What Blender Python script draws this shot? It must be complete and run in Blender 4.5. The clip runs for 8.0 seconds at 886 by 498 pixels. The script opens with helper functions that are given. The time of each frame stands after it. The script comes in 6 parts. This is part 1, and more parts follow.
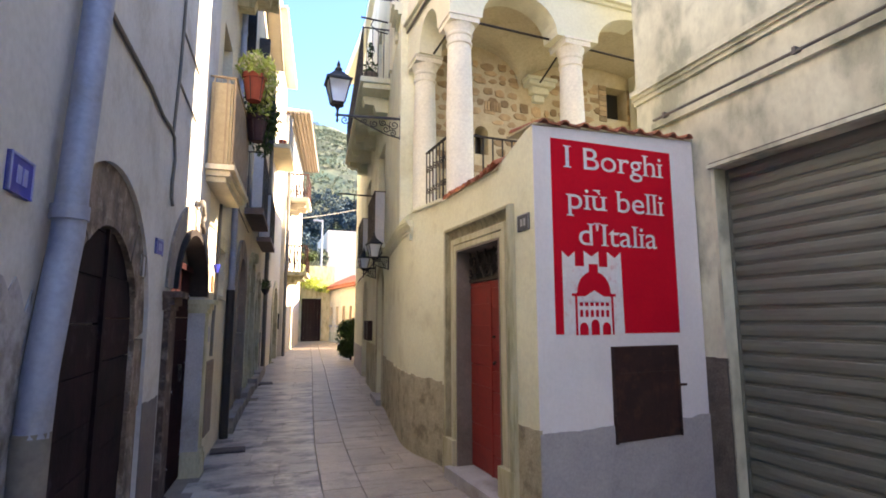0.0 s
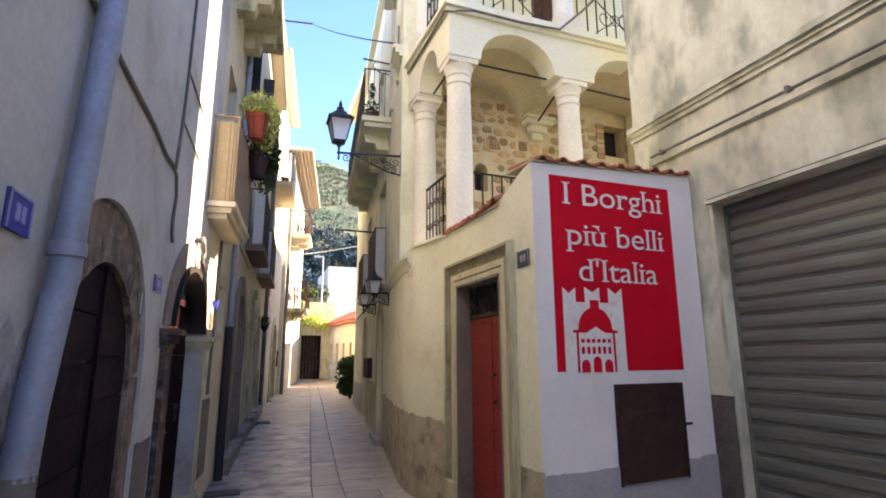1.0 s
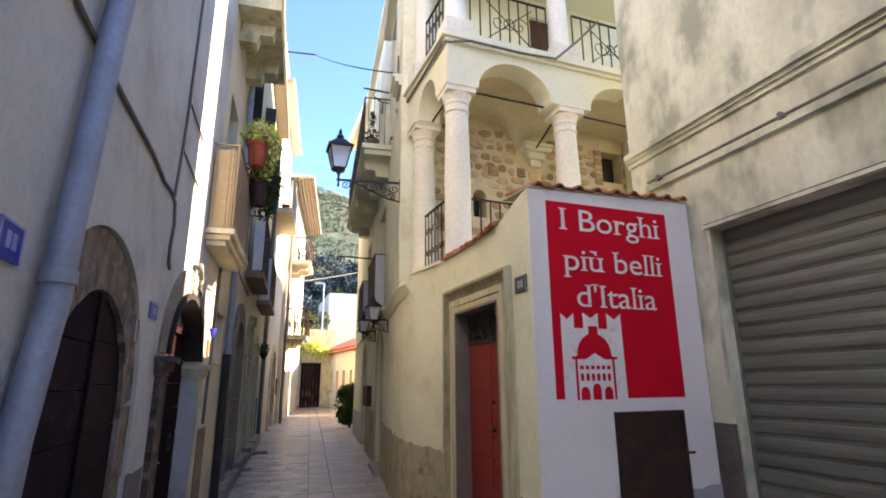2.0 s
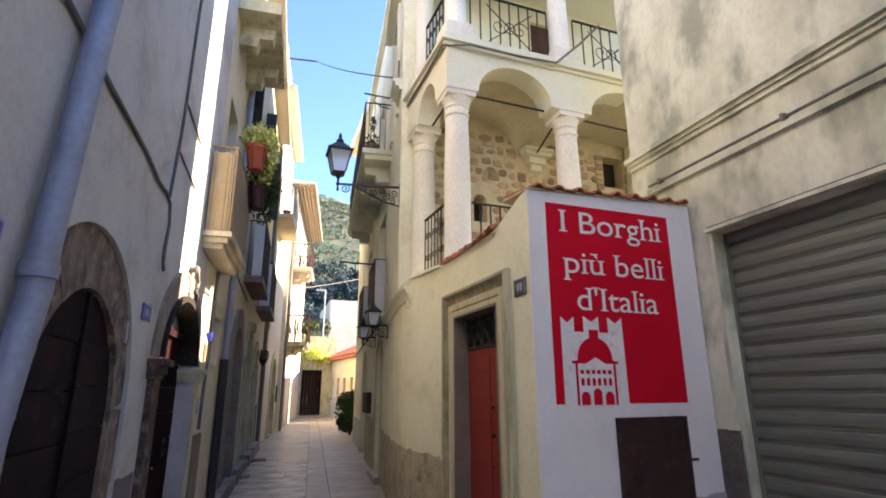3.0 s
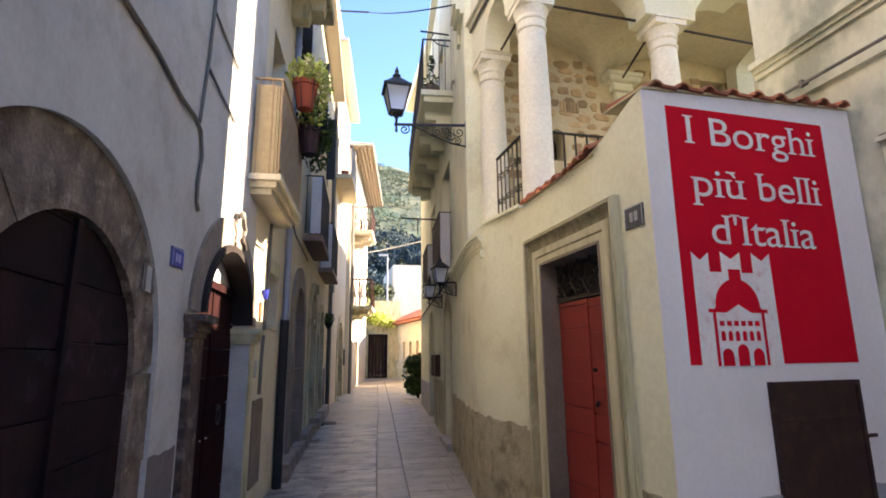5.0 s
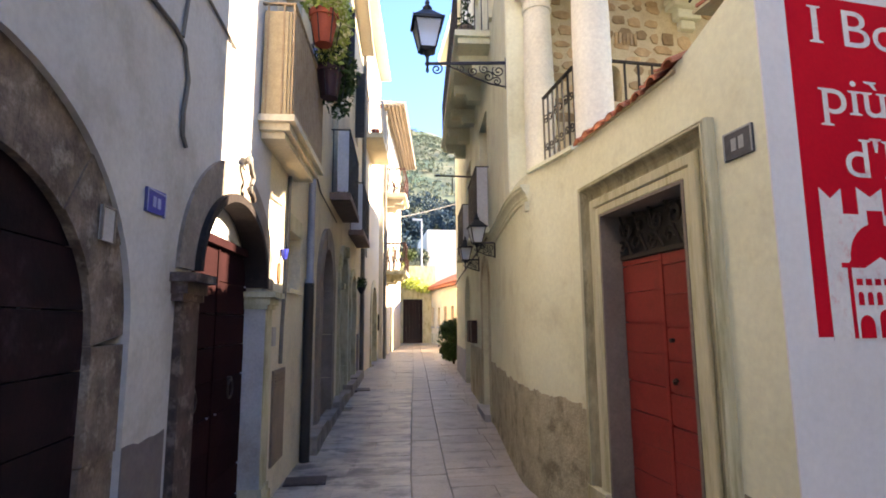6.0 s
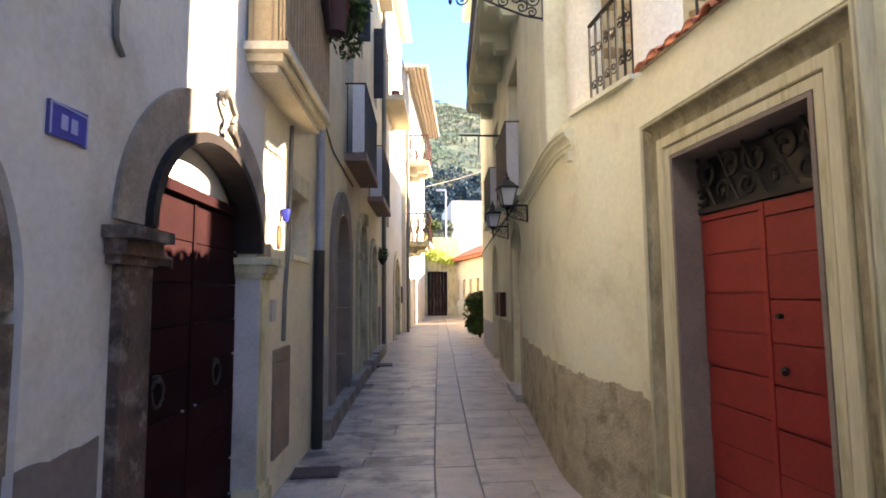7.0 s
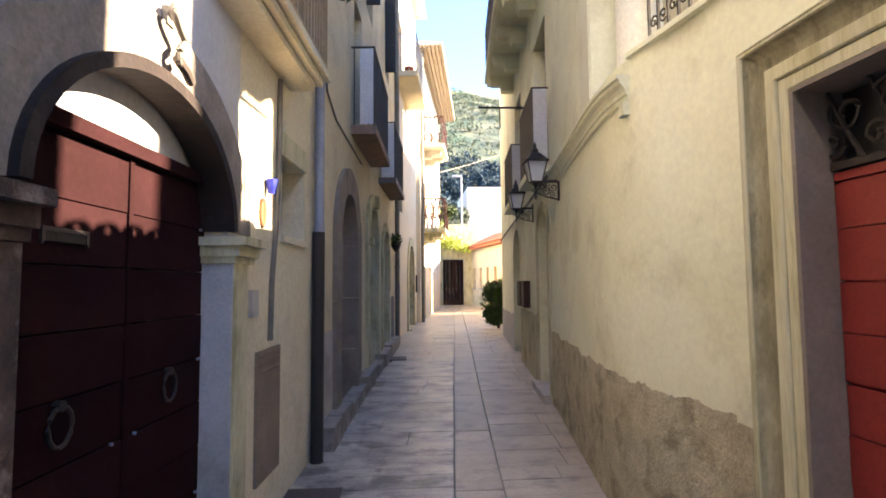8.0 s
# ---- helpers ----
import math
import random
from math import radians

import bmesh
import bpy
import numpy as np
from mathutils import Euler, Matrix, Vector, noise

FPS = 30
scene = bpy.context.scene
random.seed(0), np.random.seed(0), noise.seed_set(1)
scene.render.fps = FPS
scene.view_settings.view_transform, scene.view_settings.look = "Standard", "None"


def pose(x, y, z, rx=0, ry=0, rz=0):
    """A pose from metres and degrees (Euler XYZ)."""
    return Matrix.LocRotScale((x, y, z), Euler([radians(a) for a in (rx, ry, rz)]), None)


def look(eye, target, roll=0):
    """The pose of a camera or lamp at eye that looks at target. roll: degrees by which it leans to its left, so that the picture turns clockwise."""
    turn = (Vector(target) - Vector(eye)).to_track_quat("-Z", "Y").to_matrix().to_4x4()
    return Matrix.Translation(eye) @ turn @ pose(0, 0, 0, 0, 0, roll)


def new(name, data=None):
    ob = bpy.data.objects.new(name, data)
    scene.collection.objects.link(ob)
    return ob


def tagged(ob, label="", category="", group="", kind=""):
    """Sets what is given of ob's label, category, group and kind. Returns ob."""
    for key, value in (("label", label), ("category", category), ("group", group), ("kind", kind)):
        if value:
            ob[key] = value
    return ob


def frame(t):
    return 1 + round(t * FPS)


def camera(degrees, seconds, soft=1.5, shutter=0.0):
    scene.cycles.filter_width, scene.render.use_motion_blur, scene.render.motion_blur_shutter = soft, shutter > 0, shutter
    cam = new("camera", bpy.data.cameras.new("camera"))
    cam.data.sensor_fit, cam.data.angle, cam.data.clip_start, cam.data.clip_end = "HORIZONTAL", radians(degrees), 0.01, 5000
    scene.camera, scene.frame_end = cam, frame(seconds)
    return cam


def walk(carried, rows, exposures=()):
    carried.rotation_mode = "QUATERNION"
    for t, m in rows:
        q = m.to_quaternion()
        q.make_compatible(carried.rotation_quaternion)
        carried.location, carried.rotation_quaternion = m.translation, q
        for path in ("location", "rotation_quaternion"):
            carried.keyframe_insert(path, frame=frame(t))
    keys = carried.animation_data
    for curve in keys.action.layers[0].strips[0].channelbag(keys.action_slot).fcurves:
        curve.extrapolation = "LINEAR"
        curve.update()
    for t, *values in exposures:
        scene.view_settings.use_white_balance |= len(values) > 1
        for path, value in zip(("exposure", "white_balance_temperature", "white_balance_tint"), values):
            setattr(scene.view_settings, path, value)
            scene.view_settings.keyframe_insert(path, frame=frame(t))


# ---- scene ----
cam = camera(80.0, 8.0, soft=1.8)
KELVIN, TINT = 8700, 15
STOPS = ((0.0, 3.24), (1.0, 3.1), (2.0, 3.0), (3.5, 2.92), (4.5, 2.96), (6.0, 3.28), (7.0, 3.4), (8.0, 3.62))
PATH = [
    (0, (-0.1, -0.436, 1.618), (0.566, 1.43, 1.887), -0.1),
    (0.5, (-0.09, -0.429, 1.623), (0.57, 1.428, 1.964), -0.2),
    (1, (-0.088, -0.43, 1.621), (0.568, 1.416, 2.024), -0.2),
    (1.5, (-0.082, -0.441, 1.63), (0.567, 1.393, 2.09), -0.3),
    (3, (0.001, -0.383, 1.59), (0.635, 1.439, 2.118), -0.2),
    (3.5, (-0.02, -0.182, 1.598), (0.591, 1.649, 2.121), -0.2),
    (4, (-0.058, 0.021, 1.586), (0.507, 1.872, 2.089), -0.1),
    (4.5, (-0.004, 0.238, 1.564), (0.512, 2.114, 2.029), -0.4),
    (4.7, (0.043, 0.35, 1.563), (0.522, 2.242, 2.003), -0.5),
    (6, (0.21, 1.237, 1.581), (0.511, 3.195, 1.857), -0.4),
    (6.5, (0.264, 1.623, 1.57), (0.52, 3.595, 1.782), -0.4),
    (7, (0.305, 2.018, 1.571), (0.515, 3.999, 1.746), -0.5),
    (7.5, (0.307, 2.449, 1.583), (0.479, 4.436, 1.734), -0.3),
    (8, (0.348, 2.869, 1.576), (0.501, 4.859, 1.709), -0.5),
]
walk(cam, [(t, look(eye, target, roll)) for t, eye, target, roll in PATH], exposures=[(t, stops, KELVIN, TINT) for t, stops in STOPS])

# ---- light ----
SUN_EL, SUN_AZ = 24.0, 5.0          # degrees above the horizon, degrees from +x towards -y
world = bpy.data.worlds.new("sky")
world.use_nodes = True
scene.world = world
wn = world.node_tree
sky = wn.nodes.new("ShaderNodeTexSky")
sky.sky_type, sky.sun_disc = 'NISHITA', False
sky.sun_elevation, sky.sun_rotation = radians(SUN_EL), radians(90 + SUN_AZ)
sky.air_density, sky.dust_density, sky.ozone_density = 0.8, 0.0, 8.0
sky.altitude = 2600
wn.links.new(sky.outputs[0], wn.nodes["Background"].inputs[0])
wn.nodes["Background"].inputs[1].default_value = 0.15
sun = new("sun", bpy.data.lights.new("sun", 'SUN'))
sun.data.energy, sun.data.angle, sun.data.color = 4.3, radians(0.55), (1.0, 0.93, 0.82)
ce, se = math.cos(radians(SUN_EL)), math.sin(radians(SUN_EL))
ca, sa = math.cos(radians(SUN_AZ)), math.sin(radians(SUN_AZ))
sun.matrix_world = look((30 * ce * ca, -30 * ce * sa, 30 * se), (0, 0, 0))


# ---- materials ----
def mat(name, base, second=None, scale=3.0, fine=40.0, mix=0.5, rough=0.85, bump=0.15, metal=0.0,
        stain=None, stain_scale=1.2, stain_amount=0.5, vary=0.0, streak=1.0, bump_dist=0.02, fine_amount=0.35, spec=0.3, stretch=(1.0, 1.0)):
    m = bpy.data.materials.new(name)
    m.use_nodes = True
    nt = m.node_tree
    N, L = nt.nodes, nt.links
    b = N["Principled BSDF"]
    b.inputs["Roughness"].default_value, b.inputs["Metallic"].default_value = rough, metal
    b.inputs["Specular IOR Level"].default_value = spec
    tc = N.new("ShaderNodeTexCoord")
    mp = N.new("ShaderNodeMapping")
    mp.inputs["Scale"].default_value = (*stretch, streak)
    L.new(tc.outputs["Object"], mp.inputs[0])

    def noise_tex(s, detail=6.0, r=0.6):
        n = N.new("ShaderNodeTexNoise")
        n.inputs["Scale"].default_value, n.inputs["Detail"].default_value, n.inputs["Roughness"].default_value = s, detail, r
        L.new(mp.outputs[0], n.inputs["Vector"])
        return n

    def ramp(src, a, c):
        r = N.new("ShaderNodeMapRange")
        r.inputs["From Min"].default_value, r.inputs["From Max"].default_value = a, c
        L.new(src, r.inputs["Value"])
        return r.outputs[0]

    def blend(fac, c1, c2, kind='MIX'):
        x = N.new("ShaderNodeMix")
        x.data_type, x.blend_type = 'RGBA', kind
        for sock, v in ((x.inputs[0], fac), (x.inputs[6], c1), (x.inputs[7], c2)):
            if isinstance(v, (int, float)):
                sock.default_value = v
            elif isinstance(v, tuple):
                sock.default_value = (*v, 1) if len(v) == 3 else v
            else:
                L.new(v, sock)
        return x.outputs[2]

    second = second or tuple(c * 0.72 for c in base)
    big, small = noise_tex(scale), noise_tex(fine, 4.0)
    col = blend(ramp(big.outputs[0], 0.5 - mix * 0.4, 0.5 + mix * 0.4), base, second)
    if stain:
        st = noise_tex(stain_scale, 9.0, 0.68)
        f = N.new("ShaderNodeMath")
        f.operation = 'MULTIPLY'
        f.inputs[1].default_value = stain_amount
        L.new(ramp(st.outputs[0], 0.6 - 0.14 * stain_amount, 0.72 - 0.14 * stain_amount), f.inputs[0])
        col = blend(f.outputs[0], col, stain)
    grey = blend(ramp(small.outputs[0], 0.3, 0.7), (0.62, 0.62, 0.62), (1.22, 1.22, 1.22))
    col = blend(fine_amount, col, grey, 'MULTIPLY')
    if vary:
        oi = N.new("ShaderNodeObjectInfo")
        v = N.new("ShaderNodeMapRange")
        v.inputs["To Min"].default_value, v.inputs["To Max"].default_value = 1 - vary, 1 + vary
        L.new(oi.outputs["Random"], v.inputs["Value"])
        gi = N.new("ShaderNodeNewGeometry")
        v2 = N.new("ShaderNodeMapRange")
        v2.inputs["To Min"].default_value, v2.inputs["To Max"].default_value = 1 - vary, 1 + vary
        L.new(gi.outputs["Random Per Island"], v2.inputs["Value"])
        for s in (v, v2):
            vm = N.new("ShaderNodeVectorMath")
            vm.operation = 'SCALE'
            L.new(col, vm.inputs[0])
            L.new(s.outputs[0], vm.inputs["Scale"])
            col = vm.outputs[0]
    L.new(col, b.inputs["Base Color"])
    hgt = N.new("ShaderNodeMath")
    hgt.operation = 'MULTIPLY_ADD'
    hgt.inputs[1].default_value = 0.22
    L.new(small.outputs[0], hgt.inputs[0])
    L.new(big.outputs[0], hgt.inputs[2])
    bp = N.new("ShaderNodeBump")
    bp.inputs["Strength"].default_value, bp.inputs["Distance"].default_value = bump, bump_dist
    L.new(hgt.outputs[0], bp.inputs["Height"])
    L.new(bp.outputs[0], b.inputs["Normal"])
    return m


M_LEFT = mat("grey_plaster", (0.55, 0.535, 0.525), (0.42, 0.405, 0.395), 1.3, 30, stain=(0.36, 0.325, 0.285), stain_scale=1.3, stain_amount=0.6, bump=0.2, fine_amount=0.25)
M_LEFT_LOW = mat("damp_plaster", (0.175, 0.152, 0.155), (0.115, 0.10, 0.10), 2.2, 30, stain=(0.18, 0.15, 0.13), stain_scale=2.0, bump=0.4)
M_CREAM_L = mat("pale_cream_plaster", (0.70, 0.63, 0.49), (0.60, 0.53, 0.40), 1.2, 30, stain=(0.42, 0.37, 0.29), stain_scale=1.4, stain_amount=0.5, bump=0.25)
M_OCHRE = mat("ochre_plaster", (0.68, 0.59, 0.43), (0.58, 0.50, 0.36), 1.2, 25, stain=(0.42, 0.35, 0.26), bump=0.25)
M_WHITE_L = mat("whitewashed_plaster", (0.60, 0.54, 0.45), (0.50, 0.44, 0.36), 0.9, 25, stain=(0.5, 0.45, 0.38), stain_scale=0.8, stain_amount=0.4, bump=0.2)
M_CREAM = mat("cream_plaster", (0.80, 0.80, 0.625), (0.71, 0.70, 0.52), 1.1, 26, mix=0.4, stain=(0.55, 0.52, 0.36), stain_scale=1.2, stain_amount=0.6, bump=0.16, fine_amount=0.2)
M_CREAM_UP = mat("ivory_plaster", (0.72, 0.725, 0.585), (0.65, 0.64, 0.495), 0.7, 26, stain=(0.55, 0.49, 0.38), stain_scale=0.8, stain_amount=0.45, bump=0.1, fine_amount=0.2)
M_VAULT = mat("yellowed_vault_plaster", (0.60, 0.545, 0.395), (0.50, 0.445, 0.31), 1.2, 26, stain=(0.36, 0.31, 0.20), stain_scale=1.6, stain_amount=0.5, bump=0.15)
M_SCRAPE = mat("scraped_render", (0.53, 0.475, 0.34), (0.38, 0.335, 0.235), 5.0, 60, stain=(0.19, 0.165, 0.11), stain_scale=4.0, stain_amount=0.7, bump=0.8, bump_dist=0.05, fine_amount=0.6)
M_GARAGE = mat("weathered_plaster", (0.67, 0.68, 0.55), (0.52, 0.52, 0.415), 1.4, 24, mix=0.3, stain=(0.27, 0.285, 0.225), stain_scale=1.5, stain_amount=0.85, streak=0.6, bump=0.2, fine_amount=0.25)
M_WHITE = mat("white_wall_paint", (0.78, 0.76, 0.77), (0.72, 0.70, 0.71), 1.2, 30, stain=(0.60, 0.59, 0.61), stain_scale=1.2, stain_amount=0.3, bump=0.05, fine_amount=0.12)
M_GREYDADO = mat("grey_cement_dado", (0.42, 0.41, 0.42), (0.35, 0.34, 0.36), 3, 40, stain=(0.28, 0.27, 0.28), bump=0.35)
M_DARKDADO = mat("dark_rough_dado", (0.15, 0.132, 0.122), (0.08, 0.07, 0.066), 5, 50, bump=0.9, bump_dist=0.05, fine_amount=0.6)
M_RED = mat("red_wall_paint", (0.66, 0.010, 0.028), (0.58, 0.008, 0.024), 2.0, 50, bump=0.1, rough=0.8, fine_amount=0.15, spec=0.08)
M_LETTER = mat("white_lettering_paint", (0.80, 0.78, 0.78), (0.7, 0.67, 0.66), 3, 40, stain=(0.60, 0.10, 0.12), stain_scale=13.0, stain_amount=0.38, bump=0.05, fine_amount=0.2)
M_STONE = mat("limestone", (0.60, 0.56, 0.40), (0.40, 0.36, 0.23), 5.0, 45, stain=(0.21, 0.19, 0.115), stain_scale=5.0, stain_amount=0.55, bump=0.4, streak=0.35)
M_FRAME = mat("weathered_frame_limestone", (0.62, 0.585, 0.42), (0.48, 0.44, 0.27), 9.0, 60, mix=0.5, stain=(0.28, 0.25, 0.13), stain_scale=9.0, stain_amount=0.5, bump=0.5, bump_dist=0.015, streak=0.12)
# darker frame stone for the cove: grime plus the hollow's shade in the colour
M_FRAME_D = mat("grimy_shaded_frame_limestone", (0.40, 0.36, 0.24), (0.22, 0.195, 0.12), 7.0, 60, mix=0.35, stain=(0.10, 0.088, 0.055), stain_scale=8.0, stain_amount=0.6, bump=0.6, bump_dist=0.015, streak=0.4)
M_STONE_D = mat("dark_limestone", (0.23, 0.175, 0.142), (0.10, 0.074, 0.06), 6.0, 60, mix=0.35, stain=(0.40, 0.345, 0.30), stain_scale=9.0, stain_amount=0.6, bump=0.9, bump_dist=0.03, fine_amount=0.6)
M_STONE_V = mat("grey_plastered_arch_stone", (0.30, 0.255, 0.22), (0.175, 0.145, 0.125), 4.0, 50, mix=0.35, stain=(0.17, 0.14, 0.125), stain_scale=5.0, stain_amount=0.5, bump=0.7, bump_dist=0.03, fine_amount=0.5)
M_STONE_M = mat("dark_brown_stone", (0.10, 0.068, 0.06), (0.045, 0.031, 0.028), 6.0, 50, mix=0.35, stain=(0.30, 0.25, 0.22), stain_scale=8.0, stain_amount=0.5, bump=0.8, bump_dist=0.03)
# near-black base carries the shade on the arch's inner ring
M_STONE_DK = mat("shade_black_stone", (0.022, 0.015, 0.014), (0.013, 0.009, 0.009), 5.0, 45, stain=(0.06, 0.045, 0.042), stain_scale=6.0, stain_amount=0.4, bump=0.6)
M_STONE_P = mat("pale_worn_stone", (0.48, 0.46, 0.46), (0.36, 0.34, 0.33), 3.0, 45, stain=(0.24, 0.2, 0.16), bump=0.45)
M_STONE_K = mat("brown_grey_foot_stone", (0.34, 0.29, 0.26), (0.22, 0.18, 0.16), 4.0, 45, stain=(0.13, 0.105, 0.095), stain_scale=4.0, bump=0.5)
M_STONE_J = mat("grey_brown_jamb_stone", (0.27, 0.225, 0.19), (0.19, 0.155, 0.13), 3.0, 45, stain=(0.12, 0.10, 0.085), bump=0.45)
M_COLUMN = mat("column_stucco", (0.78, 0.755, 0.65), (0.71, 0.675, 0.57), 1.5, 30, stain=(0.6, 0.54, 0.46), stain_scale=1.4, stain_amount=0.3, bump=0.1)
M_RUBBLE = mat("rubble_stone", (0.44, 0.315, 0.185), (0.30, 0.205, 0.115), 7, 40, bump=0.7, vary=0.3)
M_MORTAR = mat("pale_mortar", (0.64, 0.55, 0.37), (0.50, 0.41, 0.26), 6, 60, bump=0.7)
M_TILE = mat("terracotta_tile", (0.38, 0.13, 0.075), (0.26, 0.085, 0.05), 6, 50, stain=(0.22, 0.14, 0.1), stain_scale=5, bump=0.3, vary=0.2)
M_TERRA = mat("terracotta_pot", (0.42, 0.09, 0.05), (0.34, 0.07, 0.04), 5, 50, bump=0.1)
M_REDDOOR = mat("red_brown_door_paint", (0.275, 0.034, 0.029), (0.215, 0.027, 0.024), 3, 60, stain=(0.12, 0.02, 0.018), stain_scale=5, stain_amount=0.35, rough=0.5, bump=0.15, vary=0.06)
M_WOOD = mat("dark_door_wood", (0.022, 0.0082, 0.0092), (0.013, 0.0052, 0.006), 3, 50, stain=(0.028, 0.012, 0.010), stain_scale=6, stain_amount=0.35, rough=0.85, spec=0.03, bump=0.3, vary=0.15)
M_OLDDOOR = mat("worn_dark_door_wood", (0.020, 0.0085, 0.0105), (0.008, 0.0045, 0.006), 3.0, 40, mix=0.3, stain=(0.12, 0.10, 0.125), stain_scale=2.2, stain_amount=0.3, rough=0.8, spec=0.1, bump=0.4, vary=0.15)
M_FLAKE = mat("flaking_damp_plaster", (0.34, 0.325, 0.335), (0.12, 0.10, 0.092), 4.5, 30, mix=0.2, stain=(0.10, 0.08, 0.075), stain_scale=5.0, stain_amount=0.6, bump=0.9, bump_dist=0.03, fine_amount=0.4)
M_WOOD_B = mat("brown_wood", (0.17, 0.085, 0.045), (0.11, 0.055, 0.03), 4, 50, rough=0.65, bump=0.3, vary=0.15)
M_WOOD_G = mat("grey_brown_wood", (0.24, 0.185, 0.145), (0.16, 0.125, 0.10), 4, 50, rough=0.75, bump=0.3, vary=0.15)
M_IRON = mat("wrought_iron", (0.025, 0.023, 0.022), (0.05, 0.04, 0.035), 10, 80, rough=0.55, bump=0.2, metal=0.3)
M_IRON_G = mat("tarnished_grey_metal", (0.13, 0.105, 0.095), (0.08, 0.065, 0.06), 10, 60, rough=0.5, metal=0.4, bump=0.2)
M_IRON_R = mat("rusty_railing_paint", (0.10, 0.045, 0.035), (0.06, 0.028, 0.022), 8, 60, rough=0.6, bump=0.2)
M_LAMP = mat("lamp_iron", (0.03, 0.033, 0.04), (0.02, 0.022, 0.028), 10, 60, rough=0.45, metal=0.4, bump=0.1)
M_RUST = mat("rusty_brown_metal", (0.060, 0.030, 0.026), (0.035, 0.02, 0.018), 4, 60, stain=(0.11, 0.05, 0.035), stain_scale=6, rough=0.6, bump=0.3, metal=0.2)
M_SHUTTER = mat("grey_green_shutter_metal", (0.195, 0.213, 0.19), (0.135, 0.148, 0.132), 2.5, 40, stain=(0.11, 0.105, 0.085), stain_scale=3.0, stain_amount=0.55, rough=0.5, metal=0.3, bump=0.1, fine_amount=0.25, stretch=(1.0, 0.35), streak=3.0)
M_PIPE = mat("grey_blue_pipe_metal", (0.30, 0.335, 0.435), (0.235, 0.26, 0.345), 3, 40, stain=(0.25, 0.24, 0.25), stain_scale=3, rough=0.55, metal=0.3, bump=0.1)
M_BLACKPIPE = mat("black_pipe_paint", (0.022, 0.018, 0.02), (0.03, 0.025, 0.025), 4, 40, rough=0.5, bump=0.1)
M_CABLE = mat("weathered_cable", (0.18, 0.165, 0.15), (0.12, 0.11, 0.10), 6, 40, rough=0.7)
M_CABLE_D = mat("black_cable", (0.03, 0.03, 0.032), None, 6, 40, rough=0.7)
M_BLUE = mat("blue_enamel", (0.025, 0.035, 0.33), (0.02, 0.03, 0.27), 4, 40, rough=0.35, bump=0.05)
M_BLUELT = mat("faded_blue_enamel", (0.30, 0.34, 0.62), None, 4, 40, rough=0.45)
M_SLATE = mat("slate_plaque", (0.095, 0.10, 0.115), (0.06, 0.065, 0.075), 12, 60, rough=0.6, bump=0.3)
M_PALE = mat("pale_plaque_marks", (0.40, 0.42, 0.44), None, 8, 50, rough=0.7)
M_MAT = mat("beige_reed_screen", (0.42, 0.33, 0.20), (0.34, 0.26, 0.155), 14, 60, rough=0.85, bump=0.3, vary=0.12)
M_SLAB = mat("paving_stone", (0.42, 0.355, 0.285), (0.31, 0.26, 0.21), 2.2, 40, mix=0.4, stain=(0.13, 0.112, 0.10), stain_scale=3.4, stain_amount=0.5, rough=0.5, bump=0.2, vary=0.10, spec=0.5, stretch=(0.9, 1.1))
M_SLAB_DARK = mat("dark_mottled_paving_stone", (0.42, 0.375, 0.325), (0.23, 0.212, 0.20), 1.9, 40, mix=0.22, stain=(0.05, 0.048, 0.053), stain_scale=2.6, stain_amount=0.8, rough=0.45, bump=0.25, vary=0.13, spec=0.5, stretch=(0.8, 1.15))
M_SLABUNDER = mat("brown_balcony_stone", (0.27, 0.185, 0.15), (0.17, 0.115, 0.095), 6, 40, stain=(0.36, 0.31, 0.26), stain_scale=4, bump=0.4)
M_BAR = mat("beige_painted_bars", (0.40, 0.29, 0.18), (0.30, 0.2, 0.12), 8, 60, rough=0.6, bump=0.2)
M_JOINT = mat("sandy_joint", (0.27, 0.235, 0.195), (0.20, 0.175, 0.15), 6, 60, bump=0.5)
M_GRATE = mat("cast_iron_cover", (0.085, 0.065, 0.06), (0.06, 0.045, 0.045), 10, 60, rough=0.6, metal=0.3, bump=0.3)
M_LEAF = mat("green_leaves", (0.05, 0.095, 0.02), (0.03, 0.06, 0.014), 6, 40, rough=0.6, bump=0.1, vary=0.35)
# leaf and petal colours raised to stand in for sun on the hanging pot
M_LEAF_Y = mat("sun_bright_yellow_green_leaves", (0.46, 0.50, 0.13), (0.34, 0.41, 0.10), 8, 40, rough=0.6, bump=0.1, vary=0.35)
M_PETAL = mat("sun_bright_pale_petals", (0.85, 0.82, 0.52), (0.80, 0.70, 0.40), 8, 40, rough=0.6, vary=0.2)
M_DARKPOT = mat("dark_plum_pot", (0.055, 0.02, 0.025), (0.035, 0.014, 0.018), 5, 50, rough=0.6, bump=0.1)
M_STEM = mat("woody_stems", (0.13, 0.085, 0.05), None, 8, 40)
# dark base colour stands in for the lack of light indoors
M_DARKIN = mat("plaster_darkened_as_unlit", (0.10, 0.085, 0.075), (0.06, 0.05, 0.045), 2, 30)
M_CLOTH = mat("pale_grey_panel", (0.60, 0.60, 0.62), (0.54, 0.54, 0.56), 2, 30, rough=0.8)
M_ROOFUNDER = mat("brick_and_rafter", (0.50, 0.43, 0.34), (0.38, 0.32, 0.25), 4, 40, vary=0.2)
M_RAFTER = mat("tan_eaves_boards", (0.21, 0.165, 0.125), (0.14, 0.11, 0.085), 4, 40, vary=0.25)
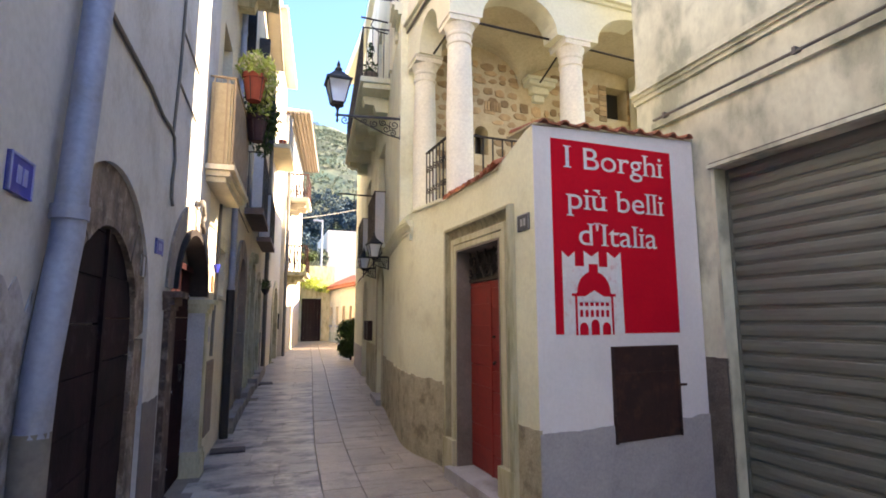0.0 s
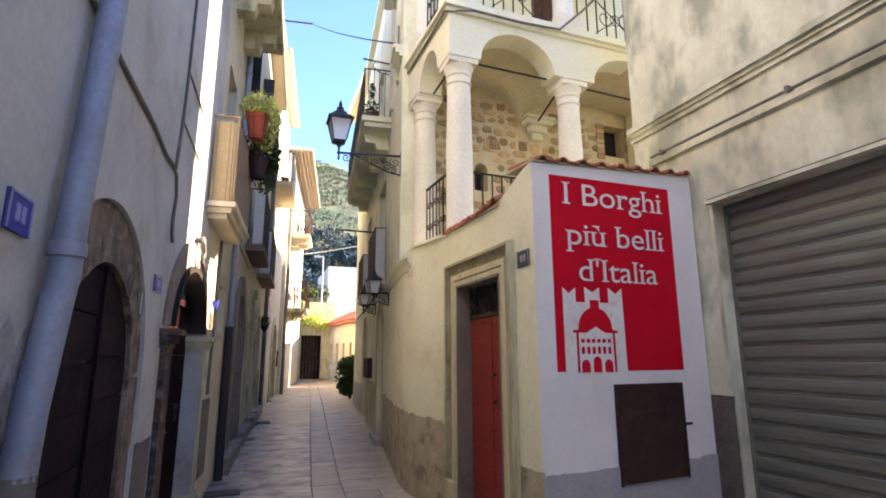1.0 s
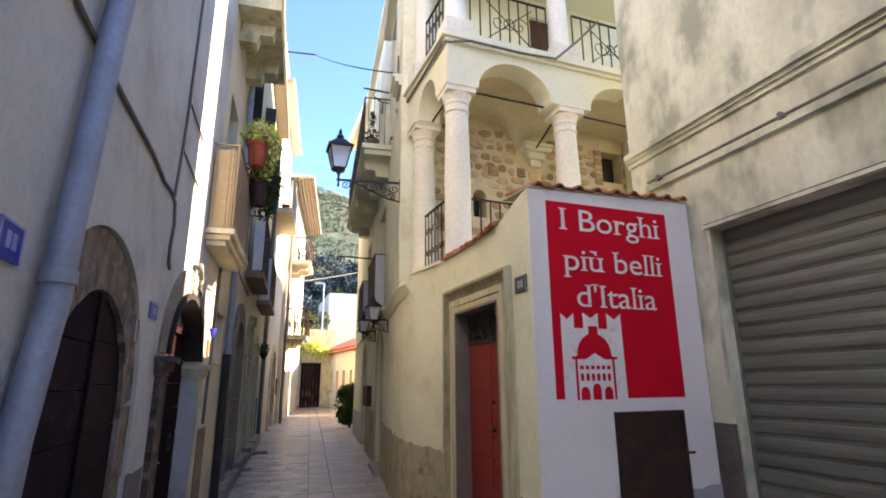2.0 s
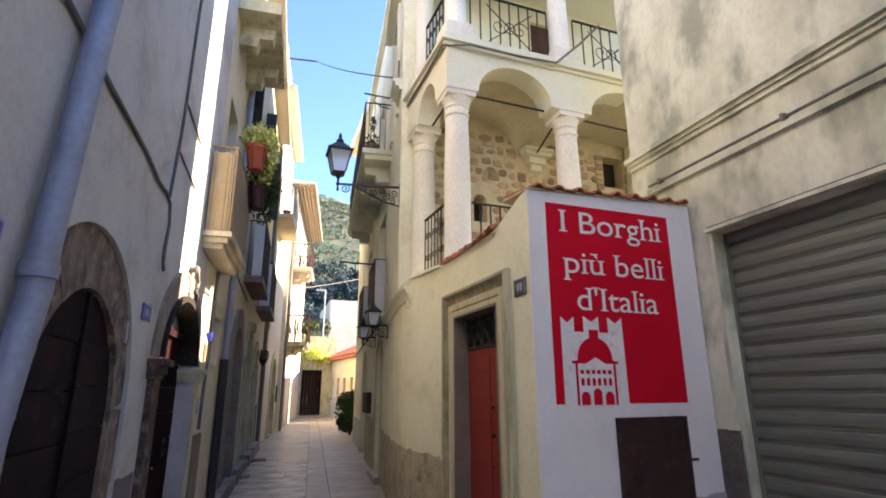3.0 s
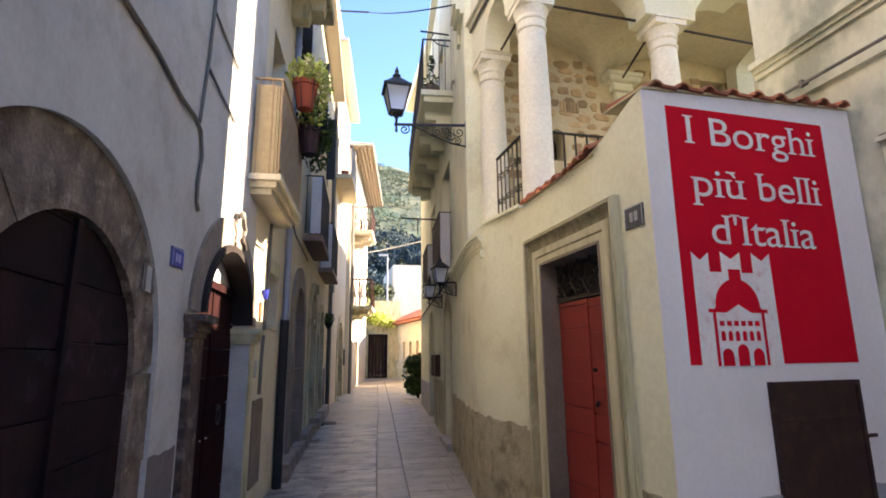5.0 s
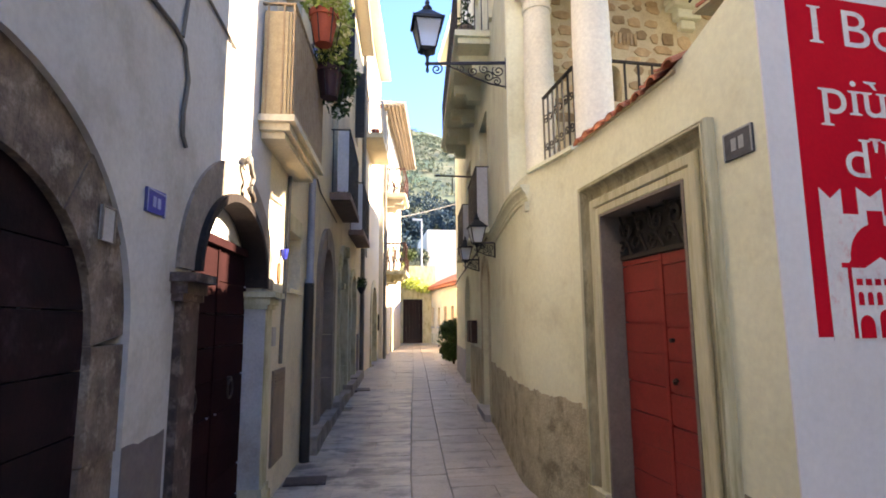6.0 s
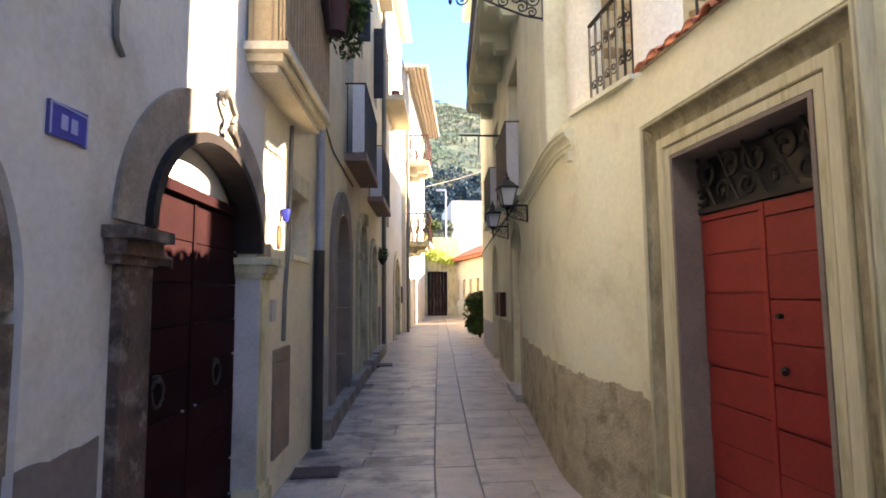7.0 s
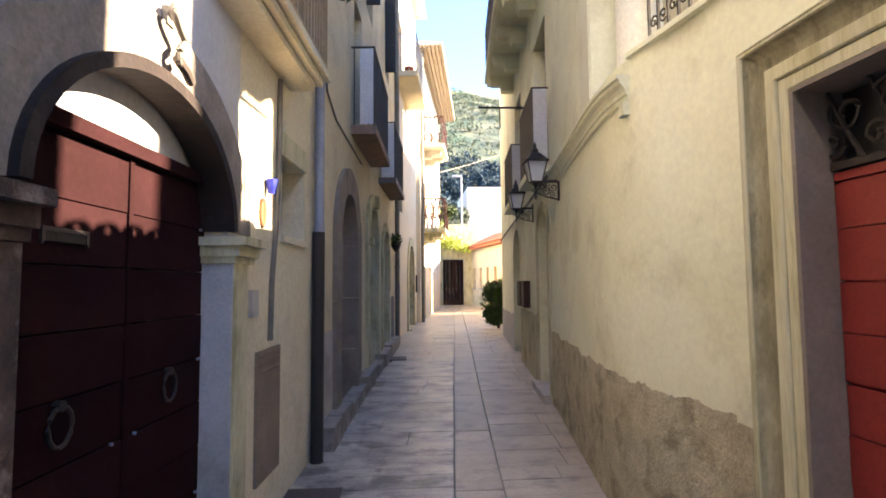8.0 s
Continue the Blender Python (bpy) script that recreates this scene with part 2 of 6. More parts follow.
M_HILL = mat("scrub_hillside", (0.05, 0.10, 0.065), (0.135, 0.13, 0.085), 0.045, 0.5, mix=0.35, stain=(0.025, 0.04, 0.03), stain_scale=0.03, stain_amount=0.8, bump=0.6, bump_dist=2.0, fine_amount=0.5)
M_SCRUB = mat("scrub_foliage", (0.055, 0.088, 0.06), (0.12, 0.12, 0.078), 0.2, 2, vary=0.25)
# blue-dark leaf colour holds the shade and haze over the belt
M_WOODS = mat("shade_blue_woodland", (0.022, 0.044, 0.055), (0.035, 0.062, 0.075), 0.3, 2, vary=0.25)


def glass(name, colour, rough=0.05, alpha_mix=0.6):
    m = bpy.data.materials.new(name)
    m.use_nodes = True
    nt = m.node_tree
    b = nt.nodes["Principled BSDF"]
    b.inputs["Base Color"].default_value = (*colour, 1)
    b.inputs["Roughness"].default_value = rough
    b.inputs["Transmission Weight"].default_value = alpha_mix
    return m


# opaque near-black glass; its colour stands for the unlit room behind
M_GLASS = glass("glass_dark_as_unlit_room", (0.02, 0.02, 0.022), 0.3, 0.0)
M_LAMPGLASS = glass("frosted_lamp_glass", (0.72, 0.78, 0.85), 0.35, 0.6)


# ---- building helpers ----
ORG = {}


def thing(name, at, label, category, group="", kind=""):
    ob = new(name)
    ob.location = at
    ob.empty_display_size = 0.1
    ORG[ob] = Vector(at)
    return tagged(ob, label, category, group, kind)


def part(name, bm, material, parent=None, label="", bevel=0.0, smooth=False):
    """Links a bmesh, given in world coordinates, as one mesh object."""
    if bevel:
        sharp = [e for e in bm.edges if len(e.link_faces) == 2 and e.calc_face_angle(0) > 0.6]
        bmesh.ops.bevel(bm, geom=sharp, offset=bevel, segments=2, affect='EDGES', profile=0.6)
    bmesh.ops.recalc_face_normals(bm, faces=bm.faces[:])
    org = ORG.get(parent, Vector((0, 0, 0)))
    bmesh.ops.translate(bm, vec=-org, verts=bm.verts[:])
    me = bpy.data.meshes.new(name)
    bm.to_mesh(me)
    bm.free()
    me.materials.append(material)
    if smooth:
        for p in me.polygons:
            p.use_smooth = True
        me.set_sharp_from_angle(angle=radians(40))
    ob = new(name, me)
    if parent:
        ob.parent = parent
        ORG[ob] = org
    if label:
        ob["label"] = label
    return ob


def solid(name, bm, material, label, category, group="", kind="", bevel=0.0, smooth=False):
    """A thing, or a piece of the setting, of a single mesh."""
    lo = [min(v.co[i] for v in bm.verts) for i in range(3)]
    hi = [max(v.co[i] for v in bm.verts) for i in range(3)]
    at = Vector(((lo[0] + hi[0]) / 2, (lo[1] + hi[1]) / 2, lo[2])) if kind != "structure" else Vector((0, 0, 0))
    bmesh.ops.translate(bm, vec=-at, verts=bm.verts[:])
    ob = part(name, bm, material, None, "", bevel, smooth)
    ob.location = at
    ORG[ob] = at
    return tagged(ob, label, category, group, kind)


I4 = Matrix.Identity(4)


def nb():
    return bmesh.new()


def box(bm, x0, x1, y0, y1, z0, z1, M=I4):
    vs = [bm.verts.new(M @ Vector((x, y, z))) for z in (z0, z1) for y in (y0, y1) for x in (x0, x1)]
    for f in ((0, 1, 3, 2), (4, 6, 7, 5), (0, 4, 5, 1), (2, 3, 7, 6), (0, 2, 6, 4), (1, 5, 7, 3)):
        bm.faces.new([vs[i] for i in f])
    return bm


def prism(bm, pts, a, b, M=I4, axes="uz"):
    """A polygon (u, z) in the wall's plane, pulled from depth a to depth b along the wall's normal."""
    def at(p, d):
        if axes == "uz":
            return M @ Vector((p[0], d, p[1]))
        if axes == "nz":
            return M @ Vector((d, p[0], p[1]))
        return M @ Vector((p[0], p[1], d))
    f0 = [bm.verts.new(at(p, a)) for p in pts]
    f1 = [bm.verts.new(at(p, b)) for p in pts]
    bm.faces.new(f0)
    bm.faces.new(f1)
    n = len(pts)
    for i in range(n):
        bm.faces.new((f0[i], f0[(i + 1) % n], f1[(i + 1) % n], f1[i]))
    return bm


def tube(bm, pts, r, seg=6, closed=False, r1=None):
    pts = [Vector(p) for p in pts]
    rings = []
    n = len(pts)
    for i, p in enumerate(pts):
        d = (pts[min(i + 1, n - 1)] - pts[max(i - 1, 0)]).normalized()
        side = d.cross(Vector((0.13, 0.21, 1.0)))
        if side.length < 1e-3:
            side = d.cross(Vector((1, 0, 0)))
        side.normalize()
        up = d.cross(side)
        rr = r if r1 is None else r + (r1 - r) * i / (n - 1)
        rings.append([bm.verts.new(p + (side * math.cos(6.28318 * k / seg) + up * math.sin(6.28318 * k / seg)) * rr) for k in range(seg)])
    for a, b in zip(rings, rings[1:]):
        for k in range(seg):
            bm.faces.new((a[k], a[(k + 1) % seg], b[(k + 1) % seg], b[k]))
    bm.faces.new(rings[0])
    bm.faces.new(rings[-1])
    return bm


def lathe(bm, prof, cx, cy, z=0.0, seg=24):
    rings = [[bm.verts.new((cx + r * math.cos(6.28318 * k / seg), cy + r * math.sin(6.28318 * k / seg), z + h)) for k in range(seg)] for r, h in prof]
    for a, b in zip(rings, rings[1:]):
        for k in range(seg):
            bm.faces.new((a[k], a[(k + 1) % seg], b[(k + 1) % seg], b[k]))
    bm.faces.new(rings[0])
    bm.faces.new(rings[-1])
    return bm


def wf(p0, p1, side):
    """Axes of a wall: u from p0 to p1, then the way out of the wall, then up. side 1: out to the right of u, -1: to its left."""
    u = Vector((p1[0] - p0[0], p1[1] - p0[1], 0)).normalized()
    n = Vector((u.y, -u.x, 0)) * side
    return Matrix(((u.x, n.x, 0, p0[0]), (u.y, n.y, 0, p0[1]), (0, 0, 1, 0), (0, 0, 0, 1)))


def arch_pts(u0, u1, zb, zt, spring=None, seg=14):
    """Outline of an arched opening, from its lower left corner round to its lower right one."""
    c, r = (u0 + u1) / 2, (u1 - u0) / 2
    spring = zt - r if spring is None else spring
    h = zt - spring
    return [(u0, zb)] + [(c - r * math.cos(math.pi * i / seg), spring + h * math.sin(math.pi * i / seg)) for i in range(seg + 1)] + [(u1, zb)]


def rect_pts(u0, u1, zb, zt):
    return [(u0, zb), (u0, zt), (u1, zt), (u1, zb)]


def facade(bm, M, length, z0, z1, holes=(), thick=0.4, z1b=None, top=None, u0=0.0):
    """A wall in the axes M with real openings (outlines in u, z) through its thickness."""
    tops = top or [(length, z1 if z1b is None else z1b), (u0, z1)]
    outer = [(u0, z0), (length, z0)] + tops
    t = bmesh.new()
    loops = []
    for lp in (outer, *holes):
        vs = [t.verts.new((p[0], 0, p[1])) for p in lp]
        loops.append(vs)
        for i in range(len(vs)):
            t.edges.new((vs[i], vs[(i + 1) % len(vs)]))
    t.verts.index_update()
    bmesh.ops.triangle_fill(t, use_beauty=True, edges=t.edges[:])
    t.verts.index_update()
    front = [bm.verts.new(M @ v.co) for v in t.verts]
    back = [bm.verts.new(M @ (v.co + Vector((0, -thick, 0)))) for v in t.verts]
    for f in t.faces:
        ids = [v.index for v in f.verts]
        bm.faces.new([front[i] for i in ids])
        bm.faces.new([back[i] for i in reversed(ids)])
    for vs in loops:
        n = len(vs)
        for i in range(n):
            a, b = vs[i].index, vs[(i + 1) % n].index
            bm.faces.new((front[a], front[b], back[b], back[a]))
    t.free()
    return bm


def arch_band(bm, M, inner, outer, d0, d1):
    """A stone surround between two outlines with the same number of points."""
    a0 = [bm.verts.new(M @ Vector((p[0], d0, p[1]))) for p in inner]
    a1 = [bm.verts.new(M @ Vector((p[0], d1, p[1]))) for p in inner]
    b0 = [bm.verts.new(M @ Vector((p[0], d0, p[1]))) for p in outer]
    b1 = [bm.verts.new(M @ Vector((p[0], d1, p[1]))) for p in outer]
    for i in range(len(inner) - 1):
        for q in ((a1[i], a1[i + 1], b1[i + 1], b1[i]), (a0[i], a0[i + 1], a1[i + 1], a1[i]), (b0[i], b1[i], b1[i + 1], b0[i + 1]), (a0[i], b0[i], b0[i + 1], a0[i + 1])):
            bm.faces.new(q)
    for i in (0, -1):
        bm.faces.new((a0[i], a1[i], b1[i], b0[i]))
    return bm


def ragged(u0, u1, zb, zt, amp, seed, n=26):
    """Outline of a strip with an uneven top."""
    rnd = random.Random(seed)
    pts = [(u0, zb)]
    for i in range(n + 1):
        u = u0 + (u1 - u0) * i / n
        pts.append((u, zt + amp * (noise.noise(Vector((u * 2.3, seed, 0))) + 0.5 * noise.noise(Vector((u * 9, seed, 3)))) + rnd.uniform(-0.1, 0.1) * amp))
    return pts + [(u1, zb)]


def sheet(bm, M, pts, d0, d1):
    """A thin coat on a wall with an uneven outline."""
    t = bmesh.new()
    vs = [t.verts.new((p[0], 0, p[1])) for p in pts]
    for i in range(len(vs)):
        t.edges.new((vs[i], vs[(i + 1) % len(vs)]))
    bmesh.ops.triangle_fill(t, use_beauty=True, edges=t.edges[:])
    t.verts.index_update()
    f = [bm.verts.new(M @ Vector((v.co.x, d1, v.co.z))) for v in t.verts]
    b = [bm.verts.new(M @ Vector((v.co.x, d0, v.co.z))) for v in t.verts]
    for fa in t.faces:
        bm.faces.new([f[v.index] for v in fa.verts])
    n = len(vs)
    for i in range(n):
        bm.faces.new((f[i], f[(i + 1) % n], b[(i + 1) % n], b[i]))
    t.free()
    return bm


def spiral(c, r, turns, M, d=0.0, start=0.0, n=22, flip=1):
    """Points of a scroll in a wall's plane."""
    out = []
    for i in range(n + 1):
        f = i / n
        a = start + flip * turns * 6.28318 * f
        out.append(M @ Vector((c[0] + r * (1 - 0.85 * f) * math.cos(a), d, c[1] + r * (1 - 0.85 * f) * math.sin(a))))
    return out


def rounded(pts, n=5):
    """A smooth line through the points."""
    pts = [Vector(p) for p in pts]
    out = []
    for i in range(len(pts) - 1):
        a, b, c, d = pts[max(i - 1, 0)], pts[i], pts[i + 1], pts[min(i + 2, len(pts) - 1)]
        for k in range(n):
            f = k / n
            out.append(0.5 * (2 * b + (c - a) * f + (2 * a - 5 * b + 4 * c - d) * f * f + (3 * b - a - 3 * c + d) * f ** 3))
    return out + [pts[-1]]


def sweep(bm, line, prof, caps=True):
    """A closed section (distance out of the wall, height) drawn along a line (x, y) of the wall that has the lane to its left."""
    rings = []
    n = len(line)
    for i, p in enumerate(line):
        d = (line[min(i + 1, n - 1)] - line[max(i - 1, 0)]).normalized()
        out = Vector((-d.y, d.x))
        rings.append([bm.verts.new((p.x + out.x * o, p.y + out.y * o, z)) for o, z in prof])
    m = len(prof)
    for a, b in zip(rings, rings[1:]):
        for k in range(m):
            bm.faces.new((a[k], a[(k + 1) % m], b[(k + 1) % m], b[k]))
    if caps:
        bm.faces.new(rings[0])
        bm.faces.new(rings[-1])
    return bm


def moulding(M, u0, u1, z0, zt, prof):
    """A door surround mitred at its corners: section (distance from the opening, depth) round two jambs and a head."""
    bm = nb()
    loops = [[bm.verts.new(M @ Vector((p[0], d, p[1]))) for p in rect_pts(u0 - w, u1 + w, z0, zt + w)] for w, d in prof]
    n = len(loops)
    for i in range(n):
        a, b = loops[i], loops[(i + 1) % n]
        for k in range(3):
            bm.faces.new((a[k], a[k + 1], b[k + 1], b[k]))
    for k in (0, 3):
        bm.faces.new([lp[k] for lp in loops])
    return bm


def ground_z(y):
    return 0.015 * max(0.0, y - 8.0)


# ---- ground ----
bm = nb()
ys = [-60, -6, 0, 4, 8, 12, 16, 20, 26, 34, 45, 70]
g0 = [bm.verts.new((-60, y, ground_z(y) - 0.03)) for y in ys] + [bm.verts.new((-700, 1500, 0.5))]
g1 = [bm.verts.new((60, y, ground_z(y) - 0.03)) for y in ys] + [bm.verts.new((700, 1500, 0.5))]
for i in range(len(ys)):
    bm.faces.new((g0[i], g1[i], g1[i + 1], g0[i + 1]))
solid("ground", bm, M_JOINT, "sandy mortar bed of the lane's paving", "ground", kind="structure")

# ---- setting: street fronts on the grey side ----
LA0, LA1, LA2 = (-0.80, -5.0), (-0.79, 3.75), (-0.62, 6.05)
LB1, LC1, LC2, LD1, LD2 = (-0.48, 7.85), (-0.27, 11.0), (0.13, 16.1), (0.45, 19.2), (0.85, 22.0)
LE0, LE1 = (1.0, 22.0), (2.35, 31.0)
F_A0, F_A, F_B, F_C0, F_C, F_D, F_E = wf(LA0, LA1, 1), wf(LA1, LA2, 1), wf(LA2, LB1, 1), wf(LB1, LC1, 1), wf(LC1, LC2, 1), wf(LC2, LD2, 1), wf(LE0, LE1, 1)


def dist(a, b):
    return math.hypot(a[0] - b[0], a[1] - b[1])


A0 = LA0[1]
bm = nb()
facade(bm, F_A0, dist(LA0, LA1) + 0.02, -0.3, 8.6, [arch_pts(1.68 - A0, 3.75 - A0, -0.05, 2.42, 1.54, 28)], 0.45)
facade(bm, F_A, dist(LA1, LA2), -0.3, 8.6, [arch_pts(0.64, 2.16, -0.05, 2.455, 1.88)], 0.45)
solid("wall_grey_house", bm, M_LEFT, "grey stained plaster house front along the lane", "wall", kind="structure")
bm = nb()
facade(bm, F_B, dist(LA2, LB1), -0.3, 8.6, [rect_pts(0.83, 1.47, 1.95, 2.55), rect_pts(0.35, 1.15, 3.3, 5.4), rect_pts(0.4, 1.2, 6.7, 8.4)], 0.45)
solid("wall_cream_house", bm, M_CREAM_L, "pale cream plaster house front", "wall", kind="structure")
bm = nb()
facade(bm, F_C0, dist(LB1, LC1), -0.3, 9.4, [arch_pts(1.22, 2.46, -0.05, 2.74), rect_pts(2.35, 3.1, 3.75, 5.7), rect_pts(0.5, 1.2, 6.0, 7.4)], 0.45)
facade(bm, F_C, dist(LC1, LC2), -0.3, 9.4, [arch_pts(0.55, 1.75, -0.05, 2.95), arch_pts(2.55, 3.75, -0.05, 2.72), rect_pts(2.4, 3.2, 3.65, 5.5), rect_pts(0.4, 1.2, 6.2, 7.9), rect_pts(3.2, 4.0, 6.2, 7.9)], 0.45)
solid("wall_arched_house", bm, M_OCHRE, "ochre plaster house front with arched doorways", "wall", kind="structure")
bm = nb()
facade(bm, F_D, dist(LC2, LD2), -0.3, 13.2, [arch_pts(3.2, 4.9, 0.0, 2.85), rect_pts(0.9, 1.9, 7.1, 9.0), rect_pts(1.0, 1.8, 3.6, 5.2)], 0.45)
solid("wall_tall_house", bm, M_WHITE_L, "whitewashed tall house front", "wall", kind="structure")
bm = nb()
facade(bm, F_E, dist(LE0, LE1), -0.3, 10.3, [rect_pts(0.9, 1.9, 3.55, 5.6), rect_pts(0.9, 1.9, 6.75, 8.8), rect_pts(0.7, 1.7, 0.0, 2.3), rect_pts(3.2, 4.2, 0.0, 2.3), rect_pts(4.4, 5.3, 3.6, 5.3), rect_pts(4.4, 5.3, 6.8, 8.5)], 0.45)
solid("wall_sunlit_house", bm, M_WHITE_L, "sunlit whitewashed house front", "wall", kind="structure")
bm = nb()
box(bm, 0.4, 1.0, 21.99, 22.4, -0.3, 10.3)
solid("wall_sunlit_house_end", bm, M_WHITE_L, "whitewashed end of the sunlit house", "wall", kind="structure")

# rooms behind the fronts, and roofs that close them
bm = nb()
for x0, x1, y0, y1, z1 in ((-6, -1.8, -5, 6.05, 8.6), (-6, -1.6, 6.05, 7.85, 8.6), (-6, -1.4, 7.85, 16.1, 9.4), (-6, -0.9, 16.1, 22.0, 11.5), (-5, 0.0, 22.0, 31.0, 10.3)):
    box(bm, x0, x1, y0 + 0.003, y1 - 0.003, -0.3, z1)
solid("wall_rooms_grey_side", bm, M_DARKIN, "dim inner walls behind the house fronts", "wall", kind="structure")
bm = nb()
for x0, x1, y0, y1, z1 in ((-6, -0.84, -5, 7.85, 8.6), (-6, -0.52, 7.85, 16.1, 9.4), (-6, 0.08, 16.1, 22.0, 11.5), (-5, 0.95, 22.0, 31.0, 10.3)):
    box(bm, x0, x1, y0 + 0.003, y1 - 0.003, z1 + 0.003, z1 + 0.2)
solid("roof_grey_side", bm, M_TILE, "terracotta roofs of the houses", "roof", kind="structure")
bm = nb()
for y0, y1, x1 in ((1.6, 4.0, -1.55), (4.1, 6.04, -1.5), (8.8, 10.6, -1.3)):
    box(bm, -1.79, x1, y0, y1, -0.2, 3.0)
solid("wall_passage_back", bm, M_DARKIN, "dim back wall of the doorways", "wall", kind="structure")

# ---- setting: cream house with the loggia ----
RA0, RA1, RA2, RA3, RA4, RA5 = (2.03, 3.3), (1.96, 5.35), (1.82, 6.1), (1.86, 6.9), (2.22, 9.2), (3.13, 17.5)
G_A, G_B, G_C, G_D, G_E = wf(RA0, RA1, -1), wf(RA1, RA2, -1), wf(RA2, RA3, -1), wf(RA3, RA4, -1), wf(RA4, RA5, -1)
G_P = wf((2.03, 3.3), (3.98, 3.555), 1)
LOW = 3.10
bm = nb()
red_hole = rect_pts(0.60, 1.61, 0.10, 2.375)
facade(bm, G_A, dist(RA0, RA1), -0.3, 0, [red_hole], 0.4, top=[(dist(RA0, RA1), 3.02), (0.95, 3.03), (0.72, 3.05), (0.5, 3.10), (0.41, 3.13)], u0=0.41)
solid("wall_doorway", bm, M_CREAM, "cream plaster wall round the red door", "wall", kind="structure")
bm = nb()
prism(bm, [tuple((M @ Vector((u, d, 0))).xy) for M, u, d in ((G_A, 0.004, 0), (G_A, 0.4095, 0), (G_A, 0.4095, -0.38), (G_P, 0.39, -0.012), (G_P, 0.0, -0.012))], -0.3, 3.13, I4, "xy")
prism(bm, [(0.065, 3.131), (0.4095, 3.131), (0.3, 3.17), (0.12, 3.23), (0.065, 3.238)], 0.0, -0.38, G_A)
prism(bm, [(0.012, 3.131), (0.064, 3.131), (0.064, 3.238), (0.012, 3.243)], 0.0, -0.03, G_A)
solid("wall_corner", bm, M_CREAM, "cream plaster corner beside the mural", "wall", kind="structure")
BEND = rounded([RA0, RA1, RA2, RA3, RA4], 12)[12:37]
bm = sweep(nb(), BEND, [(0, -0.3), (0, 3.035), (-0.5, 3.035), (-0.5, -0.3)])
solid("wall_loggia_base", bm, M_CREAM, "cream plaster wall under the loggia", "wall", kind="structure", smooth=True)
bm = nb()
dD, dE = dist(RA3, RA4), dist(RA4, RA5)
facade(bm, G_D, dD, -0.3, 10.0, [rect_pts(0.75, 1.65, 6.25, 8.3)], 0.5)
facade(bm, G_E, dE, -0.3, 10.0, [arch_pts(0.50, 1.45, -0.02, 2.62, 2.25), rect_pts(0.45, 1.6, 3.15, 5.2), rect_pts(3.3, 4.4, 3.2, 5.2), arch_pts(3.9, 5.2, -0.02, 2.7), rect_pts(1.3, 2.3, 6.25, 8.3), rect_pts(4.0, 5.0, 6.25, 8.3)], 0.5)
solid("wall_cream_front", bm, M_CREAM, "cream plaster house front with a string course", "wall", kind="structure")
bm = nb()
facade(bm, G_P, 1.97, -0.3, 3.24, (), 0.008, z1b=3.40, u0=0.0)
facade(bm, G_P @ Matrix.Translation((0, -0.012, 0)), 1.97, -0.3, 3.265, (), 0.38, z1b=3.39, u0=0.395)
solid("wall_mural", bm, M_WHITE, "white painted wall with a red mural", "wall", kind="structure")
bm = nb()
box(bm, 2.75, 9, 5.78, 9.2, -0.3, 3.117)
box(bm, 3.75, 9, 9.2, 17.5, -0.3, 9.99)
box(bm, 2.8, 9, 7.3, 9.2, 3.117, 9.99)
box(bm, 4.4, 9, 3.95, 5.78, -0.3, 3.12)
solid("wall_loggia_house_core", bm, M_DARKIN, "dim rooms of the cream house", "wall", kind="structure")
bm = nb()
box(bm, 2.43, 4.4, 3.98, 5.779, 2.85, 3.118)
box(bm, 2.36, 6.5, 5.78, 7.29, 3.0, 3.118)
solid("floor_terrace", bm, M_STONE, "worn stone floor of the loggia terrace", "floor", kind="structure")

# ---- setting: garage house ----
GX = 4.0
G_G = wf((GX, 4.32), (GX + 0.05, -5.0), 1)
bm = nb()
facade(bm, G_G, 9.3, -0.3, 8.4, [rect_pts(1.0, 4.30, -0.05, 3.06)], 0.4)
solid("wall_garage_house", bm, M_GARAGE, "weathered plaster house front with a garage", "wall", kind="structure")
bm = nb()
pts = [(4.42, 4.32), (9.5, 3.0), (9.5, -5.0), (4.5, -5.0)]
prism(bm, pts, 3.2, 8.4, I4, "xy")
box(bm, 5.2, 9.5, -5, 3.0, -0.3, 3.2)
solid("wall_garage_house_core", bm, M_GARAGE, "weathered plaster end of the garage house", "wall", kind="structure")
bm = nb()
box(bm, 4.0, 4.41, 4.32, 4.33, -0.3, 8.4)
solid("wall_garage_house_corner", bm, M_GARAGE, "weathered plaster corner", "wall", kind="structure")
# added unseen wall east of the loggia: blocks the sun, its hole passes one patch
SUN_MASK = wf((9.7, 4.52), (9.7, 9.5), 1)
bm = nb()
facade(bm, SUN_MASK, 4.98, -0.3, 12.0, [arch_pts(0.60, 1.24, 6.2, 7.95, 7.6)], 0.35)
solid("wall_east_neighbour", bm, M_CREAM, "unseen added plaster wall that shades the loggia from the sun", "wall", kind="structure")
# added unseen blocks beyond the bush, which shade the foot of the tall house
bm = nb()
box(bm, 4.6, 10, 17.51, 21.6, -0.3, 7.4)
box(bm, 5.2, 10, 21.6, 25.4, -0.3, 4.0)
solid("wall_neighbour_far", bm, M_CREAM, "unseen added cream walls that shade the tall house's foot", "wall", kind="structure")
# the lane behind the camera
bm = nb()
box(bm, -6, 9.5, -9.0, -8.6, -0.3, 6.5)
solid("wall_lane_end", bm, M_CREAM, "plain plaster wall closing the lane", "wall", kind="structure")


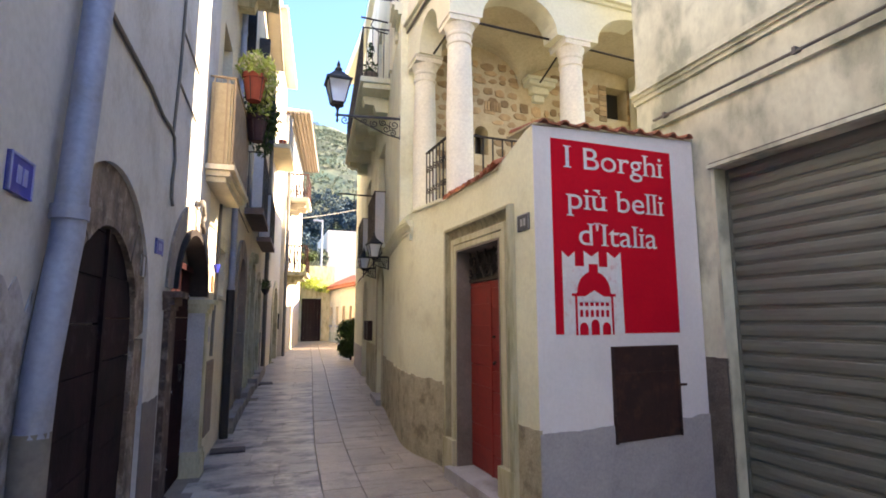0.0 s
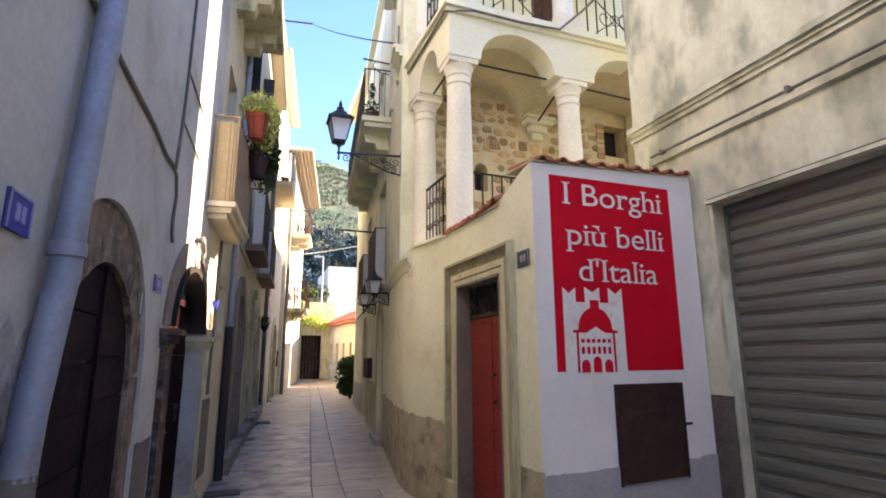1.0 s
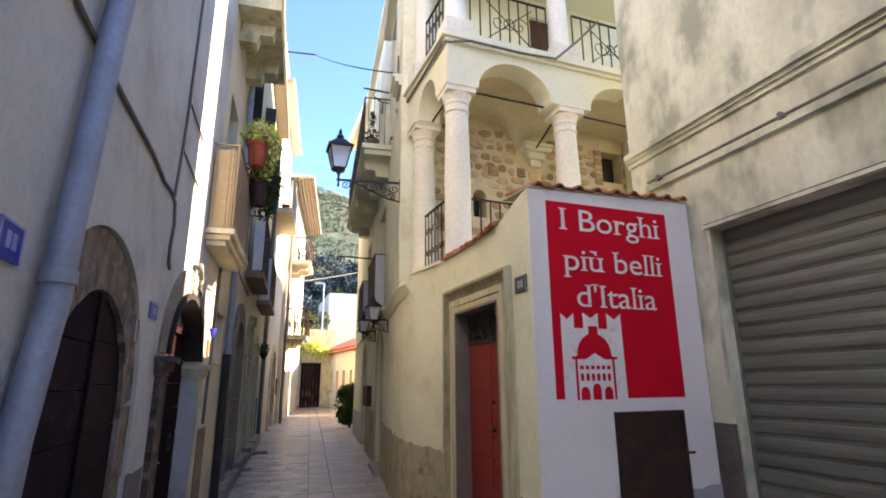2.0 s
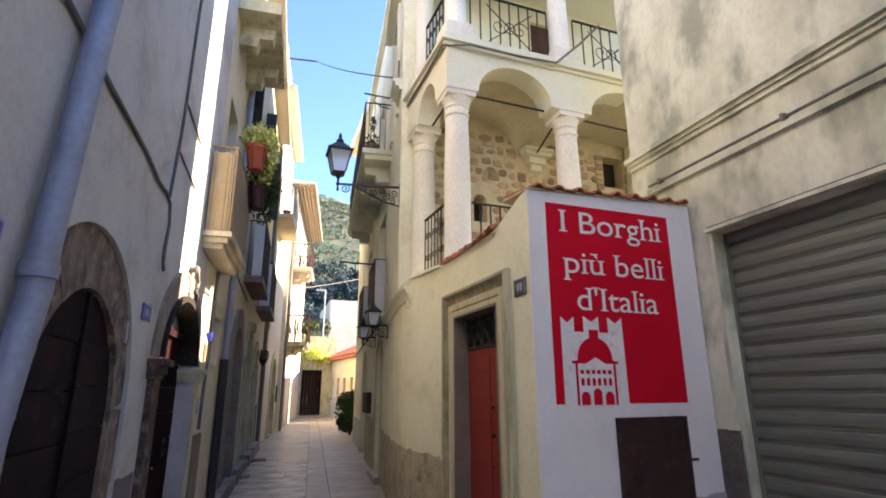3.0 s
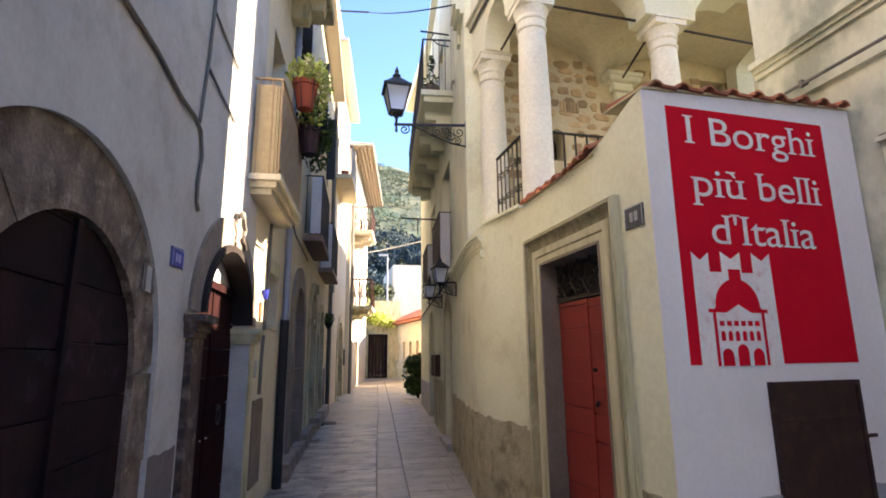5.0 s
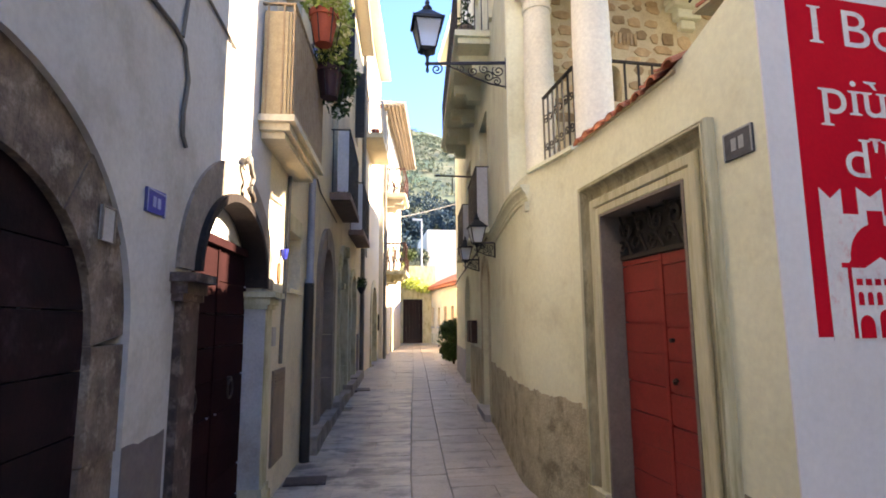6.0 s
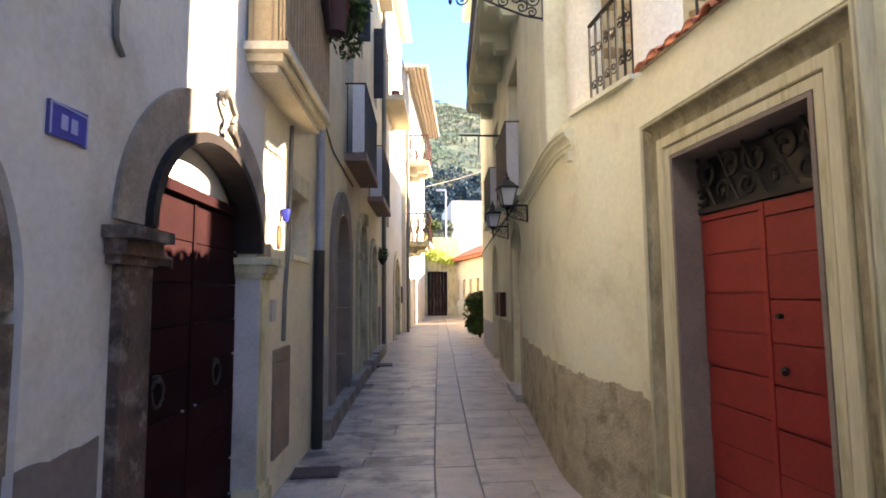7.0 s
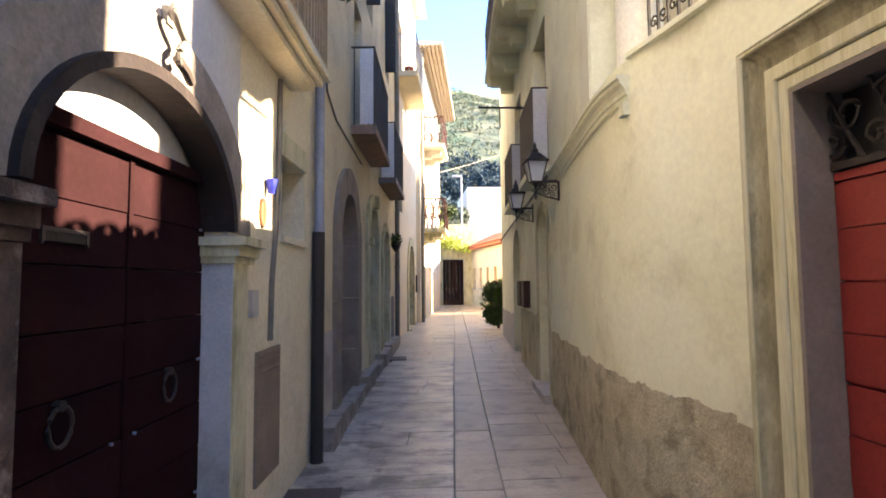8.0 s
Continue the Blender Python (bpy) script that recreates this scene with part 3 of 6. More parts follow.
def poly_wall(bm, M, pts, d0, d1):
    """A plate with any outline (u, z), between the depths d0 and d1 along the wall's normal."""
    t = bmesh.new()
    vs = [t.verts.new((p[0], 0, p[1])) for p in pts]
    for i in range(len(vs)):
        t.edges.new((vs[i], vs[(i + 1) % len(vs)]))
    bmesh.ops.triangle_fill(t, use_beauty=True, edges=t.edges[:])
    t.verts.index_update()
    a = [bm.verts.new(M @ Vector((v.co.x, d0, v.co.z))) for v in t.verts]
    b = [bm.verts.new(M @ Vector((v.co.x, d1, v.co.z))) for v in t.verts]
    for f in t.faces:
        bm.faces.new([a[v.index] for v in f.verts])
        bm.faces.new([b[v.index] for v in reversed(f.verts)])
    n = len(pts)
    for i in range(n):
        bm.faces.new((a[i], a[(i + 1) % n], b[(i + 1) % n], b[i]))
    t.free()
    return bm


def at(M, u, d, z):
    return M @ Vector((u, d, z))


def coat(name, M, pts, material, label, d1=0.005):
    return solid(name, sheet(nb(), M, pts, -0.02, d1), material, label, "plaster", kind="structure")


def barrel_tile(bm, M, u, d0, d1, z0, z1, r, up=1):
    """A curved roof tile across a wall top, from depth d0 to d1."""
    seg = 6
    rings = []
    for d, z in ((d0, z0), (d1, z1)):
        for rr in (r, r - 0.016):
            rings.append([bm.verts.new(M @ Vector((u + rr * math.cos(math.pi * k / seg), d, z + up * rr * 0.8 * math.sin(math.pi * k / seg)))) for k in range(seg + 1)])
    o0, i0, o1, i1 = rings
    for k in range(seg):
        for q in ((o0[k], o0[k + 1], o1[k + 1], o1[k]), (i0[k], i1[k], i1[k + 1], i0[k + 1]), (o0[k], i0[k], i0[k + 1], o0[k + 1]), (o1[k], o1[k + 1], i1[k + 1], i1[k])):
            bm.faces.new(q)
    for k in (0, seg):
        bm.faces.new((o0[k], o1[k], i1[k], i0[k]))
    return bm


# ---- red door ----
def red_door():
    M, u0, u1, zt = G_A, 0.60, 1.61, 2.375
    fr = thing("door_frame", at(M, 1.11, 0, 0.1), "weathered moulded limestone door surround", "door frame")
    for name, mt, prof in (("inner_band", M_FRAME, ((0.002, -0.02), (0.002, 0.012), (0.007, 0.018), (0.055, 0.018), (0.062, 0.002), (0.062, -0.02))),
                           ("middle_band", M_FRAME, ((0.0625, -0.02), (0.0625, 0.020), (0.069, 0.028), (0.122, 0.028), (0.131, 0.016), (0.131, -0.02))),
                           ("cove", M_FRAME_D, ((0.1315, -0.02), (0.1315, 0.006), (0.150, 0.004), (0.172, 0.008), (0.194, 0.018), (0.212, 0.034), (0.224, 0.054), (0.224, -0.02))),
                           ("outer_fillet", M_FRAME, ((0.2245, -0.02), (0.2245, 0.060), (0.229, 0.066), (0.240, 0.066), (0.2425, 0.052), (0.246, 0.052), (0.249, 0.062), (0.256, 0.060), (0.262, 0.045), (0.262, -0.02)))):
        part(name, moulding(M, u0, u1, 0.38, zt, prof), mt, fr, "grimy hollow moulding with shade in its colour" if name == "cove" else "")
    for a, b in ((u0 - 0.27, u0 - 0.003), (u1 + 0.003, u1 + 0.27)):
        part("plinth_block", box(nb(), a, b, -0.02, 0.068, -0.03, 0.378, M), M_FRAME, fr, "worn limestone plinth block", bevel=0.012)
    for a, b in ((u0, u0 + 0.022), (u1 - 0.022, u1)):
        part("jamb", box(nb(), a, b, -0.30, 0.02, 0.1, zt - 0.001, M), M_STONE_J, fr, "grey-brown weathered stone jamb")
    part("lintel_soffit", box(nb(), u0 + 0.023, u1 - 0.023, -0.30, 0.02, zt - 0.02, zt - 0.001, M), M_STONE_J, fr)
    part("threshold", box(nb(), u0 - 0.05, u1 + 0.05, -0.32, 0.14, -0.03, 0.125, M), M_STONE_P, fr, "worn grey stone doorstep", bevel=0.015)
    d = thing("double_door", at(M, 1.11, -0.16, 0.125), "red-brown painted double door with horizontal boards", "door")
    um = 1.105
    rnd = random.Random(5)
    for a, b, up in ((u0 + 0.024, um - 0.004, 0.0), (um + 0.004, u1 - 0.024, 0.035)):
        z = 0.13
        part("leaf_core", box(nb(), a, b, -0.2, -0.166, 0.13, 2.02, M), M_REDDOOR, d)
        hs = [0.198, 0.202, 0.197, 0.203, 0.2, 0.202, 0.206, 0.214, 0.19, 0.1]
        for k, h in enumerate(hs):
            h2 = 2.02 - z if k == 9 else h + (up if k == 0 else 0)
            tilt = rnd.uniform(-0.006, 0.006)
            bm = nb()
            vs = [(a + 0.002, z + 0.004), (a + 0.002, z + h2 - 0.004 + tilt), (b - 0.002, z + h2 - 0.004), (b - 0.002, z + 0.004 + tilt)]
            prism(bm, vs, -0.165, -0.146 + rnd.uniform(-0.002, 0.003), M)
            part("board", bm, M_REDDOOR, d, bevel=0.006)
            z += h2
    part("meeting_strip", box(nb(), um - 0.016, um + 0.016, -0.166, -0.138, 0.13, 2.02, M), M_REDDOOR, d, bevel=0.004)
    bm = nb()
    tube(bm, [at(M, um - 0.09, -0.14, 1.46), at(M, um - 0.09, -0.115, 1.46)], 0.013, 8)
    part("lock_plate", bm, M_IRON, d, "dark iron keyhole")
    bm = nb()
    tube(bm, [at(M, um - 0.10, -0.14, 1.22), at(M, um - 0.10, -0.12, 1.21), at(M, um - 0.13, -0.105, 1.205)], 0.014, 8)
    part("handle", bm, M_IRON, d, "dark iron pull handle")
    # light over the door
    g = thing("transom_grille", at(M, 1.11, -0.16, 2.03), "black wrought-iron scroll grille over the red door", "grille")
    part("bar", box(nb(), u0 + 0.024, u1 - 0.024, -0.185, -0.13, 2.025, 2.055, M), M_IRON, g)
    for k in range(5):
        c = u0 + 0.14 + k * 0.19
        bm = nb()
        tube(bm, spiral((c, 2.25), 0.085, 1.3, M, -0.14, 0.6, flip=1 if k % 2 else -1), 0.011, 6)
        tube(bm, spiral((c + 0.07, 2.13), 0.06, 1.2, M, -0.14, 3.4, flip=-1 if k % 2 else 1), 0.010, 6)
        tube(bm, [at(M, c - 0.06, -0.14, 2.05), at(M, c, -0.14, 2.16), at(M, c + 0.09, -0.14, 2.36)], 0.010, 6)
        part("scroll", bm, M_IRON, g)
    part("pane", box(nb(), u0 + 0.024, u1 - 0.024, -0.215, -0.205, 2.056, zt - 0.022, M), M_GLASS, g, "opaque glass pane coloured as the unlit interior")


red_door()
bm = nb()
box(bm, 2.5, 2.6, 3.6, 5.3, -0.2, 2.7)
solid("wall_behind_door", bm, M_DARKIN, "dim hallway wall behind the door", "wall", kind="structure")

# house-number plaques, their marks as plain bars
def plaque(name, M, u0, u1, z0, z1, material, bars, label, d=0.012, skew=0.0):
    t = thing(name, at(M, (u0 + u1) / 2, 0, z0), label, "plaque")
    part("plate", prism(nb(), [(u0, z0), (u0, z1), (u1, z1 + skew), (u1, z0 + skew)], -0.004, d, M), material, t, bevel=0.003)
    part("rim", arch_band(nb(), M, rect_pts(u0 + 0.008, u1 - 0.008, z0 + 0.008, z1 - 0.008), rect_pts(u0, u1, z0, z1), 0.002, d + 0.003), bars, t)
    for k in range(2):
        a = u0 + (u1 - u0) * (0.28 + 0.26 * k)
        part("mark", box(nb(), a, a + (u1 - u0) * 0.17, d - 0.002, d + 0.003, z0 + (z1 - z0) * 0.28, z0 + (z1 - z0) * 0.72, M), bars, t)


plaque("number_plaque", G_A, 0.08, 0.27, 2.37, 2.51, M_SLATE, M_PALE, "dark slate house-number plaque on cream plaster")

# lower walls with the plaster gone
coat("plaster_dado_1", G_A, ragged(1.88, dist(RA0, RA1), -0.1, 0.90, 0.03, 1, 8), M_SCRAPE, "bare rough render beside the red door")
bm = nb()
fine = [BEND[k // 3].lerp(BEND[min(k // 3 + 1, 24)], (k % 3) / 3) for k in range(73)]
low, high = [], []
for k, p in enumerate(fine):
    d = (fine[min(k + 1, 72)] - fine[max(k - 1, 0)]).normalized()
    top = 0.93 + 0.035 * noise.noise(Vector((k * 0.13, 2.0, 0))) + 0.02 * noise.noise(Vector((k * 0.5, 5.0, 0))) + 0.03 * k / 72
    low.append([bm.verts.new((p.x - d.y * o, p.y + d.x * o, -0.1)) for o in (-0.02, 0.006)])
    high.append([bm.verts.new((p.x - d.y * o, p.y + d.x * o, top)) for o in (-0.02, 0.006)])
for k in range(72):
    bm.faces.new((low[k][1], low[k + 1][1], high[k + 1][1], high[k][1]))
    bm.faces.new((high[k][1], high[k + 1][1], high[k + 1][0], high[k][0]))
solid("plaster_dado_2", bm, M_SCRAPE, "bare rough render at the wall's foot", "plaster", kind="structure", smooth=True)
coat("plaster_dado_4", G_D, ragged(0, dD, -0.1, 0.95, 0.06, 4, 40), M_SCRAPE, "bare rough render at the wall's foot")
coat("plaster_dado_5", G_E, ragged(0, 0.38, -0.1, 0.95, 0.04, 5, 10), M_SCRAPE, "bare rough render at the wall's foot")
coat("plaster_dado_6", G_A, ragged(0.0, 0.33, -0.1, 0.77, 0.03, 6, 10), M_SCRAPE, "bare rough render at the corner")
coat("plaster_dado_7", G_P, ragged(0.0, 1.97, -0.1, 0.74, 0.035, 7, 40), M_GREYDADO, "grey cement foot of the mural wall", 0.012)
coat("plaster_dado_8", G_G, ragged(0.55, 1.0, -0.1, 1.27, 0.03, 8, 12), M_DARKDADO, "dark rough render beside the garage", 0.02)

# string course
line = BEND[12:] + [(G_D @ Vector((u, 0, 0))).xy for u in (0.3, 0.8, 1.4, 2.0, 2.28)]
bm = sweep(nb(), line, [(-0.02, 2.75), (0.022, 2.75), (0.022, 2.785), (0.034, 2.79), (0.036, 2.815), (0.05, 2.84), (0.075, 2.862), (0.078, 2.885), (0.095, 2.89), (0.095, 2.915), (-0.02, 2.925)])
box(bm, 0.01, 0.09, -0.02, 0.05, 2.66, 2.749, G_C)
solid("trim_string_course", bm, M_CREAM, "cream stucco string course", "trim", kind="structure")
bm = nb()
box(bm, -0.03, dist(RA1, RA2), -0.4, 0.035, 3.02, 3.055, G_B)
solid("trim_sill_course", bm, M_CREAM, "worn plaster sill under the loggia rail", "trim", kind="structure")

# ---- coping tiles ----
cop = thing("tile_coping", at(G_A, 1.2, 0, 3.03), "terracotta tile coping on the cream wall", "roof tiles")
rnd = random.Random(11)
for k in range(8):
    u = 0.61 + k * 0.178
    zb = 3.005 + max(0, 0.95 - u) * 0.13
    part("tile", barrel_tile(nb(), G_A, u, 0.065 + rnd.uniform(-0.012, 0.012), -0.36, zb + rnd.uniform(-0.005, 0.005), zb + 0.195, 0.062), M_TILE, cop)
    if k < 7:
        part("tile", barrel_tile(nb(), G_A, u + 0.089, 0.045 + rnd.uniform(-0.01, 0.01), -0.37, zb + 0.05, zb + 0.20, 0.06, up=-0.6), M_TILE, cop)
part("mortar_bed", prism(nb(), [(-0.37, 3.02), (-0.37, 3.195), (0.02, 3.035), (0.02, 3.02)], 0.62, 1.92, G_A, "nz"), M_MORTAR, cop, "pale mortar bed")
cop = thing("tile_coping", at(G_P, 1.0, 0, 3.25), "terracotta barrel tiles along the mural wall's top", "roof tiles")
for k in range(9):
    u = 0.10 + k * 0.222
    zb = 3.245 + u * 0.081
    part("tile", barrel_tile(nb(), G_P, u, 0.055 + rnd.uniform(-0.015, 0.015), -0.42, zb + 0.012, zb + 0.06, 0.052), M_TILE, cop)
    if k < 8:
        part("tile", box(nb(), u + 0.05, u + 0.175, -0.40, 0.035, zb + 0.014, zb + 0.034, G_P), M_TILE, cop)
part("mortar_bed", prism(nb(), [(0.0, 3.245), (1.97, 3.402), (1.97, 3.418), (0.0, 3.261)], -0.39, 0.012, G_P), M_MORTAR, cop, "pale mortar bed")

# ---- mural ----
def mz(u, z):
    return 1.505 + (z - 1.505) * (1 + 0.047 * u / 1.6)


def mural():
    M = G_P
    t = thing("wall_mural_sign", at(M, 0.9, 0, 1.5), "red painted mural with white words and a white castle emblem", "mural")

    def piece(name, pts, d, material, label=""):
        return part(name, sheet(nb(), M, [(u, mz(u, z)) for u, z in pts], 0.0, d), material, t, label)
    piece("red_field", rect_pts(0.18, 1.635, 1.505, 3.15), 0.003, M_RED)
    c = [(0.265, 1.49), (0.265, 2.185), (0.33, 2.135), (0.40, 2.185), (0.40, 2.065), (0.50, 2.065), (0.50, 2.195), (0.585, 2.15), (0.665, 2.195), (0.665, 2.065),
         (0.765, 2.065), (0.765, 2.195), (0.85, 2.145), (0.925, 2.195), (0.935, 1.49)]
    piece("castle", c, 0.005, M_LETTER, "white castle silhouette")
    em = 0.60
    dome = [(em - 0.205, 1.83)] + [(em - 0.185 * math.cos(math.pi * k / 16), 1.85 + 0.175 * math.sin(math.pi * k / 16)) for k in range(17)] + [(em + 0.205, 1.83)]
    piece("dome", dome, 0.007, M_RED)
    piece("dome_lantern", rect_pts(em - 0.05, em + 0.05, 2.01, 2.085), 0.0072, M_RED)
    piece("dome_ledge", rect_pts(em - 0.245, em + 0.245, 1.815, 1.837), 0.0074, M_RED)
    piece("pediment", [(em - 0.185, 1.775), (em, 1.865), (em + 0.185, 1.775)], 0.0085, M_LETTER)
    for a in (em - 0.212, em + 0.19):
        piece("side_bar", rect_pts(a, a + 0.022, 1.497, 1.83), 0.0076, M_RED)
    for k in range(6):
        a = em - 0.165 + k * 0.058
        piece("window_mark", rect_pts(a, a + 0.036, 1.735, 1.765), 0.007, M_RED)
        piece("window_mark", arch_pts(a + 0.002, a + 0.034, 1.645, 1.705, seg=6), 0.007, M_RED)
    for k in range(3):
        a = em - 0.17 + k * 0.125
        piece("door_mark", arch_pts(a, a + 0.09, 1.497, 1.60 + (0.025 if k == 1 else 0), seg=8), 0.007, M_RED)
    for text, u0, u1, base, cap in (("I Borghi", 0.335, 1.505, 2.905, 0.205), ("pi\u00f9 belli", 0.35, 1.49, 2.552, 0.20), ("d'Italia", 0.455, 1.39, 2.245, 0.20)):
        cu = bpy.data.curves.new("word", 'FONT')
        cu.body, cu.size, cu.extrude, cu.offset = text, 0.28, 0.0, 0.0
        tmp = new("word", cu)
        bpy.context.view_layer.update()
        me = bpy.data.meshes.new_from_object(tmp.evaluated_get(bpy.context.evaluated_depsgraph_get()))
        bpy.data.objects.remove(tmp)
        xs = [v.co.x for v in me.vertices]
        top = max(v.co.y for v in me.vertices)
        sx, sy = (u1 - u0) / (max(xs) - min(xs)), cap / (0.28 * 0.73)
        bm = nb()
        bm.from_mesh(me)
        bpy.data.meshes.remove(me)
        feet = []
        for e in bm.edges:
            p, q = e.verts[0].co, e.verts[1].co
            if len(e.link_faces) == 1 and abs(p.y - q.y) < 0.002 and 0.018 < abs(p.x - q.x) < 0.05:
                below = e.link_faces[0].calc_center_median().y > p.y
                if (below and p.y < 0.01) or (not below and p.y > 0.12):
                    feet.append((p.copy(), q.copy()))
        for q in feet:
            a, b = sorted((q[0].x, q[1].x))
            y = q[0].y
            s = 0.014 if y < 0.02 else -0.014
            corners = [(a - 0.018, y), (b + 0.018, y), (b + 0.018, y + s * 0.55), (b, y + s), (a, y + s), (a - 0.018, y + s * 0.55)]
            bm.faces.new([bm.verts.new((cx, cy, 0.0008)) for cx, cy in corners])
        left = min(xs)
        islands, seen = [], set()
        for f in bm.faces:
            if f in seen:
                continue
            seen.add(f)
            stack, group = [f], []
            while stack:
                q = stack.pop()
                group.append(q)
                for e in q.edges:
                    for o in e.link_faces:
                        if o not in seen:
                            seen.add(o)
                            stack.append(o)
            gx = [v.co.x for q in group for v in q.verts]
            islands.append([min(gx), max(gx), group])
        islands.sort(key=lambda g: g[0] - g[1])
        letters = []
        for a, b, group in islands:
            home = next((g for g in letters if min(b, g[1]) - max(a, g[0]) > 0.45 * (b - a)), None)
            if home:
                home[2].extend(group)
            else:
                letters.append([a, b, group])
        for a, b, group in letters:
            lb = nb()
            made = {}
            for q in group:
                for v in q.verts:
                    if v not in made:
                        u = u0 + (v.co.x - left) * sx
                        made[v] = lb.verts.new(M @ Vector((u, 0.0055 + v.co.z, mz(u, base + v.co.y * sy))))
                lb.faces.new([made[v] for v in q.verts])
            part("letter", lb, M_LETTER, t)
        bm.free()


mural()
h = thing("wall_hatch", at(G_P, 1.16, 0, 0.6), "rusty dark brown metal hatch in the mural wall", "hatch")
part("panel", box(nb(), 0.775, 1.545, 0.0, 0.03, 0.605, 1.385, G_P), M_RUST, h, bevel=0.005)
part("rim", arch_band(nb(), G_P, rect_pts(0.80, 1.52, 0.63, 1.36), rect_pts(0.765, 1.555, 0.595, 1.395), 0.0, 0.04), M_RUST, h, bevel=0.004)
part("cross_bar", box(nb(), 0.80, 1.52, 0.028, 0.038, 1.14, 1.17, G_P), M_RUST, h)
for z in (0.80, 1.24):
    part("hinge", tube(nb(), [at(G_P, 0.755, 0.03, z - 0.03), at(G_P, 0.755, 0.03, z + 0.03)], 0.014, 8), M_RUST, h)
part("latch", box(nb(), 1.53, 1.63, 0.03, 0.05, 1.03, 1.05, G_P), M_RUST, h, "rusty iron latch bolt")

# ---- garage ----
gd = thing("garage_shutter", at(G_G, 2.7, -0.12, 0.0), "grey-green metal roller shutter, closed", "garage door")
prof = [(-0.176, 0.0), (-0.166, 0.001), (-0.166, 0.010), (-0.157, 0.013), (-0.151, 0.026), (-0.147, 0.066), (-0.151, 0.104), (-0.157, 0.114), (-0.166, 0.117), (-0.166, 0.121), (-0.158, 0.122), (-0.158, 0.129), (-0.166, 0.130), (-0.166, 0.135), (-0.176, 0.135)]
for k in range(23):
    z = -0.03 + k * 0.1355
    bm = nb()
    prism(bm, [(p, q + z) for p, q in prof], 1.002, 4.298, Matrix(G_G), "nz")
    part("slat", bm, M_SHUTTER, gd)
part("roller_box", box(nb(), 1.002, 4.298, -0.39, -0.18, 2.9, 3.055, G_G), M_SHUTTER, gd)
for a, b in ((1.002, 1.022), (4.278, 4.298)):
    part("guide_rail", box(nb(), a, b, -0.155, -0.13, -0.02, 3.05, G_G), M_SHUTTER, gd)
gf = thing("garage_surround", at(G_G, 2.7, 0, 0), "plastered raised surround of the garage opening", "door frame")
for a, b in ((0.965, 0.999), (4.301, 4.335)):
    part("edge_band", box(nb(), a, b, -0.02, 0.012, -0.05, 3.06, G_G), M_GARAGE, gf, bevel=0.006)
part("hood", box(nb(), 0.955, 4.35, -0.02, 0.055, 3.062, 3.095, G_G), M_GARAGE, gf, "thin projecting hood moulding", bevel=0.008)
part("hood_edge", box(nb(), 0.965, 4.34, -0.02, 0.03, 3.096, 3.115, G_G), M_DARKDADO, gf, "dark weathered top edge of the hood")
bm = nb()
for z0, z1, d in ((4.08, 4.13, 0.03), (4.13, 4.17, 0.055), (4.17, 4.23, 0.09)):
    box(bm, -0.02, 9.3, -0.02, d, z0, z1, G_G)
solid("trim_garage_string_course", bm, M_GARAGE, "weathered stucco string course", "trim", kind="structure")
bm = nb()
box(bm, 0.25, 9.3, -0.02, 0.045, 3.70, 3.76, G_G)
solid("trim_garage_lower_course", bm, M_GARAGE, "thin weathered stucco band", "trim", kind="structure")
pp = thing("wall_conduit", at(G_G, 2, 0.06, 3.79), "grey conduit running along the plaster band", "pipe")
part("tube", tube(nb(), [at(G_G, u, 0.055, 3.785 + 0.006 * math.sin(u * 3)) for u in (0.3, 1, 2, 3, 4, 5, 6)], 0.014, 6), M_CABLE, pp)
for u in (0.45, 1.9, 3.3):
    part("clip", box(nb(), u, u + 0.03, 0.0, 0.075, 3.76, 3.82, G_G), M_CABLE, pp)


# ---- railings ----
def railing(parent, M, u0, u1, z0, z1, n, style="plain", d=0.0, material=None, r=0.008):
    material = material or M_IRON
    part("top_rail", box(nb(), u0, u1, d - 0.018, d + 0.018, z1 - 0.016, z1, M), material, parent)
    part("bottom_rail", box(nb(), u0, u1, d - 0.012, d + 0.012, z0 + 0.05, z0 + 0.064, M), material, parent)
    for k in range(n + 1):
        u = u0 + (u1 - u0) * k / n
        part("baluster", box(nb(), u - r, u + r, d - r, d + r, z0, z1 - 0.016, M), material, parent)
    if style == "scroll":
        for k in range(n):
            c = u0 + (u1 - u0) * (k + 0.5) / n
            w = (u1 - u0) / n * 0.42
            bm = nb()
            tube(bm, spiral((c, z0 + (z1 - z0) * 0.70), w, 1.4, M, d, 1.0, flip=1 if k % 2 else -1), 0.007, 5)
            part("scroll", bm, material, parent)
            part("scroll", tube(nb(), spiral((c, z0 + (z1 - z0) * 0.35), w, 1.4, M, d, 4.0, flip=-1 if k % 2 else 1), 0.007, 5), material, parent)
    if style == "cross":
        um, zm = (u0 + u1) / 2, (z0 + z1) / 2
        bm = nb()
        w, hh = (u1 - u0) * 0.3, (z1 - z0) * 0.36
        for a, b in ((-1, -1), (-1, 1), (1, -1), (1, 1)):
            tube(bm, [at(M, um, d, zm), at(M, um + a * w, d, zm + b * hh)], 0.008, 5)
        for a in (-1, 1):
            tube(bm, spiral((um + a * w * 0.45, zm), w * 0.4, 1.2, M, d, 0.5, flip=a), 0.007, 5)
        tube(bm, [at(M, um + 0.09 * math.cos(x * 0.5236), d, zm + 0.09 * math.sin(x * 0.5236)) for x in range(13)], 0.007, 5)
        part("cross_scroll", bm, material, parent)


# ---- loggia ----
C1, C2, C3 = (2.23, 5.46), (3.90, 5.49), (2.14, 6.62)
FRONT = wf((2.03, 5.27), (6.2, 5.37), 1)
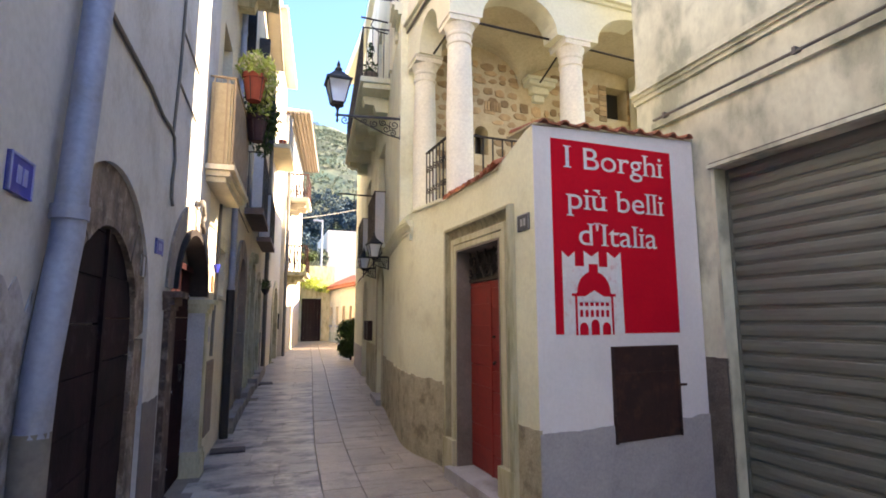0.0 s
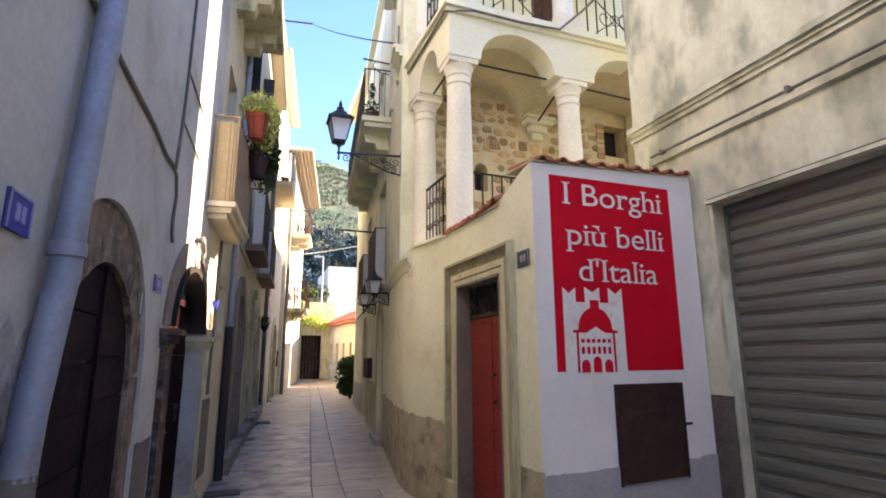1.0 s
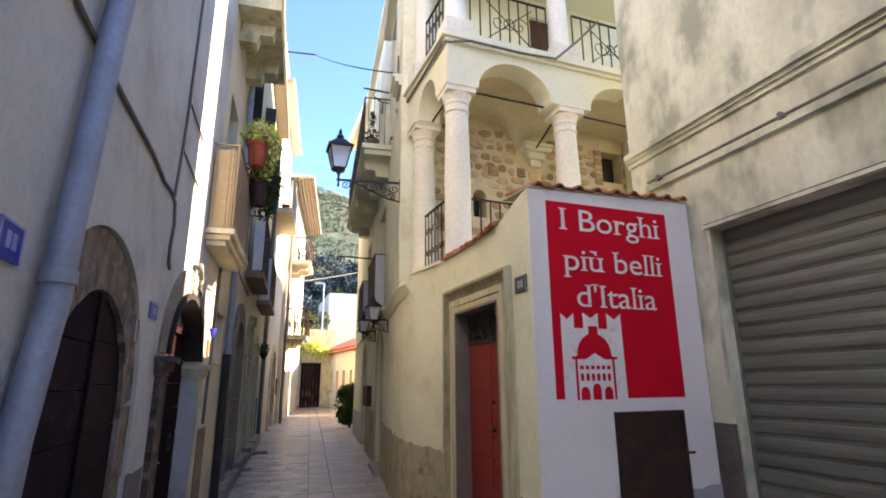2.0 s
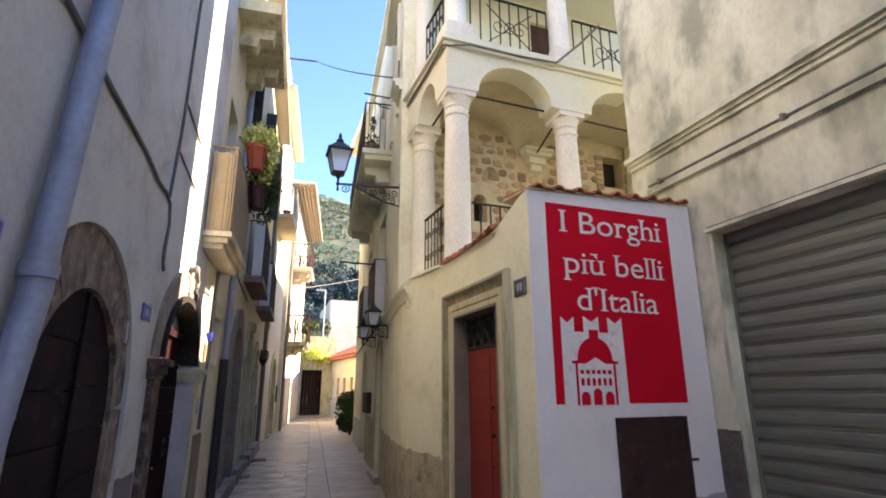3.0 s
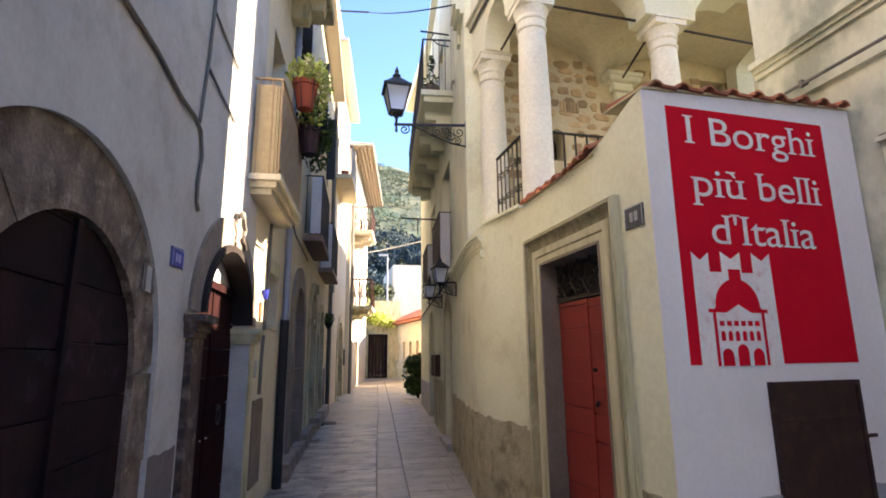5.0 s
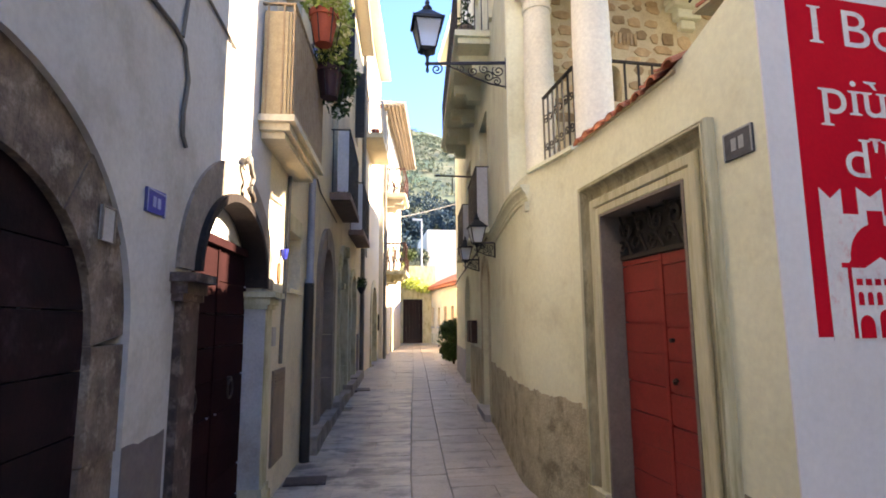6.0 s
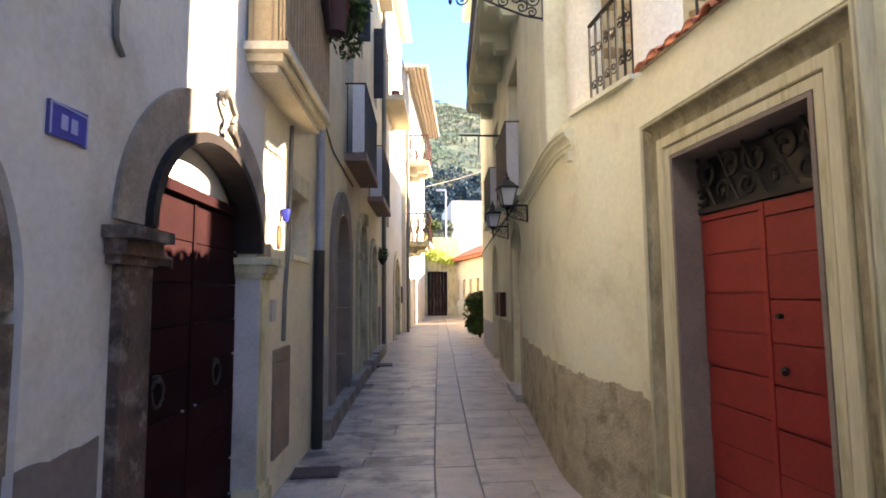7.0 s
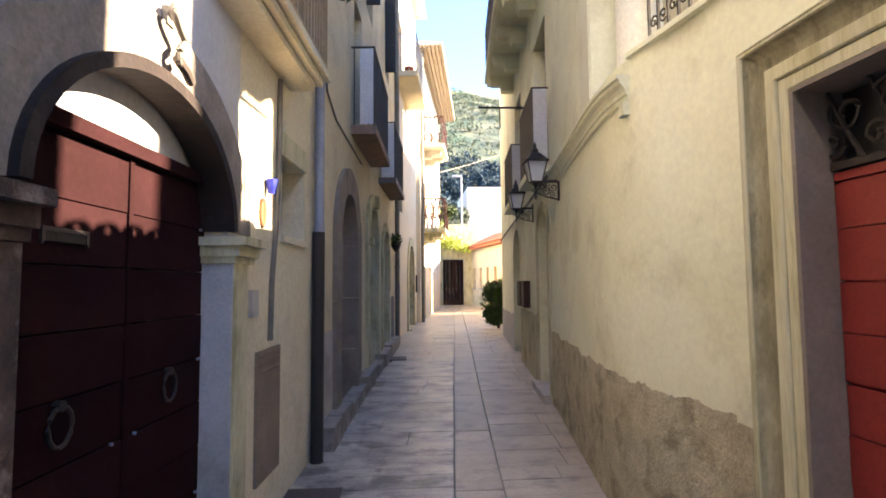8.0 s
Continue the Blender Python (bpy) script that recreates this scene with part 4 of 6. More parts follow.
SIDE = wf((2.03, 5.27), (1.95, 6.90), -1)


def column(c, z0, z1, r=0.17):
    t = thing("column", (c[0], c[1], z0), "white stucco column of the loggia with a moulded capital", "column", "loggia columns")
    H = z1 - z0
    part("shaft", lathe(nb(), [(r * 1.06, 0), (r * 1.06, 0.05), (r, 0.07), (r * 0.99, H * 0.5), (r * 0.88, H - 0.36)], *c, z0, 28), M_COLUMN, t, smooth=True)
    part("capital", lathe(nb(), [(r * 0.88, H - 0.36), (r * 0.98, H - 0.35), (r * 0.99, H - 0.325), (r * 0.90, H - 0.315), (r * 0.90, H - 0.25), (r * 0.99, H - 0.235), (r * 1.0, H - 0.21), (r * 0.95, H - 0.2), (r * 1.0, H - 0.165), (r * 1.12, H - 0.125), (r * 1.16, H - 0.095)], *c, z0, 28), M_COLUMN, t, smooth=True)
    a = r * 1.17
    part("abacus", box(box(nb(), c[0] - a, c[0] + a, c[1] - a, c[1] + a, z1 - 0.098, z1 - 0.03), c[0] - a * 1.07, c[0] + a * 1.07, c[1] - a * 1.07, c[1] + a * 1.07, z1 - 0.029, z1), M_COLUMN, t, bevel=0.006)
    return t


for c in (C1, C2, C3):
    column(c, 3.06 if c != C2 else 3.12, 5.43)
bm = nb()


def spandrel(cuts, length, zb, zt):
    pts = [(0, zt), (0, zb)]
    for a, b, crown in cuts:
        pts += arch_pts(a, b, zb, crown, zb + 0.02, 16)
    return pts + [(length, zb), (length, zt)]


outline = spandrel(((0.45, 1.56, 5.90), (2.22, 3.45, 5.90)), 4.2, 5.432, 6.02)
outline = [p for p in outline if p[0] < 2.98] + [(2.98, 5.90), (2.98, 6.02)]
poly_wall(bm, FRONT, outline, -0.34, 0.0)
poly_wall(bm, SIDE, spandrel(((0.42, 1.10, 5.85),), 1.62, 5.432, 6.02), -0.34, -0.002)
solid("wall_loggia_arches", bm, M_CREAM_UP, "ivory plaster arches of the loggia", "wall", kind="structure")
bm = nb()
for z0, z1, d in ((6.02, 6.07, 0.04), (6.07, 6.12, 0.09), (6.12, 6.20, 0.05)):
    box(bm, -d, 4.2, -0.3, d, z0, z1, FRONT)
    box(bm, 0.012 - d, 1.62, -0.3, d - 0.002, z0 + 0.002, z1 - 0.002, SIDE)
solid("trim_loggia_cornice", bm, M_CREAM_UP, "ivory stucco cornice between the loggia storeys", "trim", kind="structure")
# vault
bm = nb()
nx, ny = 48, 16
grid = []
for i in range(nx + 1):
    row = []
    for j in range(ny + 1):
        x, y = 2.25 + (6.3 - 2.25) * i / nx, 5.56 + (6.9 - 5.56) * j / ny
        xc, hw = (3.06, 0.78) if x < 3.9 else (5.35, 1.45)
        bx = math.sqrt(max(0, 1 - ((x - xc) / hw) ** 2))
        by = math.sqrt(max(0, 1 - ((y - 6.23) / 0.66) ** 2))
        row.append(bm.verts.new((x, y, 5.40 + 0.58 * max(bx, by))))
    grid.append(row)
for i in range(nx):
    for j in range(ny):
        bm.faces.new((grid[i][j], grid[i + 1][j], grid[i + 1][j + 1], grid[i][j + 1]))
solid("ceiling_loggia_vault", bm, M_VAULT, "ivory plaster cross vault of the loggia", "ceiling", kind="structure", smooth=True)
bm = nb()
box(bm, 1.99, 6.3, 5.62, 7.3, 6.0, 6.018)
box(bm, 2.0, 6.3, 5.6, 7.3, 8.55, 8.75)
solid("ceiling_upper_loggia", bm, M_CREAM_UP, "plaster slabs over the loggia storeys", "ceiling", kind="structure")
BACK = wf((2.2, 6.88), (6.7, 6.95), 1)
bm = nb()
facade(bm, BACK, 4.5, 3.0, 6.0, [rect_pts(3.38, 3.82, 5.12, 5.70), arch_pts(0.85, 1.08, 4.2, 4.66)], 0.3)
wall_back = solid("wall_loggia_back", bm, M_MORTAR, "rubble stone wall at the loggia's back, with pale mortar", "wall", kind="structure")
bm = nb()
facade(bm, BACK, 4.5, 6.03, 8.55, [rect_pts(2.05, 2.85, 6.2, 8.2)], 0.3)
solid("wall_upper_loggia_back", bm, M_CREAM_UP, "ivory plaster wall of the upper loggia", "wall", kind="structure")
bm = nb()
box(bm, 2.07, 2.83, -0.12, -0.06, 6.2, 8.19, BACK)
solid("upper_shutter_door", bm, M_IRON_R, "red-brown shutter door on the upper loggia", "door", bevel=0.005)
bm = nb()
box(bm, 3.385, 3.815, -0.28, -0.24, 5.125, 5.695, BACK)
solid("small_window_pane", bm, M_GLASS, "dark pane of the small loggia window", "window")
bm = nb()
for z0, z1, a in ((5.18, 5.30, 0.10), (5.30, 5.42, 0.16), (5.42, 5.50, 0.25), (5.50, 5.56, 0.28)):
    box(bm, 1.98 - a, 1.98 + a, -0.02, a * 0.8, z0, z1, BACK)
solid("vault_corbel", bm, M_CREAM_UP, "ivory stucco corbel carrying the vault", "corbel", bevel=0.02)
# east arch
EAST = wf((6.35, 5.4), (6.35, 6.9), 1)
bm = nb()
facade(bm, EAST, 1.5, 3.0, 6.0, [arch_pts(0.04, 1.3, 3.9, 5.97, 5.75)], 0.3)
solid("wall_loggia_east", bm, M_CREAM_UP, "plaster arch at the loggia's far end", "wall", kind="structure")
# iron ties
tie = thing("tie_rods", (3.0, 5.5, 5.44), "dark iron tie rods of the loggia vault", "tie rod")
for p, q in (((2.45, 5.44, 5.45), (3.7, 5.52, 5.47)), ((4.1, 5.56, 5.47), (5.7, 5.66, 5.47)), ((3.9, 5.7, 5.46), (4.18, 6.9, 5.46)), ((2.2, 5.7, 5.45), (2.2, 6.5, 5.45))):
    part("rod", tube(nb(), [p, q], 0.016, 6), M_IRON, tie)
ra = thing("loggia_railing", (2.05, 5.95, 3.06), "black wrought-iron scroll railing between loggia columns", "railing")
railing(ra, SIDE, 0.34, 1.06, 3.06, 3.93, 6, "scroll", -0.1)
rb = thing("loggia_railing", (3.1, 5.46, 3.12), "black wrought-iron railing with plain bars", "railing")
railing(rb, FRONT, 0.40, 1.65, 3.12, 3.95, 9, "plain", -0.22)
# upper storey
for c in (C1, C2, C3):
    t = thing("upper_column", (c[0], c[1], 6.2), "white stucco column of the upper loggia", "column", "upper loggia columns")
    part("plinth", box(nb(), c[0] - 0.21, c[0] + 0.21, c[1] - 0.21, c[1] + 0.21, 6.2, 6.42), M_COLUMN, t, bevel=0.01)
    part("shaft", lathe(nb(), [(0.17, 0), (0.155, 0.05), (0.15, 0.06), (0.135, 1.5)], *c, 6.42, 24), M_COLUMN, t, smooth=True)
    part("capital", lathe(nb(), [(0.135, 0), (0.15, 0.05), (0.2, 0.14), (0.22, 0.2)], *c, 7.92, 24), M_COLUMN, t, smooth=True)
bm = nb()
box(bm, 0, 4.2, -0.4, 0, 8.12, 8.55, FRONT)
box(bm, 0.001, 1.62, -0.4, -0.002, 8.12, 8.549, SIDE)
solid("wall_upper_loggia_beam", bm, M_CREAM_UP, "ivory plaster beam over the upper loggia", "wall", kind="structure")
rc = thing("upper_railing", (3.0, 5.4, 6.2), "black wrought-iron railing with a crossed scroll motif", "railing")
railing(rc, FRONT, 0.42, 1.66, 6.22, 7.12, 8, "cross", -0.16)
rc2 = thing("upper_railing", (4.8, 5.5, 6.2), "black wrought-iron railing with a crossed scroll motif", "railing")
railing(rc2, FRONT, 2.12, 3.5, 6.22, 7.12, 8, "cross", -0.16)
rc3 = thing("upper_railing", (2.05, 6.0, 6.2), "black wrought-iron scroll railing of the upper loggia", "railing")
railing(rc3, SIDE, 0.42, 1.1, 6.22, 7.12, 5, "scroll", -0.12)
cb = thing("wall_cable", (2.0, 5.3, 6.1), "pale cable slung along the loggia cornice", "cable")
pts = [at(SIDE, 1.6, 0.02, 5.98), at(SIDE, 0.8, 0.03, 6.0), at(SIDE, 0.02, 0.05, 6.02), at(FRONT, 0.3, 0.11, 6.03), at(FRONT, 1.0, 0.12, 6.02), at(FRONT, 1.6, 0.12, 6.06), at(FRONT, 2.0, 0.13, 6.45), at(FRONT, 2.4, 0.1, 6.9)]
part("line", tube(nb(), pts, 0.017, 6), M_CABLE, cb)

# roof over the cream house
bm = nb()
box(bm, 0, dD, -0.5, 0.14, 10.0, 10.12, G_D)
box(bm, 0, dE, -0.5, 0.14, 10.001, 10.121, G_E)
box(bm, 2.6, 9, 6.9, 17.5, 9.99, 10.3)
solid("roof_cream_house", bm, M_CREAM_UP, "plain plaster eaves of the cream house", "roof", kind="structure")


# ---- foliage ----
def leaves(bm, blobs, n, size, seed):
    """Many small folded leaves, scattered in uneven blobs (x, y, z, radius, flattening)."""
    rnd = random.Random(seed)
    for _ in range(n):
        x, y, z, r, fz = blobs[rnd.randrange(len(blobs))]
        v = Vector((rnd.gauss(0, 1), rnd.gauss(0, 1), rnd.gauss(0, 1))).normalized() * r * (rnd.random() ** 0.45)
        c = Vector((x + v.x, y + v.y, z + v.z * fz))
        m = Euler((rnd.uniform(-1.2, 1.2), rnd.uniform(-1.2, 1.2), rnd.uniform(0, 6.28))).to_matrix()
        s = size * rnd.uniform(0.6, 1.3)
        a, b, d, e = (bm.verts.new(c + m @ Vector(p) * s) for p in ((-1, 0, 0), (0, -0.42, 0.14), (1, 0, 0), (0, 0.42, 0.14)))
        bm.faces.new((a, b, d))
        bm.faces.new((a, d, e))
    return bm


def pot(name, c, r, h, material, label, group=""):
    t = thing(name, c, label, "flower pot", group)
    x, y, z = c
    part("pot", lathe(nb(), [(r * 0.58, 0), (r * 0.95, h * 0.8), (r * 1.06, h * 0.8), (r * 1.06, h), (r * 0.9, h), (r * 0.85, h * 0.85)], x, y, z, 16), material, t, smooth=True)
    return t


# ---- grey house: doorway nearest the path's start ----
def stone_arch(M, u0, u1, v0, v1, crown, outer_crown, zb, d, material, label, jamb_cuts=(), seg=14, deep=-0.30, spr=None, spr_out=None):
    t = thing("arch_surround", at(M, (u0 + u1) / 2, 0, 0.0), label, "door surround")
    inner, outer = arch_pts(u0 + 0.006, u1 - 0.006, zb, crown - 0.006, spr, seg), arch_pts(v0, v1, zb, outer_crown, spr_out or crown - (u1 - u0) / 2, seg)
    spr = spr or crown - (u1 - u0) / 2
    rnd = random.Random(int(u0 * 100))
    step = max(2, seg // 7)
    for k in range(0, seg, step):
        part("voussoir", arch_band(nb(), M, inner[1 + k:2 + k + step], outer[1 + k:2 + k + step], deep, d + rnd.uniform(-0.006, 0.008)), material, t, bevel=0.006)
    cuts = [zb, *jamb_cuts, spr]
    for a, b in zip(cuts, cuts[1:]):
        for p, q in ((v0, u0 + 0.006), (u1 - 0.006, v1)):
            part("jamb_block", box(nb(), min(p, q), max(p, q), deep, d + rnd.uniform(-0.006, 0.008), a + 0.003, b - 0.003, M), material, t, bevel=0.008)
    return t


stone_arch(F_A0, 7.04, 8.48, 6.675, 8.755, 2.12, 2.425, -0.02, -0.026, M_STONE_D, "dark weathered stone arch round an old doorway", (0.55, 1.05), seg=28, deep=-0.20, spr=1.5, spr_out=1.54)


def board_door(name, M, u0, u1, z0, outline_top, d, board, material, label, seed, arch=True):
    t = thing(name, at(M, (u0 + u1) / 2, d, z0), label, "door")
    rnd = random.Random(seed)
    c, r = (u0 + u1) / 2, (u1 - u0) / 2
    z = z0
    for um0, um1 in ((u0, c - 0.004), (c + 0.004, u1)):
        z = z0
        while z < outline_top - 0.02:
            z2 = min(z + board * rnd.uniform(0.94, 1.06), outline_top)
            part("board", box(nb(), um0, um1, d - 0.03, d + rnd.uniform(0, 0.006), z + 0.003, z2 - 0.003, M), material, t)
            z = z2
    part("meeting_strip", box(nb(), c - 0.02, c + 0.02, d, d + 0.022, z0, outline_top, M), material, t, bevel=0.004)
    return t


board_door("arched_door", F_A0, 7.045, 8.475, 0.0, 2.10, -0.06, 0.23, M_OLDDOOR, "dark old wooden door with broad horizontal boards", 3)
plaque("stone_number_plate", F_A0, 8.43, 8.545, 1.91, 2.05, M_STONE_P, M_STONE_J, "grey stone plate with faded marks", -0.012)
plaque("number_plaque", F_A0, 6.38, 6.55, 1.995, 2.115, M_BLUE, M_BLUELT, "blue enamel house-number plaque on grey plaster")
plaque("number_plaque", F_A, 0.045, 0.235, 2.10, 2.215, M_BLUE, M_BLUELT, "blue enamel house-number plaque on grey plaster", skew=0.01)

# ---- grey house: arched door with pilasters ----
def pillar_door():
    M = F_A
    t = thing("arch_surround", at(M, 1.27, 0, 0), "dark carved stone arch on pilasters", "door surround")
    seg = 28
    inner, outer = arch_pts(0.645, 2.155, 1.85, 2.45, 1.88, seg), arch_pts(0.42, 2.46, 1.85, 2.72, 1.88, seg)
    for k in range(0, seg, 4):
        part("voussoir", arch_band(nb(), M, inner[1 + k:6 + k], outer[1 + k:6 + k], -0.13, 0.02), M_STONE_V, t, bevel=0.008)
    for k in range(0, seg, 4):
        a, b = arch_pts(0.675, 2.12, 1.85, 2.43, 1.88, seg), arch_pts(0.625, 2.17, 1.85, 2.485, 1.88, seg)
        part("inner_voussoir", arch_band(nb(), M, a[1 + k:6 + k], b[1 + k:6 + k], -0.13, 0.055), M_STONE_DK, t, "inner ring of the arch, shade in its dark colour", bevel=0.012)
    # pale grey strip colours the pilaster's reveal as shade lit by blue sky
    part("jamb_stone", box(nb(), 2.138, 2.19, -0.16, 0.04, 0.26, 1.70, M), M_STONE_P, t, "pale grey jamb stone, skylit shade in its colour", bevel=0.008)
    # the left pilaster's stone is far darker than the right one's
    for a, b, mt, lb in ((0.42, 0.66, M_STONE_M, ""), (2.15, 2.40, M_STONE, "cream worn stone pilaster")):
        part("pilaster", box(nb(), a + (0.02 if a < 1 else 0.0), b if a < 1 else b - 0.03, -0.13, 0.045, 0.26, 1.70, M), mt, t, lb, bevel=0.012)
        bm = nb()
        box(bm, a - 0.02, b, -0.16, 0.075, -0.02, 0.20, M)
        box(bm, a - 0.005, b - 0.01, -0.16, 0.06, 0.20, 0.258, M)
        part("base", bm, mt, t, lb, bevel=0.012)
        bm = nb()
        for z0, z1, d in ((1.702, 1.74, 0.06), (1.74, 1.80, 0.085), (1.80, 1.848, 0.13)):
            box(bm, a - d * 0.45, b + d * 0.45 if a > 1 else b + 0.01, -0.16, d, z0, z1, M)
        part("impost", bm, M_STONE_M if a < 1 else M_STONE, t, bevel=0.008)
    d = thing("double_door", at(M, 1.27, -0.2, 0), "dark brown wooden double door with a pale fanlight", "door")
    rnd = random.Random(9)
    for a, b in ((0.66, 1.437), (1.453, 2.25)):
        z = 0.02
        for k in range(9):
            z2 = z + 0.2335
            part("board", box(nb(), a, b, -0.165, -0.13 + rnd.uniform(-0.002, 0.003), z + 0.003, z2 - 0.003, M), M_WOOD, d, bevel=0.004)
            z = z2
    part("meeting_strip", box(nb(), 1.43, 1.46, -0.13, -0.12, 0.02, 2.12, M), M_WOOD, d, bevel=0.004)
    part("transom_bar", box(nb(), 0.6, 2.3, -0.17, -0.085, 2.125, 2.185, M), M_WOOD, d, "dark wooden transom bar", bevel=0.008)
    part("fanlight", box(nb(), 0.6, 2.3, -0.165, -0.145, 2.19, 2.50, M), M_CLOTH, d, "pale boarded fanlight")
    lf = thing("letter_slot", at(M, 1.1, -0.195, 1.73), "small pale metal letter slot in the dark door", "letter slot")
    part("frame", arch_band(nb(), M, rect_pts(0.96, 1.165, 1.735, 1.768), rect_pts(0.945, 1.18, 1.72, 1.783), -0.13, -0.118), M_IRON_G, lf)
    part("flap", box(nb(), 0.958, 1.167, -0.128, -0.122, 1.734, 1.769, M), M_IRON, lf)
    for u in (1.05, 1.78):
        kn = thing("door_knocker", at(M, u, -0.19, 1.1), "iron ring knocker on the dark door", "door knocker", "ring knockers")
        part("ring", tube(nb(), [at(M, u + 0.058 * math.cos(x * 0.5236), -0.108, 1.10 + 0.07 * math.sin(x * 0.5236)) for x in range(13)], 0.008, 6), M_IRON, kn)
        part("rose", tube(nb(), [at(M, u, -0.13, 1.17), at(M, u, -0.1, 1.17)], 0.02, 8), M_IRON, kn)
    bm = nb()
    for k in range(10):
        u, z = rnd.choice((0.75, 1.36, 1.52, 2.1)), 0.25 + 0.2335 * rnd.randrange(8)
        tube(bm, [at(M, u, -0.13, z), at(M, u, -0.118, z)], 0.008, 6)
    part("nail_heads", bm, M_PIPE, d, "pale worn nail heads")
    o = thing("iron_hook", at(M, 1.5, 0.05, 2.52), "curled iron lamp hook above the arch", "hook")
    part("scroll", tube(nb(), rounded([at(M, 1.44, 0.02, 2.75), at(M, 1.40, 0.07, 2.78), at(M, 1.36, 0.09, 2.73), at(M, 1.40, 0.09, 2.68), at(M, 1.45, 0.09, 2.64), at(M, 1.40, 0.09, 2.58), at(M, 1.42, 0.08, 2.53), at(M, 1.47, 0.06, 2.56)]), 0.022, 8, r1=0.015), M_CABLE, o, smooth=True)
    part("lower_stub", tube(nb(), [at(M, 1.40, 0.08, 2.55), at(M, 1.47, 0.085, 2.52), at(M, 1.55, 0.07, 2.50)], 0.022, 8), M_IRON_G, o, "corroded iron stub", smooth=True)
    part("wall_plate", box(nb(), 1.41, 1.47, -0.02, 0.03, 2.71, 2.79, M), M_CABLE, o, bevel=0.006)


pillar_door()
coat("plaster_dado_10", F_A, ragged(0, 0.40, -0.1, 1.06, 0.04, 10, 8), M_LEFT_LOW, "damp darker plaster at the wall's foot")
coat("plaster_dado_11", F_A0, ragged(3.0, 6.66, -0.1, 1.75, 0.3, 11, 80), M_FLAKE, "damp flaking plaster at the wall's foot")


# ---- pipes and cables on the grey side ----
def downpipe(name, M, u, d, zs, r, material, label, collars, kinks=()):
    t = thing(name, at(M, u, d, zs[0]), label, "downpipe")
    pts = [at(M, *k) for k in kinks] or [at(M, u, d, zs[0]), at(M, u, d, zs[1])]
    part("tube", tube(nb(), pts, r, 12), material, t, smooth=True)
    for z in collars:
        part("collar", tube(nb(), [at(M, u, d, z), at(M, u, d, z + 0.05)], r * 1.18, 12), material, t, smooth=True)
    return t


dp = downpipe("downpipe", F_A0, 6.72, 0.07, (1.3, 8.6), 0.052, M_PIPE, "grey-blue metal downpipe on the grey house", (1.97,),
              ((6.63, 0.05, 1.25), (6.65, 0.05, 1.45), (6.70, 0.065, 1.80), (6.72, 0.07, 1.92), (6.73, 0.07, 2.1), (6.86, 0.07, 3.1), (7.1, 0.07, 4.5), (7.6, 0.07, 8.6)))
part("foot", tube(nb(), [at(F_A0, 6.65, 0.035, 0.0), at(F_A0, 6.635, 0.045, 1.27)], 0.058, 12), M_CABLE, dp, "rough grey lower pipe", smooth=True)
dp2 = downpipe("downpipe", F_B, 1.74, 0.07, (2.06, 8.6), 0.045, M_PIPE, "grey metal downpipe with a black cast-iron foot", (2.06, 4.0, 6.0))
part("foot", tube(nb(), [at(F_B, 1.70, 0.07, 0.0), at(F_B, 1.72, 0.07, 2.06)], 0.058, 12), M_BLACKPIPE, dp2, "black cast-iron foot of the pipe", smooth=True)
downpipe("downpipe", F_D, 0.08, 0.08, (0.1, 11.4), 0.06, M_CABLE, "brown downpipe between two houses", (2.0, 5.0, 8.0))
downpipe("downpipe", F_E, 0.06, 0.08, (0.1, 10.2), 0.06, M_CABLE, "brown downpipe on the sunlit house", (2.0, 5.0))


def cable(name, pts, r, material, label, sag=0.0):
    t = thing(name, pts[0], label, "cable")
    if sag:
        a, b = Vector(pts[0]), Vector(pts[1])
        pts = [a.lerp(b, k / 12) - Vector((0, 0, sag * 4 * (k / 12) * (1 - k / 12))) for k in range(13)]
    part("line", tube(nb(), pts, r, 6), material, t, smooth=True)


cable("wall_cable", [at(F_A0, u, 0.014, z) for u, z in ((4.0, 2.94), (6.0, 3.0), (7.3, 3.04), (8.2, 3.10), (8.7, 3.09))] + [at(F_A, 0.2, 0.014, 3.10), at(F_A, 0.33, 0.016, 3.06), at(F_A, 0.40, 0.016, 2.9), at(F_A, 0.36, 0.016, 2.70), at(F_A, 0.37, 0.016, 2.58), at(F_A, 0.42, 0.016, 2.53)], 0.013, M_CABLE, "grey cable looping along the grey plaster")
cable("wall_cable", [at(F_A, u, 0.014, z) for u, z in ((0.30, 3.1), (0.38, 3.6), (0.41, 4.0), (0.43, 5.0), (0.45, 8.0))], 0.012, M_CABLE, "grey cable rising on the grey plaster")
cable("wall_cable", [at(F_A, u, 0.014, z) for u, z in ((0.41, 4.02), (0.75, 4.0), (1.15, 3.98))], 0.010, M_CABLE, "grey cable on the grey plaster")
cable("wall_cable", [at(F_A, u, 0.014, z) for u, z in ((0.38, 3.55), (0.8, 3.52), (1.15, 3.50))], 0.010, M_CABLE, "grey cable on the grey plaster")
cable("wall_cable", [at(F_B, u, 0.016, z) for u, z in ((0.72, 3.1), (0.70, 2.4), (0.66, 2.0), (0.58, 1.6), (0.56, 1.2))], 0.02, M_CABLE, "thick grey conduit on the cream plaster")
cable("wall_cable", [at(F_C0, u, 0.016, z) for u, z in ((0.25, 5.2), (0.28, 4.2), (0.5, 3.6), (1.0, 3.45), (3.0, 3.4))], 0.012, M_CABLE, "grey cable on ochre plaster")

